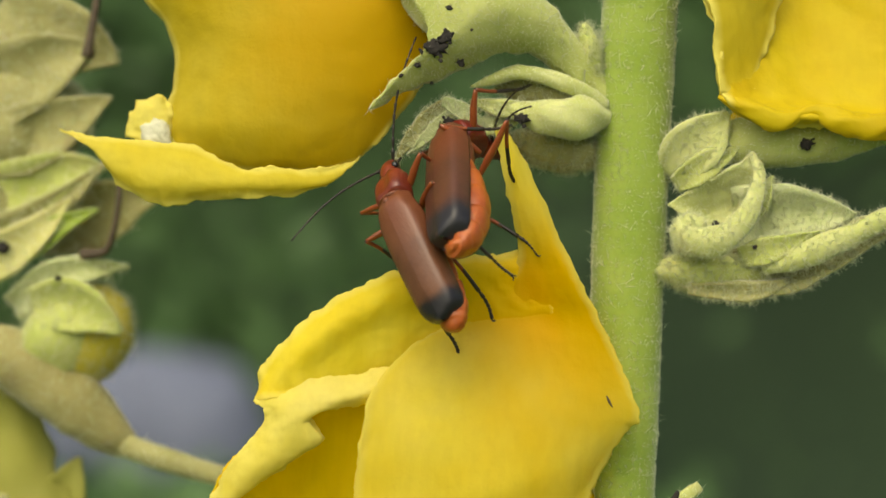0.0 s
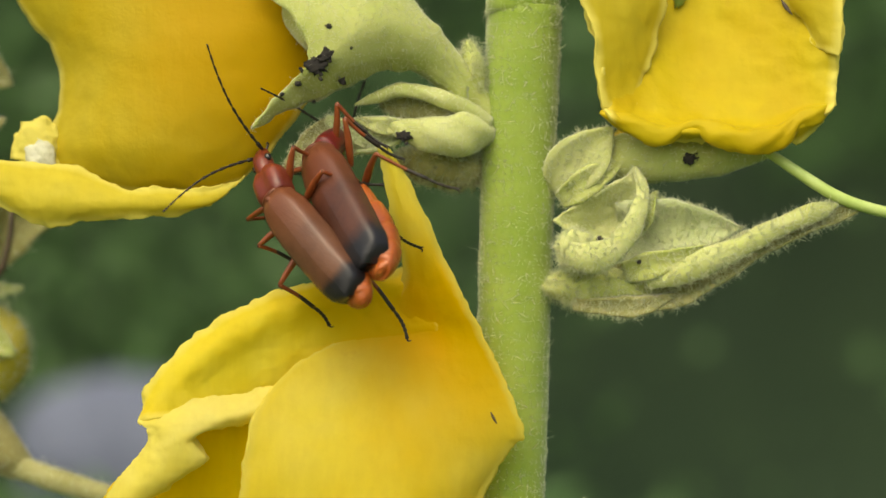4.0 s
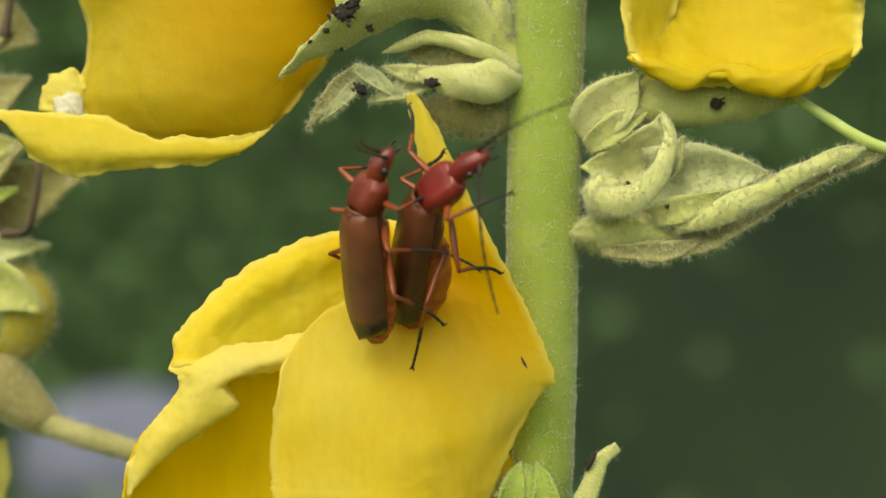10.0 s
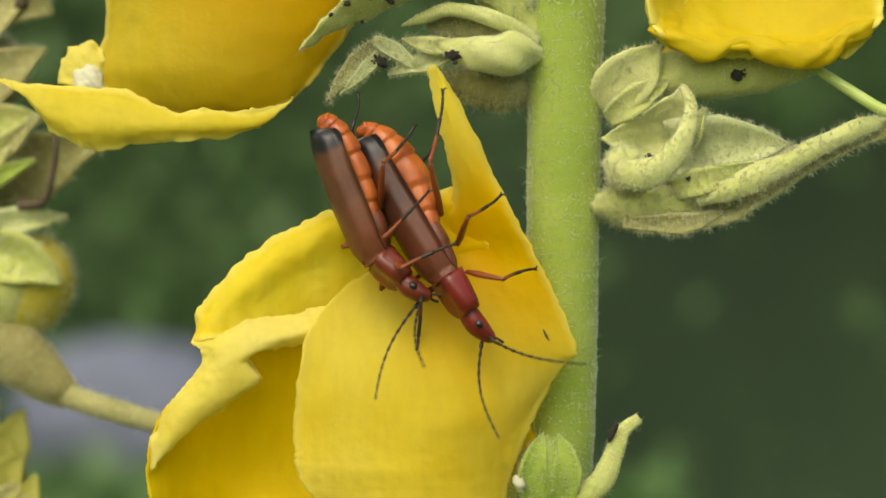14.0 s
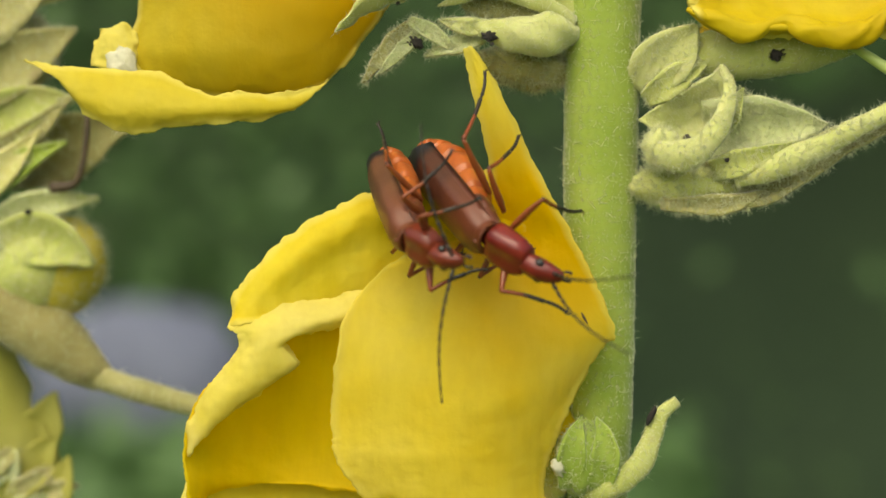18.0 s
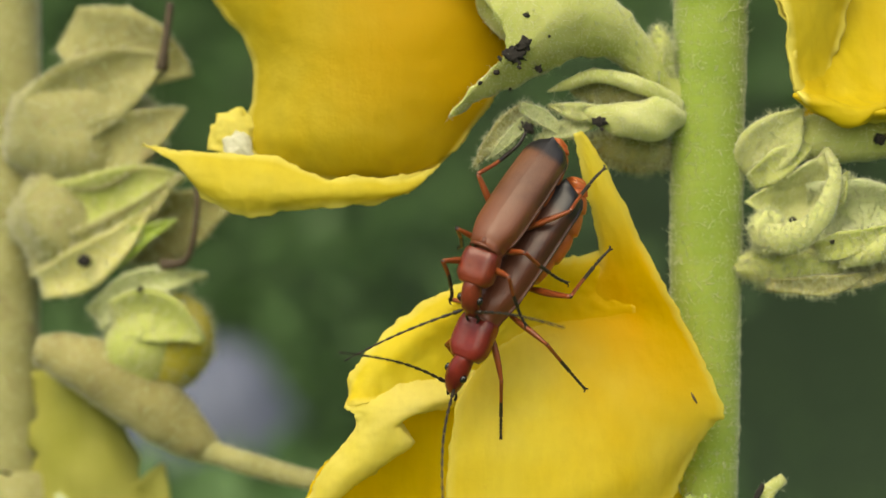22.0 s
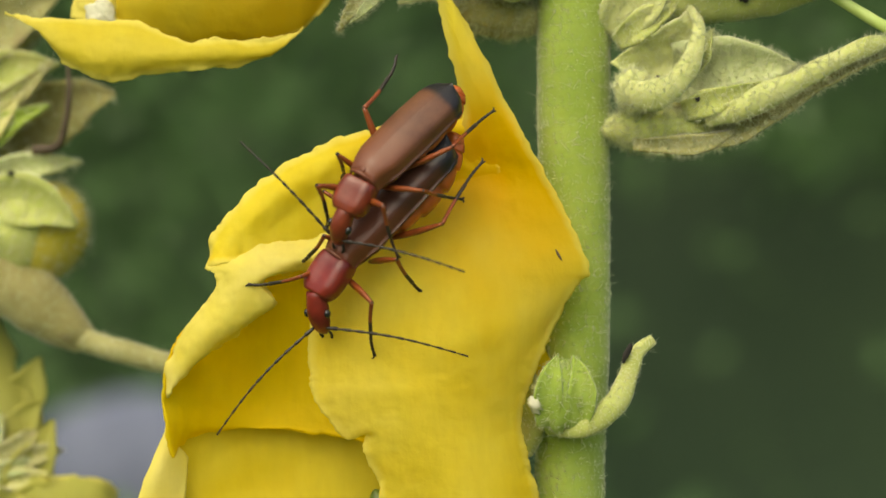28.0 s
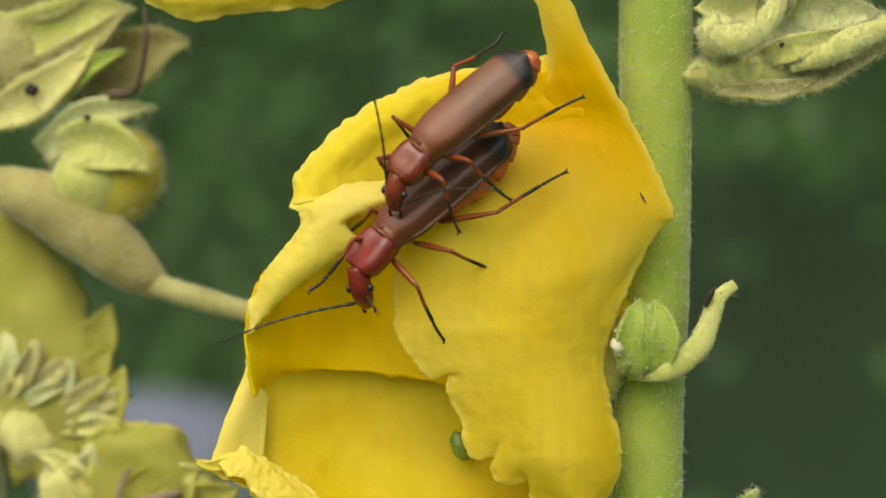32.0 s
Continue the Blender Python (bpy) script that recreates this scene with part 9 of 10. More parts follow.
    walk(male_parts['antenna_left'], [
        (0, pose(-0.00026, 0.0026, 0.0001, 30.9, 0, 131.7)),
        (1, pose(-0.00026, 0.0026, 0.0001, -18.8, 0, 129.9)),
        (2, pose(-0.00026, 0.0026, 0.0001, 47.4, 0, -179)),
        (3, pose(-0.00026, 0.0026, 0.0001, 28.3, 0, 161)),
        (3.5, pose(-0.00026, 0.0026, 0.0001, 56.4, 0, 159.4)),
        (5.5, pose(-0.00026, 0.0026, 0.0001, 14.6, 0, 51.3)),
        (6, pose(-0.00026, 0.0026, 0.0001, 27.8, 0, -82.7)),
        (7, pose(-0.00026, 0.0026, 0.0001, 59.8, 0, 157.9)),
        (8, pose(-0.00026, 0.0026, 0.0001, 14.6, 0, 51.3)),
        (9, pose(-0.00026, 0.0026, 0.0001, 14.6, 0, 51.3)),
        (10, pose(-0.00026, 0.0026, 0.0001, 48.8, 0, -52.3)),
        (10.3, pose(-0.00026, 0.0026, 0.0001, 50.5, 0, -38)),
        (10.6, pose(-0.00026, 0.0026, 0.0001, 14.6, 0, 51.3)),
        (10.8, pose(-0.00026, 0.0026, 0.0001, 14.6, 0, 51.3)),
        (11, pose(-0.00026, 0.0026, 0.0001, 14.6, 0, 51.3)),
        (11.2, pose(-0.00026, 0.0026, 0.0001, -31.8, 0, 2)),
        (11.5, pose(-0.00026, 0.0026, 0.0001, 13.4, 0, 42.6)),
        (12, pose(-0.00026, 0.0026, 0.0001, 10.9, 0, 87.5)),
        (13, pose(-0.00026, 0.0026, 0.0001, -41, 0, 104.3)),
        (14, pose(-0.00026, 0.0026, 0.0001, 44.1, 0, 46.1)),
        (15, pose(-0.00026, 0.0026, 0.0001, 23.4, 0, 31.8)),
        (15.5, pose(-0.00026, 0.0026, 0.0001, 31.4, 0, 29)),
        (17.5, pose(-0.00026, 0.0026, 0.0001, 14.6, 0, 51.3)),
        (18, pose(-0.00026, 0.0026, 0.0001, -11.3, 0, 120)),
        (19, pose(-0.00026, 0.0026, 0.0001, 52.9, 0, -86.1)),
        (19.5, pose(-0.00026, 0.0026, 0.0001, 51.9, 0, -28)),
        (20, pose(-0.00026, 0.0026, 0.0001, 91.7, -48, 12.9)),
        (21, pose(-0.00026, 0.0026, 0.0001, 26, -38.4, 22.1)),
        (22, pose(-0.00026, 0.0026, 0.0001, 31.7, -37.5, 81.7)),
        (23, pose(-0.00026, 0.0026, 0.0001, 2.4, -32.8, 26.3)),
        (24, pose(-0.00026, 0.0026, 0.0001, 24.8, -21.5, -1.7)),
        (25, pose(-0.00026, 0.0026, 0.0001, 16.5, -32.2, 48.9)),
        (25.5, pose(-0.00026, 0.0026, 0.0001, 21.1, -27, 56.4)),
        (27.5, pose(-0.00026, 0.0026, 0.0001, -27.1, -20.7, 123.6)),
        (28, pose(-0.00026, 0.0026, 0.0001, -11.9, -33.2, 106.6)),
        (29, pose(-0.00026, 0.0026, 0.0001, -17.7, -32.1, 73.5)),
        (30, pose(-0.00026, 0.0026, 0.0001, 20.7, -42.2, 80.7)),
        (31, pose(-0.00026, 0.0026, 0.0001, -7.8, -47.8, 111.2)),
        (32, pose(-0.00026, 0.0026, 0.0001, 36.9, -65, 79.2))])
    walk(male_parts['leg_fore_right'], [
        (0, pose(0.0005, 0.0034, -0.00085, 8.7, -15.6, -64.7)),
        (1, pose(0.0005, 0.0034, -0.00085, 9.4, -12.8, -69.6)),
        (2, pose(0.0005, 0.0034, -0.00085, 8.9, -15.2, -65.7)),
        (3, pose(0.0005, 0.0034, -0.00085, 8.9, -15.6, -65.7)),
        (3.5, pose(0.0005, 0.0034, -0.00085, 9.1, -16.3, -67)),
        (5.5, pose(0.0005, 0.0034, -0.00085, 8.8, -6.9, -66.1)),
        (6, pose(0.0005, 0.0034, -0.00085, 8.9, -7.3, -66)),
        (7, pose(0.0005, 0.0034, -0.00085, 8.9, -7.1, -66.1)),
        (8, pose(0.0005, 0.0034, -0.00085, 9, -6.8, -66.6)),
        (9, pose(0.0005, 0.0034, -0.00085, 8.5, -10.2, -62.8)),
        (10, pose(0.0005, 0.0034, -0.00085, 9.6, 0.7, -78.3)),
        (10.3, pose(0.0005, 0.0034, -0.00085, 9.7, 3.6, -81.4)),
        (10.6, pose(0.0005, 0.0034, -0.00085, 9.7, 5.9, -82.5)),
        (10.8, pose(0.0005, 0.0034, -0.00085, 28.8, -6.3, -53.9)),
        (11, pose(0.0005, 0.0034, -0.00085, 28.7, -6.6, -52.3)),
        (11.2, pose(0.0005, 0.0034, -0.00085, 22.2, -7.3, -46.2)),
        (11.5, pose(0.0005, 0.0034, -0.00085, 15.7, -7.7, -43.1)),
        (12, pose(0.0005, 0.0034, -0.00085, 13.5, -7.8, -42.3)),
        (13, pose(0.0005, 0.0034, -0.00085, 13.6, -7.8, -42.2)),
        (14, pose(0.0005, 0.0034, -0.00085, 10.1, -6.1, -56)),
        (15, pose(0.0005, 0.0034, -0.00085, 15.7, -7.6, -44.2)),
        (15.5, pose(0.0005, 0.0034, -0.00085, 15.2, -7.6, -44.3)),
        (17.5, pose(0.0005, 0.0034, -0.00085, 12.5, -7.8, -42.4)),
        (18, pose(0.0005, 0.0034, -0.00085, 13.4, -7.7, -43.1)),
        (19, pose(0.0005, 0.0034, -0.00085, 14.8, -7.6, -43.6)),
        (19.5, pose(0.0005, 0.0034, -0.00085, 35.8, -6.1, -56)),
        (20, pose(0.0005, 0.0034, -0.00085, 59, -13.5, -51.7)),
        (21, pose(0.0005, 0.0034, -0.00085, 18, -12.2, -55.8)),
        (22, pose(0.0005, 0.0034, -0.00085, 41.1, -4.9, -34)),
        (23, pose(0.0005, 0.0034, -0.00085, 73.4, -12.6, -75.9)),
        (24, pose(0.0005, 0.0034, -0.00085, 47.8, -13.5, -72.7)),
        (25, pose(0.0005, 0.0034, -0.00085, 40.2, -11.5, -71.7)),
        (25.5, pose(0.0005, 0.0034, -0.00085, 41.1, -12.9, -59.9)),
        (27.5, pose(0.0005, 0.0034, -0.00085, -1.5, -6.5, -33.4)),
        (28, pose(0.0005, 0.0034, -0.00085, 36.9, -3.7, -31.9)),
        (29, pose(0.0005, 0.0034, -0.00085, 31.8, -3.7, -49.4)),
        (30, pose(0.0005, 0.0034, -0.00085, 60.8, 5.9, -16.7)),
        (31, pose(0.0005, 0.0034, -0.00085, 43.5, 1.3, -7.6)),
        (32, pose(0.0005, 0.0034, -0.00085, 41.8, -0.3, -12.3))])
    walk(male_parts['tibia_fore_right'], [
        (0, pose(0, 0.0017, 0, -113.4, 4, -8.1)),
        (1, pose(-0, 0.0017, 0, -113, 5.5, -3.7)),
        (2, pose(0, 0.0017, 0, -113.4, 4.6, -7)),
        (3, pose(0, 0.0017, 0, -113.4, 4.9, -7.1)),
        (3.5, pose(-0, 0.0017, 0, -113.5, 6.7, -6.2)),
        (5.5, pose(-0, 0.0017, 0, -112.4, -2.6, -6.2)),
        (6, pose(0, 0.0017, -0, -112.5, -2.4, -6.4)),
        (7, pose(0, 0.0017, -0, -112.5, -2.4, -6.3)),
        (8, pose(0, 0.0017, 0, -112.5, -2.4, -5.9)),
        (9, pose(0, 0.0017, 0, -112.5, -2.4, -9.1)),
        (10, pose(0, 0.0017, -0, -112.6, 0.7, 5)),
        (10.3, pose(0, 0.0017, -0, -112.7, 0.8, 7.8)),
        (10.6, pose(-0, 0.0017, -0, -112.9, -0.4, 8.8)),
        (10.8, pose(0, 0.0017, 0, -121.9, -3.3, -21.3)),
        (11, pose(-0, 0.0017, 0, -124.4, -4.5, -22.3)),
        (11.2, pose(0, 0.0017, -0, -127.7, -7.6, -25.8)),
        (11.5, pose(-0, 0.0017, 0, -125.2, -7.2, -28.3)),
        (12, pose(0, 0.0017, 0, -124.3, -6.9, -28.9)),
        (13, pose(-0, 0.0017, 0, -123, -6.2, -29.5)),
        (14, pose(0, 0.0017, 0, -132.3, -6.3, -14.7)),
        (15, pose(0, 0.0017, 0, -128.3, -8.6, -26.2)),
        (15.5, pose(-0, 0.0017, 0, -128.3, -8.6, -26.1)),
        (17.5, pose(0, 0.0017, 0, -119.6, -4.1, -30.2)),
        (18, pose(0, 0.0017, 0, -118.8, -3.6, -29.9)),
        (19, pose(0, 0.0017, 0, -127.4, -8.3, -26.9)),
        (19.5, pose(-0, 0.0017, -0, -134.4, -6.6, -16.9)),
        (20, pose(0, 0.0017, 0, -122.5, -4, -27.3)),
        (21, pose(0, 0.0017, 0, -116.4, -2.2, -20.3)),
        (22, pose(0, 0.0017, -0, -132, -12.1, -36.2)),
        (23, pose(-0, 0.0017, -0, -133.4, 0.2, -2.8)),
        (24, pose(0, 0.0017, -0, -125.7, -0.8, -4.5)),
        (25, pose(0, 0.0017, -0, -121.5, -1, -5.2)),
        (25.5, pose(-0, 0.0017, 0, -123.6, -2.1, -12.2)),
        (27.5, pose(0, 0.0017, -0, -112.2, 0.4, -33)),
        (28, pose(-0, 0.0017, 0, -133, -13.6, -33.7)),
        (29, pose(0, 0.0017, 0, -129.3, -6, -19.8)),
        (30, pose(0, 0.0017, -0, -149.6, -26.5, -28.1)),
        (31, pose(-0, 0.0017, 0, -131.2, -20.1, -44.1)),
        (32, pose(0, 0.0017, -0, -131.5, -21.2, -44.5))])
    walk(male_parts['leg_fore_left'], [
        (0, pose(-0.0005, 0.0034, -0.00085, 9.7, 6.6, 76.2)),
        (1, pose(-0.0005, 0.0034, -0.00085, 9.7, 10.1, 75.4)),
        (2, pose(-0.0005, 0.0034, -0.00085, 9.8, 8.6, 77.9)),
        (3, pose(-0.0005, 0.0034, -0.00085, 9.8, 8.8, 77.5)),
        (3.5, pose(-0.0005, 0.0034, -0.00085, 9.7, 11.1, 74.9)),
        (5.5, pose(-0.0005, 0.0034, -0.00085, 8.9, 4.8, 67)),
        (6, pose(-0.0005, 0.0034, -0.00085, 9.1, 4.5, 67.5)),
        (7, pose(-0.0005, 0.0034, -0.00085, 9, 4.6, 67.2)),
        (8, pose(-0.0005, 0.0034, -0.00085, 8.9, 4.7, 66.7)),
        (9, pose(-0.0005, 0.0034, -0.00085, 9.6, 3.1, 75.1)),
        (10, pose(-0.0005, 0.0034, -0.00085, 9.2, -1.8, 68.4)),
        (10.3, pose(-0.0005, 0.0034, -0.00085, 9.5, -4, 71.4)),
        (10.6, pose(-0.0005, 0.0034, -0.00085, 9.7, -6.3, 74.4)),
        (10.8, pose(-0.0005, 0.0034, -0.00085, 28.9, 6, 56.5)),
        (11, pose(-0.0005, 0.0034, -0.00085, 29, 5.7, 58.8)),
        (11.2, pose(-0.0005, 0.0034, -0.00085, 24.6, 4.7, 65.1)),
        (11.5, pose(-0.0005, 0.0034, -0.00085, 19.5, 4.5, 66.3)),
        (12, pose(-0.0005, 0.0034, -0.00085, 17.9, 4.4, 66.8)),
        (13, pose(-0.0005, 0.0034, -0.00085, 17.3, 4.7, 65.4)),
        (14, pose(-0.0005, 0.0034, -0.00085, 22.3, 2.6, 78.1)),
        (15, pose(-0.0005, 0.0034, -0.00085, 21.2, 4, 69.5)),
        (15.5, pose(-0.0005, 0.0034, -0.00085, 21, 3.9, 69.9)),
        (17.5, pose(-0.0005, 0.0034, -0.00085, 15.2, 5.1, 62.5)),
        (18, pose(-0.0005, 0.0034, -0.00085, 15.5, 5.3, 61.2)),
        (19, pose(-0.0005, 0.0034, -0.00085, 20.3, 4, 69.2)),
        (19.5, pose(-0.0005, 0.0034, -0.00085, 36.4, 4.6, 65.9)),
        (20, pose(-0.0005, 0.0034, -0.00085, 24.4, -7.1, 52.8)),
        (21, pose(-0.0005, 0.0034, -0.00085, 9.5, 7.2, 54.4)),
        (22, pose(-0.0005, 0.0034, -0.00085, 35, -1, 66)),
        (23, pose(-0.0005, 0.0034, -0.00085, 2.6, -6.2, 67.7)),
        (24, pose(-0.0005, 0.0034, -0.00085, -3.7, -2.1, 66)),
        (25, pose(-0.0005, 0.0034, -0.00085, -3.5, -2.1, 63.9)),
        (25.5, pose(-0.0005, 0.0034, -0.00085, 18.5, 3.6, 62.2)),
        (27.5, pose(-0.0005, 0.0034, -0.00085, 4.8, 3.1, 73.2)),
        (28, pose(-0.0005, 0.0034, -0.00085, 37.3, 0.9, 72.4)),
        (29, pose(-0.0005, 0.0034, -0.00085, 31.7, 1.2, 69.5)),
        (30, pose(-0.0005, 0.0034, -0.00085, 51.9, -18.4, 94.1)),
        (31, pose(-0.0005, 0.0034, -0.00085, 38.2, -14.2, 88.9)),
        (32, pose(-0.0005, 0.0034, -0.00085, 35.5, -12.9, 82.7))])
    walk(male_parts['tibia_fore_left'], [
        (0, pose(0, 0.0017, -0, -112.5, -5.2, -1.9)),
        (1, pose(0, 0.0017, -0, -112.5, -7.7, -0.8)),
        (2, pose(-0, 0.0017, 0, -112.2, -8.3, -2.9)),
        (3, pose(0, 0.0017, 0, -112.2, -8.2, -2.5)),
        (3.5, pose(-0, 0.0017, 0, -112.5, -8.2, -0.3)),
        (5.5, pose(0, 0.0017, 0, -112.3, 3.7, 5.1)),
        (6, pose(0, 0.0017, 0, -112.4, 3.7, 4.7)),
        (7, pose(0, 0.0017, -0, -112.4, 3.7, 5)),
        (8, pose(0, 0.0017, 0, -112.3, 4.1, 5.3)),
        (9, pose(0, 0.0017, 0, -112.6, -1.4, -1.7)),
        (10, pose(0, 0.0017, 0, -112.2, 8.3, 2.8)),
        (10.3, pose(-0, 0.0017, 0, -112.5, 7.9, 0.3)),
        (10.6, pose(0, 0.0017, 0, -112.9, 7.5, -2.2)),
        (10.8, pose(0, 0.0017, 0, -119, 2, 19.3)),
        (11, pose(0, 0.0017, -0, -117.1, 1.2, 17.1)),
        (11.2, pose(0, 0.0017, 0, -108.1, -0.7, 10)),
        (11.5, pose(-0, 0.0017, 0, -102.5, -1.3, 8.4)),
        (12, pose(-0, 0.0017, 0, -100.7, -1.4, 7.8)),
        (13, pose(-0, 0.0017, 0, -100.7, -1.7, 9.5)),
        (14, pose(0, 0.0017, 0, -104, 0.8, -6.3)),
        (15, pose(0, 0.0017, 0, -103.1, -0.6, 4.5)),
        (15.5, pose(0, 0.0017, 0, -102.9, -0.6, 4.1)),
        (17.5, pose(-0, 0.0017, 0, -100.2, -2.5, 12.6)),
        (18, pose(0, 0.0017, 0, -101.3, -2.5, 14.2)),
        (19, pose(0, 0.0017, -0, -102.3, -0.8, 4.9)),
        (19.5, pose(0, 0.0017, 0, -121.1, 1.1, 9.1)),
        (20, pose(0, 0.0017, 0, -120.4, 3.4, 27.5)),
        (21, pose(-0, 0.0017, -0, -109.3, -0.9, 17)),
        (22, pose(0, 0.0017, -0, -106.2, -1.1, 15.2)),
        (23, pose(0, 0.0017, -0, -126.3, 0.9, 5.7)),
        (24, pose(-0, 0.0017, 0, -116, 0.7, 6)),
        (25, pose(0, 0.0017, 0, -114.2, 0.6, 7.5)),
        (25.5, pose(0, 0.0017, -0, -126, 3, 14.3)),
        (27.5, pose(-0, 0.0017, 0, -88, -2.4, 6.1)),
        (28, pose(-0, 0.0017, 0, -108.7, -0.6, 11.3)),
        (29, pose(-0, 0.0017, 0, -117.5, 0.7, 9.4)),
        (30, pose(-0, 0.0017, -0, -109.1, 0.4, -8.9)),
        (31, pose(0, 0.0017, 0, -98.4, -0.3, 1.7)),
        (32, pose(0, 0.0017, 0, -96.9, -0.6, 2.6))])
    walk(male_parts['leg_mid_right'], [
        (0, pose(0.0005, 0.0023, -0.001, 31.7, -26.2, -100.3)),
        (1, pose(0.0005, 0.0023, -0.001, 31.2, -25.2, -99.2)),
        (2, pose(0.0005, 0.0023, -0.001, 31, -26.2, -98.6)),
        (3, pose(0.0005, 0.0023, -0.001, 31.1, -26.6, -98.8)),
        (3.5, pose(0.0005, 0.0023, -0.001, 31.6, -28.3, -99.8)),
        (5.5, pose(0.0005, 0.0023, -0.001, -74.6, -34.5, -122)),
        (6, pose(0.0005, 0.0023, -0.001, -68.5, -38.3, -127.5)),
        (7, pose(0.0005, 0.0023, -0.001, 34, -18.4, -106.7)),
        (8, pose(0.0005, 0.0023, -0.001, 34.2, -18.2, -106.9)),
        (9, pose(0.0005, 0.0023, -0.001, 32.6, -21, -102.5)),
        (10, pose(0.0005, 0.0023, -0.001, 34.8, -12, -109.8)),
        (10.3, pose(0.0005, 0.0023, -0.001, 34.8, -10, -109.5)),
        (10.6, pose(0.0005, 0.0023, -0.001, 34.7, -8.9, -108.4)),
        (10.8, pose(0.0005, 0.0023, -0.001, 55.2, -26.2, -93)),
        (11, pose(0.0005, 0.0023, -0.001, 56.4, -25.9, -93.6)),
        (11.2, pose(0.0005, 0.0023, -0.001, 53, -24.7, -96)),
        (11.5, pose(0.0005, 0.0023, -0.001, 46.3, -25.3, -94.8)),
        (12, pose(0.0005, 0.0023, -0.001, 44, -25.4, -94.6)),
        (13, pose(0.0005, 0.0023, -0.001, 43.4, -26.6, -92.1)),
        (14, pose(0.0005, 0.0023, -0.001, 49.5, -11.3, -117)),
        (15, pose(0.0005, 0.0023, -0.001, 48.3, -21.9, -100.9)),
        (15.5, pose(0.0005, 0.0023, -0.001, 48, -21.6, -101.5)),
        (17.5, pose(0.0005, 0.0023, -0.001, 41, -28.7, -87.6)),
        (18, pose(0.0005, 0.0023, -0.001, 41.6, -29.1, -86.7)),
        (19, pose(0.0005, 0.0023, -0.001, 47.1, -22.5, -99.9)),
        (19.5, pose(0.0005, 0.0023, -0.001, 64, -21.4, -101.8)),
        (20, pose(0.0005, 0.0023, -0.001, 81, -21.7, -93.5)),
        (21, pose(0.0005, 0.0023, -0.001, 51.9, -29.9, -98.3)),
        (22, pose(0.0005, 0.0023, -0.001, 63.2, -20.7, -84)),
        (23, pose(0.0005, 0.0023, -0.001, 71.3, -12.3, -130.7)),
        (24, pose(0.0005, 0.0023, -0.001, 60.9, -20.5, -130.9)),
        (25, pose(0.0005, 0.0023, -0.001, 65, -16.5, -110.7)),
        (25.5, pose(0.0005, 0.0023, -0.001, 66, -24.1, -99.8)),
        (27.5, pose(0.0005, 0.0023, -0.001, 22.7, -28.7, -77.7)),
        (28, pose(0.0005, 0.0023, -0.001, 61.8, -21.7, -84.3)),
        (29, pose(0.0005, 0.0023, -0.001, 75.5, -28.8, 140.5)),
        (30, pose(0.0005, 0.0023, -0.001, 51.1, 3.5, -91.1)),
        (31, pose(0.0005, 0.0023, -0.001, 41.1, -9.1, -69.2)),
        (32, pose(0.0005, 0.0023, -0.001, 40.6, -10.5, -75))])
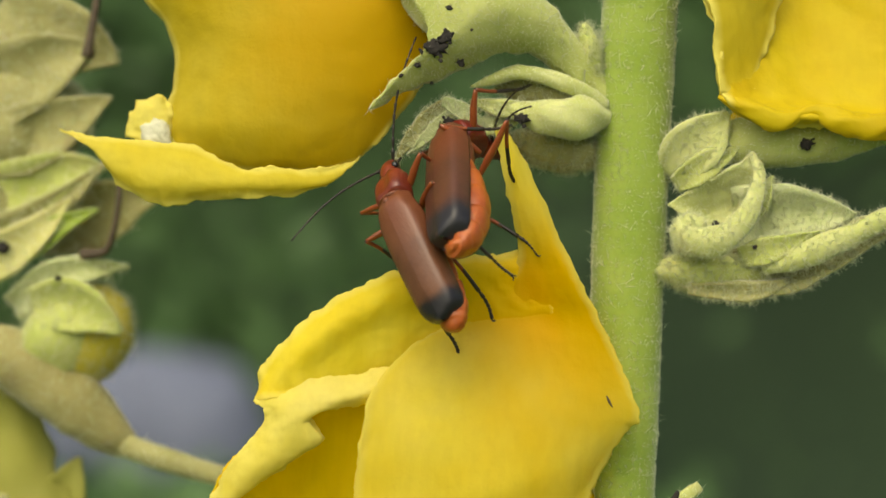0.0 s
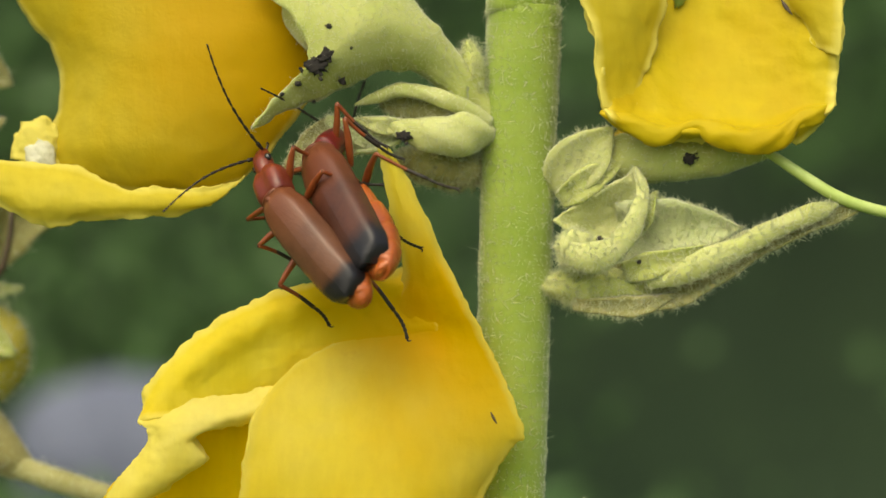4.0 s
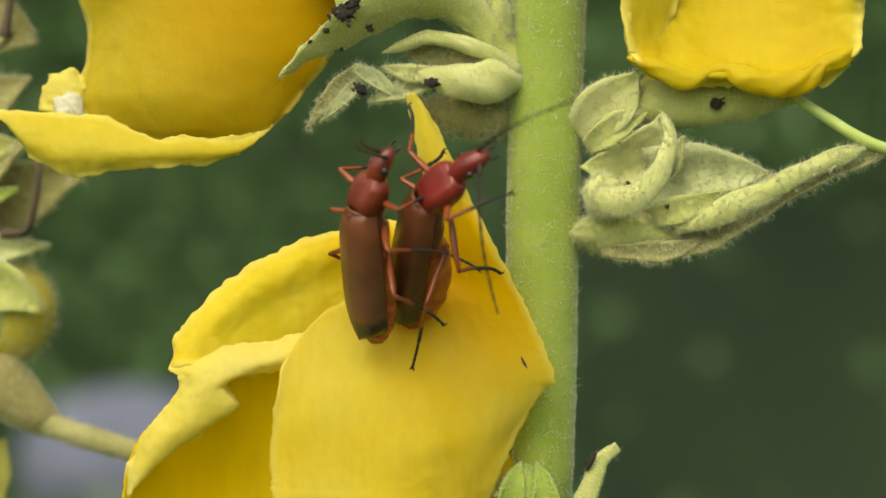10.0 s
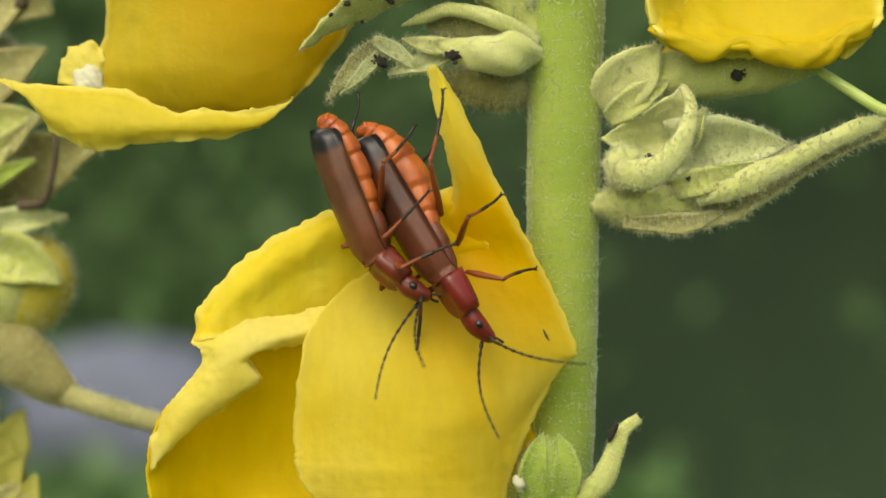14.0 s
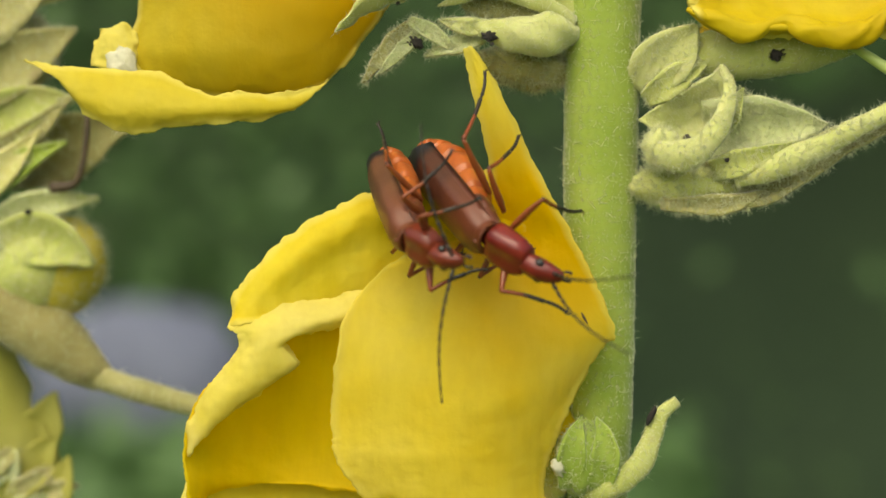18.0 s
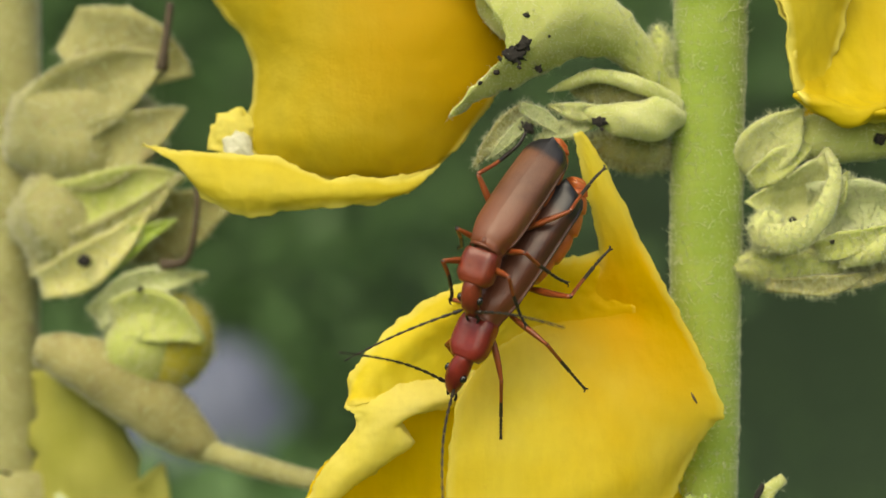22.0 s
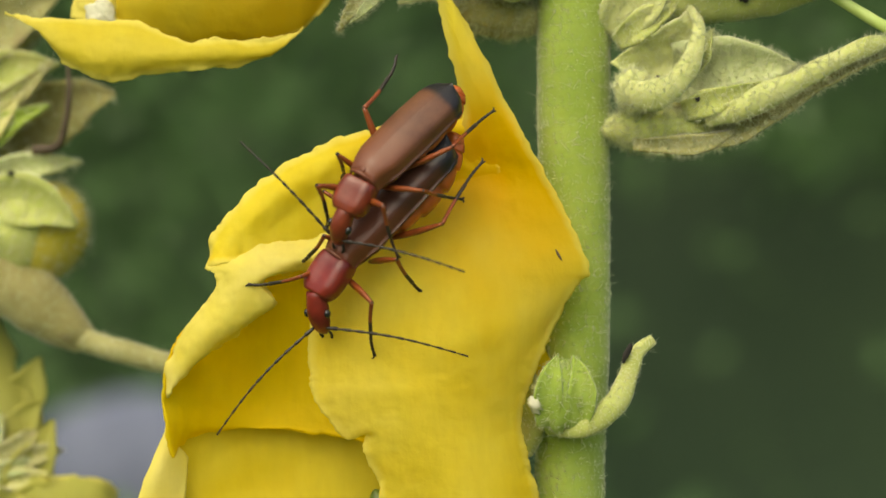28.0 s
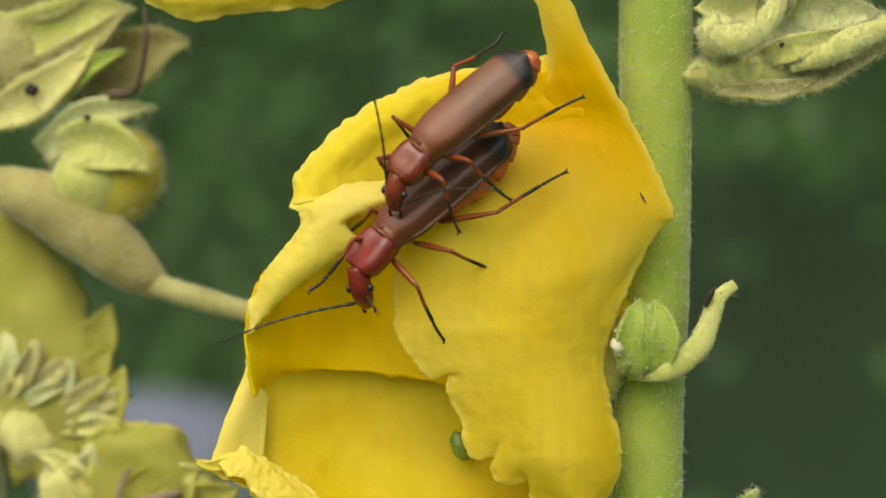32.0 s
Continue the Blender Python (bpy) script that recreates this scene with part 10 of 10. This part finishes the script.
    walk(male_parts['tibia_mid_right'], [
        (0, pose(0, 0.0019, 0, -112.4, -1.7, -6.2)),
        (1, pose(0, 0.0019, 0, -112.3, -3.2, -6.1)),
        (2, pose(0, 0.0019, 0, -112.2, -3.2, -7)),
        (3, pose(0, 0.0019, 0, -112.3, -2.8, -7.1)),
        (3.5, pose(0, 0.0019, 0, -112.6, -1, -7.2)),
        (5.5, pose(0, 0.0019, 0, 27.6, -4.1, 7.3)),
        (6, pose(0, 0.0019, 0, 25.8, -3.6, 6.6)),
        (7, pose(0, 0.0019, 0, -112.5, 1, 1.3)),
        (8, pose(0, 0.0019, 0, -112.5, 1.2, 1.6)),
        (9, pose(0, 0.0019, 0, -112.4, -2, -2.5)),
        (10, pose(-0, 0.0019, 0, -112.5, 1.4, 6.2)),
        (10.3, pose(0, 0.0019, 0, -112.6, 0.2, 6.9)),
        (10.6, pose(0, 0.0019, 0, -112.8, -1.5, 6.6)),
        (10.8, pose(0, 0.0019, -0, -129.8, -4.1, -14)),
        (11, pose(0, 0.0019, 0, -132.8, -4.5, -12.8)),
        (11.2, pose(-0, 0.0019, 0, -138.1, -4.5, -8.9)),
        (11.5, pose(-0, 0.0019, 0, -137.1, -4.8, -9.7)),
        (12, pose(0, 0.0019, -0, -136.5, -4.8, -9.8)),
        (13, pose(0, 0.0019, -0, -135.8, -5.7, -12.1)),
        (14, pose(-0, 0.0019, 0, -135.3, 5.5, 11.8)),
        (15, pose(-0, 0.0019, 0, -138.2, -2.1, -4)),
        (15.5, pose(-0, 0.0019, 0, -138.1, -1.9, -3.5)),
        (17.5, pose(-0, 0.0019, -0, -133.5, -6.9, -16.4)),
        (18, pose(0, 0.0019, 0, -132.8, -7.1, -17.4)),
        (19, pose(0, 0.0019, 0, -137.9, -2.6, -5)),
        (19.5, pose(0, 0.0019, 0, -137.2, -1.7, -3.9)),
        (20, pose(0, 0.0019, 0, -127.8, -4.9, -20.3)),
        (21, pose(0, 0.0019, -0, -127.6, -3.5, -12.5)),
        (22, pose(-0, 0.0019, -0, -145, -9.8, -16.3)),
        (23, pose(-0, 0.0019, 0, -111.2, 1.2, 5.4)),
        (24, pose(-0, 0.0019, 0, -117, 0.6, 3.2)),
        (25, pose(0, 0.0019, -0, -119.7, -0.3, -2.2)),
        (25.5, pose(0, 0.0019, 0, -121.6, -1.2, -7.8)),
        (27.5, pose(0, 0.0019, 0, -125, -5.3, -20.4)),
        (28, pose(0, 0.0019, -0, -144.5, -7.7, -12.5)),
        (29, pose(0, 0.0019, -0, -33.9, 6.4, 27.2)),
        (30, pose(0, 0.0019, 0, -143.1, 2.4, 3.9)),
        (31, pose(0, 0.0019, -0, -138.9, -8.8, -15.3)),
        (32, pose(0, 0.0019, 0, -141.2, -9.6, -14.7))])
    walk(male_parts['leg_mid_left'], [
        (0, pose(-0.0005, 0.0023, -0.001, 34.7, 27.8, 107.5)),
        (1, pose(-0.0005, 0.0023, -0.001, 32.6, 25.1, 102.4)),
        (2, pose(-0.0005, 0.0023, -0.001, 33.9, 26.5, 105.6)),
        (3, pose(-0.0005, 0.0023, -0.001, 34, 27.1, 105.6)),
        (3.5, pose(-0.0005, 0.0023, -0.001, 33.5, 29, 104.5)),
        (5.5, pose(-0.0005, 0.0023, -0.001, 35.1, 18.1, 110.6)),
        (6, pose(-0.0005, 0.0023, -0.001, 35.2, 18.6, 110.6)),
        (7, pose(-0.0005, 0.0023, -0.001, 35.2, 18.4, 110.6)),
        (8, pose(-0.0005, 0.0023, -0.001, 35.1, 18.3, 110.4)),
        (9, pose(-0.0005, 0.0023, -0.001, 35.4, 19.9, 111.3)),
        (10, pose(-0.0005, 0.0023, -0.001, 33.2, 18.3, 103.9)),
        (10.3, pose(-0.0005, 0.0023, -0.001, 32.8, 16.1, 102.6)),
        (10.6, pose(-0.0005, 0.0023, -0.001, 32.9, 13.7, 102.9)),
        (10.8, pose(-0.0005, 0.0023, -0.001, 53.5, 26.2, 93)),
        (11, pose(-0.0005, 0.0023, -0.001, 52.2, 26, 93.5)),
        (11.2, pose(-0.0005, 0.0023, -0.001, 30.1, 50.7, 141.8)),
        (11.5, pose(-0.0005, 0.0023, -0.001, 38.1, 25.8, 93.8)),
        (12, pose(-0.0005, 0.0023, -0.001, -21.4, 30.6, 115.9)),
        (13, pose(-0.0005, 0.0023, -0.001, 10.9, 48.3, 129.8)),
        (14, pose(-0.0005, 0.0023, -0.001, 35.6, 20.6, 103.2)),
        (15, pose(-0.0005, 0.0023, -0.001, 38.1, 24.4, 96.5)),
        (15.5, pose(-0.0005, 0.0023, -0.001, 37.8, 24.3, 96.7)),
        (17.5, pose(-0.0005, 0.0023, -0.001, 35.7, 27.6, 90.1)),
        (18, pose(-0.0005, 0.0023, -0.001, 36.7, 27.9, 89.4)),
        (19, pose(-0.0005, 0.0023, -0.001, 37.5, 24.7, 96)),
        (19.5, pose(-0.0005, 0.0023, -0.001, 55.2, 22.8, 99.5)),
        (20, pose(-0.0005, 0.0023, -0.001, 40.3, 21.6, 82.6)),
        (21, pose(-0.0005, 0.0023, -0.001, 37.2, 31.3, 86.8)),
        (22, pose(-0.0005, 0.0023, -0.001, 46.6, 20, 94.6)),
        (23, pose(-0.0005, 0.0023, -0.001, 22, 23.6, 94.1)),
        (24, pose(-0.0005, 0.0023, -0.001, 19.5, 26.1, 92.6)),
        (25, pose(-0.0005, 0.0023, -0.001, 19.4, 25.2, 91.5)),
        (25.5, pose(-0.0005, 0.0023, -0.001, 46.8, 26.3, 100.7)),
        (27.5, pose(-0.0005, 0.0023, -0.001, 19.3, 57.3, 154.4)),
        (28, pose(-0.0005, 0.0023, -0.001, 19.7, 30.1, 115.3)),
        (29, pose(-0.0005, 0.0023, -0.001, 48, 20.3, 101.3)),
        (30, pose(-0.0005, 0.0023, -0.001, 15.9, 42.9, 168.1)),
        (31, pose(-0.0005, 0.0023, -0.001, 37.5, 4.5, 114.5)),
        (32, pose(-0.0005, 0.0023, -0.001, 35.2, 6.9, 107.2))])
    walk(male_parts['tibia_mid_left'], [
        (0, pose(0, 0.0019, 0, -112.8, -6.2, 2.3)),
        (1, pose(-0, 0.0019, 0, -112.5, 0, 4)),
        (2, pose(0, 0.0019, 0, -112.7, -3.8, 2.8)),
        (3, pose(0, 0.0019, -0, -112.7, -4.1, 3)),
        (3.5, pose(0, 0.0019, 0, -112.9, -3.8, 4.5)),
        (5.5, pose(0, 0.0019, 0, -112.2, -5, -3.7)),
        (6, pose(-0, 0.0019, 0, -112.2, -5.1, -3.5)),
        (7, pose(0, 0.0019, 0, -112.2, -5, -3.5)),
        (8, pose(0, 0.0019, 0, -112.2, -4.8, -3.5)),
        (9, pose(-0, 0.0019, -0, -112.2, -6.4, -3.2)),
        (10, pose(0, 0.0019, 0, -112.5, 1.8, 0.4)),
        (10.3, pose(0, 0.0019, 0, -112.4, 4.4, 0.3)),
        (10.6, pose(0, 0.0019, -0, -112.6, 5.2, -0.8)),
        (10.8, pose(-0, 0.0019, 0, -125.8, 3.2, 14.6)),
        (11, pose(0, 0.0019, 0, -122.5, 2.3, 14.5)),
        (11.2, pose(0, 0.0019, 0, -86.8, 2.6, 6.1)),
        (11.5, pose(0, 0.0019, 0, -105.6, -1.6, 14.4)),
        (12, pose(-0, 0.0019, 0, -53.9, 8, 17.5)),
        (13, pose(0, 0.0019, 0, -18.8, -0.2, 6.3)),
        (14, pose(0, 0.0019, -0, -96.5, -0.7, 2.8)),
        (15, pose(-0, 0.0019, -0, -103.2, -1.7, 11.2)),
        (15.5, pose(0, 0.0019, 0, -102.7, -1.7, 11)),
        (17.5, pose(-0, 0.0019, 0, -107.5, -1.5, 18.2)),
        (18, pose(0, 0.0019, 0, -109.4, -1, 19)),
        (19, pose(-0, 0.0019, -0, -102.9, -1.8, 11.8)),
        (19.5, pose(-0, 0.0019, 0, -119.2, 0.8, 7.8)),
        (20, pose(0, 0.0019, 0, -132.2, 7.2, 20.7)),
        (21, pose(0, 0.0019, 0, -118.5, 1.7, 15.6)),
        (22, pose(0, 0.0019, 0, -111, -0.3, 19.2)),
        (23, pose(0, 0.0019, 0, -125.1, -0.1, 0.3)),
        (24, pose(0, 0.0019, 0, -118.8, 0.3, 3.4)),
        (25, pose(0, 0.0019, 0, -118.1, 0.5, 5.3)),
        (25.5, pose(-0, 0.0019, -0, -131.8, 1.2, 5.2)),
        (27.5, pose(-0, 0.0019, 0, -43.5, 8.7, 21.3)),
        (28, pose(0, 0.0019, 0, -86.3, 3.4, 10.7)),
        (29, pose(0, 0.0019, 0, -118.7, 0.9, 9.6)),
        (30, pose(-0, 0.0019, -0, -11.7, 0.1, -0.4)),
        (31, pose(0, 0.0019, 0, -100.2, -2.2, 11.2)),
        (32, pose(0, 0.0019, 0, -96.9, -3.3, 13.3))])
    walk(male_parts['leg_hind_right'], [
        (0, pose(0.0005, 0.001, -0.00105, 31.2, -37.3, -134.1)),
        (1, pose(0.0005, 0.001, -0.00105, 29.3, -36.1, -131.2)),
        (2, pose(0.0005, 0.001, -0.00105, -24.5, 0.3, -101.8)),
        (3, pose(0.0005, 0.001, -0.00105, -24.4, -1.9, -103.5)),
        (3.5, pose(0.0005, 0.001, -0.00105, -16.1, -14.4, -112.2)),
        (5.5, pose(0.0005, 0.001, -0.00105, -38.7, -45.3, -163.3)),
        (6, pose(0.0005, 0.001, -0.00105, -19.9, -47.6, -167.7)),
        (7, pose(0.0005, 0.001, -0.00105, -67.2, -29.8, -136.5)),
        (8, pose(0.0005, 0.001, -0.00105, 34.4, -32.7, -139.8)),
        (9, pose(0.0005, 0.001, -0.00105, 33.5, -34.3, -138.1)),
        (10, pose(0.0005, 0.001, -0.00105, 33.4, -31.2, -137.9)),
        (10.3, pose(0.0005, 0.001, -0.00105, 32.9, -30.9, -137.1)),
        (10.6, pose(0.0005, 0.001, -0.00105, 32.6, -31.6, -136.4)),
        (10.8, pose(0.0005, 0.001, -0.00105, 107.4, -44.2, -168.2)),
        (11, pose(0.0005, 0.001, -0.00105, 113.7, -42.5, -165.6)),
        (11.2, pose(0.0005, 0.001, -0.00105, 51.5, -31.1, -143.6)),
        (11.5, pose(0.0005, 0.001, -0.00105, 33.9, -43.9, 131.4)),
        (12, pose(0.0005, 0.001, -0.00105, 46.5, -30.6, -144.4)),
        (13, pose(0.0005, 0.001, -0.00105, 46, -31.9, -142.3)),
        (14, pose(0.0005, 0.001, -0.00105, 18.4, -40.5, 177.9)),
        (15, pose(0.0005, 0.001, -0.00105, 48.7, -27.9, -148.3)),
        (15.5, pose(0.0005, 0.001, -0.00105, 48.5, -27.7, -148.7)),
        (17.5, pose(0.0005, 0.001, -0.00105, 43.9, -34.7, -137.5)),
        (18, pose(0.0005, 0.001, -0.00105, 44, -35.6, -135.7)),
        (19, pose(0.0005, 0.001, -0.00105, 48.1, -28.3, -147.8)),
        (19.5, pose(0.0005, 0.001, -0.00105, 40.1, -38.7, 111.5)),
        (20, pose(0.0005, 0.001, -0.00105, 61.5, -20.8, 113.4)),
        (21, pose(0.0005, 0.001, -0.00105, 54, -34.4, 123.1)),
        (22, pose(0.0005, 0.001, -0.00105, 75.3, -38.1, 172.7)),
        (23, pose(0.0005, 0.001, -0.00105, 72.2, -13.5, -166)),
        (24, pose(0.0005, 0.001, -0.00105, 60.9, -23.1, -172)),
        (25, pose(0.0005, 0.001, -0.00105, 72.9, -21.5, -148.6)),
        (25.5, pose(0.0005, 0.001, -0.00105, 78.2, -36.3, -167.8)),
        (27.5, pose(0.0005, 0.001, -0.00105, 44.6, -49.8, -152.5)),
        (28, pose(0.0005, 0.001, -0.00105, 79.7, -38.6, 176.3)),
        (29, pose(0.0005, 0.001, -0.00105, 80.1, -21.8, -115.4)),
        (30, pose(0.0005, 0.001, -0.00105, 25.6, -51.1, -156.4)),
        (31, pose(0.0005, 0.001, -0.00105, 29.7, -53.3, -148.2)),
        (32, pose(0.0005, 0.001, -0.00105, 44.8, -47.5, -174.3))])
    walk(male_parts['tibia_hind_right'], [
        (0, pose(-0, 0.0024, -0, -96.1, -1.5, -3)),
        (1, pose(0, 0.0024, -0, -95.9, -4.7, -4.4)),
        (2, pose(0, 0.0024, -0, -81.6, 2.2, -1.9)),
        (3, pose(0, 0.0024, 0, -80.1, 2.1, -1.8)),
        (3.5, pose(-0, 0.0024, 0, -83.1, 2, -2.2)),
        (5.5, pose(-0, 0.0024, 0, -33.9, -3.7, -0.7)),
        (6, pose(-0, 0.0024, 0, -72.6, -2.5, 0.4)),
        (7, pose(-0, 0.0024, -0, -28.2, -3.7, -0.7)),
        (8, pose(-0, 0.0024, -0, -96.1, 1.8, 3.3)),
        (9, pose(0, 0.0024, 0, -96.2, 0.8, 1.2)),
        (10, pose(-0, 0.0024, 0, -96.3, -0.7, 2.7)),
        (10.3, pose(-0, 0.0024, 0, -96.2, -1.6, 2.2)),
        (10.6, pose(-0, 0.0024, 0, -96.3, -1.9, 1.5)),
        (10.8, pose(0, 0.0024, 0, -107.8, 1.2, 6.5)),
        (11, pose(0, 0.0024, -0, -117, 1.6, 8)),
        (11.2, pose(0, 0.0024, 0, -118.7, 2.6, 6.3)),
        (11.5, pose(-0, 0.0024, 0, -34.7, 2.1, 31.7)),
        (12, pose(-0, 0.0024, -0, -117, 2.8, 7.1)),
        (13, pose(0, 0.0024, 0, -117.7, 2, 5)),
        (14, pose(0, 0.0024, 0, -55.5, 0.9, 23.6)),
        (15, pose(0, 0.0024, 0, -115.6, 4.1, 11.3)),
        (15.5, pose(0, 0.0024, -0, -115.3, 4.2, 11.6)),
        (17.5, pose(-0, 0.0024, 0, -118.4, 0.2, 0.6)),
        (18, pose(-0, 0.0024, 0, -118.8, -0.5, -1.1)),
        (19, pose(0, 0.0024, 0, -115.7, 3.9, 10.7)),
        (19.5, pose(0, 0.0024, -0, -11.2, -2.5, 11.6)),
        (20, pose(-0, 0.0024, 0, -57.9, 8.6, 30.2)),
        (21, pose(0, 0.0024, -0, -49.3, 2, 18)),
        (22, pose(0, 0.0024, 0, -88.6, 6, 18.7)),
        (23, pose(0, 0.0024, 0, -95.8, 0.6, 8.7)),
        (24, pose(0, 0.0024, 0, -80, 0.7, 7.6)),
        (25, pose(0, 0.0024, -0, -108.5, 0.2, 2.4)),
        (25.5, pose(0, 0.0024, -0, -97.7, 0.4, 5.6)),
        (27.5, pose(0, 0.0024, 0, -83, -0.6, -1.5)),
        (28, pose(-0, 0.0024, -0, -71.1, 9.2, 19.8)),
        (29, pose(-0, 0.0024, -0, -125.3, -1, -5.2)),
        (30, pose(0, 0.0024, -0, -49.5, 1.7, 11.5)),
        (31, pose(0, 0.0024, 0, -66.5, 2.3, 5)),
        (32, pose(-0, 0.0024, -0, -60.5, 10, 23.1))])
    walk(male_parts['leg_hind_left'], [
        (0, pose(-0.0005, 0.001, -0.00105, -19.7, 31.7, 129.8)),
        (1, pose(-0.0005, 0.001, -0.00105, -1, 1.4, 103.4)),
        (2, pose(-0.0005, 0.001, -0.00105, 30.8, 36.5, 133.6)),
        (3, pose(-0.0005, 0.001, -0.00105, -7.4, 19.9, 118.3)),
        (3.5, pose(-0.0005, 0.001, -0.00105, 16.1, 13.8, 112.7)),
        (5.5, pose(-0.0005, 0.001, -0.00105, 34.9, 33.7, 140.6)),
        (6, pose(-0.0005, 0.001, -0.00105, 34.8, 34, 140.6)),
        (7, pose(-0.0005, 0.001, -0.00105, 34.8, 33.9, 140.6)),
        (8, pose(-0.0005, 0.001, -0.00105, 34.8, 33.8, 140.7)),
        (9, pose(-0.0005, 0.001, -0.00105, 33.8, 34.2, 138.7)),
        (10, pose(-0.0005, 0.001, -0.00105, 34.7, 36, 140.3)),
        (10.3, pose(-0.0005, 0.001, -0.00105, 109, 45.1, 156.2)),
        (10.6, pose(-0.0005, 0.001, -0.00105, 100.8, 48.6, 162.1)),
        (10.8, pose(-0.0005, 0.001, -0.00105, 60, 29, 116.9)),
        (11, pose(-0.0005, 0.001, -0.00105, 43.1, 28.6, 115.1)),
        (11.2, pose(-0.0005, 0.001, -0.00105, 36.9, 48, 145.9)),
        (11.5, pose(-0.0005, 0.001, -0.00105, 29.3, 48.3, 140.6)),
        (12, pose(-0.0005, 0.001, -0.00105, 14.4, 47.8, 142.2)),
        (13, pose(-0.0005, 0.001, -0.00105, 18.5, 43.2, 129.6)),
        (14, pose(-0.0005, 0.001, -0.00105, -4.1, 33.7, 130.4)),
        (15, pose(-0.0005, 0.001, -0.00105, 31.2, 52.5, 157)),
        (15.5, pose(-0.0005, 0.001, -0.00105, 38, 39.8, 126.2)),
        (17.5, pose(-0.0005, 0.001, -0.00105, 47.3, 54.8, 151.5)),
        (18, pose(-0.0005, 0.001, -0.00105, 81.5, 57.5, 170.9)),
        (19, pose(-0.0005, 0.001, -0.00105, 42.7, 55.4, 167.6)),
        (19.5, pose(-0.0005, 0.001, -0.00105, 34.7, 30.8, 126.1)),
        (20, pose(-0.0005, 0.001, -0.00105, 17.5, 44.3, 119.2)),
        (21, pose(-0.0005, 0.001, -0.00105, 14.1, 31.9, 109.7)),
        (22, pose(-0.0005, 0.001, -0.00105, 33.3, 49.3, 152.2)),
        (23, pose(-0.0005, 0.001, -0.00105, 43, 69.4, 162)),
        (24, pose(-0.0005, 0.001, -0.00105, 22.7, 65.2, 151.5)),
        (25, pose(-0.0005, 0.001, -0.00105, 17.6, 43.1, 118.6)),
        (25.5, pose(-0.0005, 0.001, -0.00105, 45.8, 48.2, 170.4)),
        (27.5, pose(-0.0005, 0.001, -0.00105, 10, 24.1, 112.5)),
        (28, pose(-0.0005, 0.001, -0.00105, 41.7, 47.7, 168.2)),
        (29, pose(-0.0005, 0.001, -0.00105, 29.4, 46.5, 161)),
        (30, pose(-0.0005, 0.001, -0.00105, 16.8, 12.1, 143.1)),
        (31, pose(-0.0005, 0.001, -0.00105, -5.8, 36.1, 152)),
        (32, pose(-0.0005, 0.001, -0.00105, 1.1, 40.5, 144.5))])
    walk(male_parts['tibia_hind_left'], [
        (0, pose(0, 0.0024, 0, -33.7, -3.2, -1.6)),
        (1, pose(-0, 0.0024, 0, -84.6, -2.7, 1.6)),
        (2, pose(0, 0.0024, 0, -96.1, 2.3, 2.8)),
        (3, pose(-0, 0.0024, -0, -71.1, -2.4, 0.9)),
        (3.5, pose(0, 0.0024, 0, -85.6, -2.4, 2.2)),
        (5.5, pose(0, 0.0024, 0, -96, -3, -3.1)),
        (6, pose(-0, 0.0024, 0, -96.1, -3, -2.8)),
        (7, pose(-0, 0.0024, -0, -96.1, -3, -2.9)),
        (8, pose(-0, 0.0024, -0, -96, -3.2, -3)),
        (9, pose(0, 0.0024, 0, -96.2, -1.4, -1.6)),
        (10, pose(0, 0.0024, -0, -96, -3.6, -1.6)),
        (10.3, pose(-0, 0.0024, -0, -117.1, -2.2, 2.5)),
        (10.6, pose(0, 0.0024, -0, -114.9, -2.4, 2.2)),
        (10.8, pose(-0, 0.0024, -0, -128.8, 2.3, 9.5)),
        (11, pose(0, 0.0024, 0, -117.2, 2.6, 10.3)),
        (11.2, pose(-0, 0.0024, 0, -87, 1.6, 5.8)),
        (11.5, pose(-0, 0.0024, -0, -99.2, 2.4, 9.3)),
        (12, pose(-0, 0.0024, 0, -60.6, 3.2, 10.1)),
        (13, pose(-0, 0.0024, 0, -105.3, 3, 12.2)),
        (14, pose(0, 0.0024, 0, -100.5, 1.2, 6.7)),
        (15, pose(0, 0.0024, 0, -78.7, 1.7, 6.4)),
        (15.5, pose(-0, 0.0024, 0, -96.5, 0, 10.2)),
        (17.5, pose(-0, 0.0024, -0, -73.5, 2.2, 8.7)),
        (18, pose(-0, 0.0024, 0, -99.1, 1.3, 5.6)),
        (19, pose(-0, 0.0024, 0, -76.5, 1.4, 5.5)),
        (19.5, pose(0, 0.0024, 0, -97.3, 1, 4.1)),
        (20, pose(-0, 0.0024, 0, -81.7, 6.2, 7.7)),
        (21, pose(-0, 0.0024, 0, -83.1, 2.7, 11.4)),
        (22, pose(-0, 0.0024, 0, -71.3, 4.1, 6.1)),
        (23, pose(-0, 0.0024, 0, -81.4, -1, -8.4)),
        (24, pose(0, 0.0024, 0, -61.5, -0.4, -3.1)),
        (25, pose(0, 0.0024, 0, -95.3, 0.3, 1.8)),
        (25.5, pose(0, 0.0024, 0, -73, -4.3, -12.6)),
        (27.5, pose(0, 0.0024, 0, -103, -1.3, 16.1)),
        (28, pose(-0, 0.0024, 0, -68.3, 0.3, 0.7)),
        (29, pose(-0, 0.0024, 0, -68.7, -0.4, -1)),
        (30, pose(-0, 0.0024, 0, -113.9, -0, 1.5)),
        (31, pose(0, 0.0024, -0, -38.1, 1.3, 9.5)),
        (32, pose(-0, 0.0024, 0, -40.1, 1.2, 11.6))])


motions()
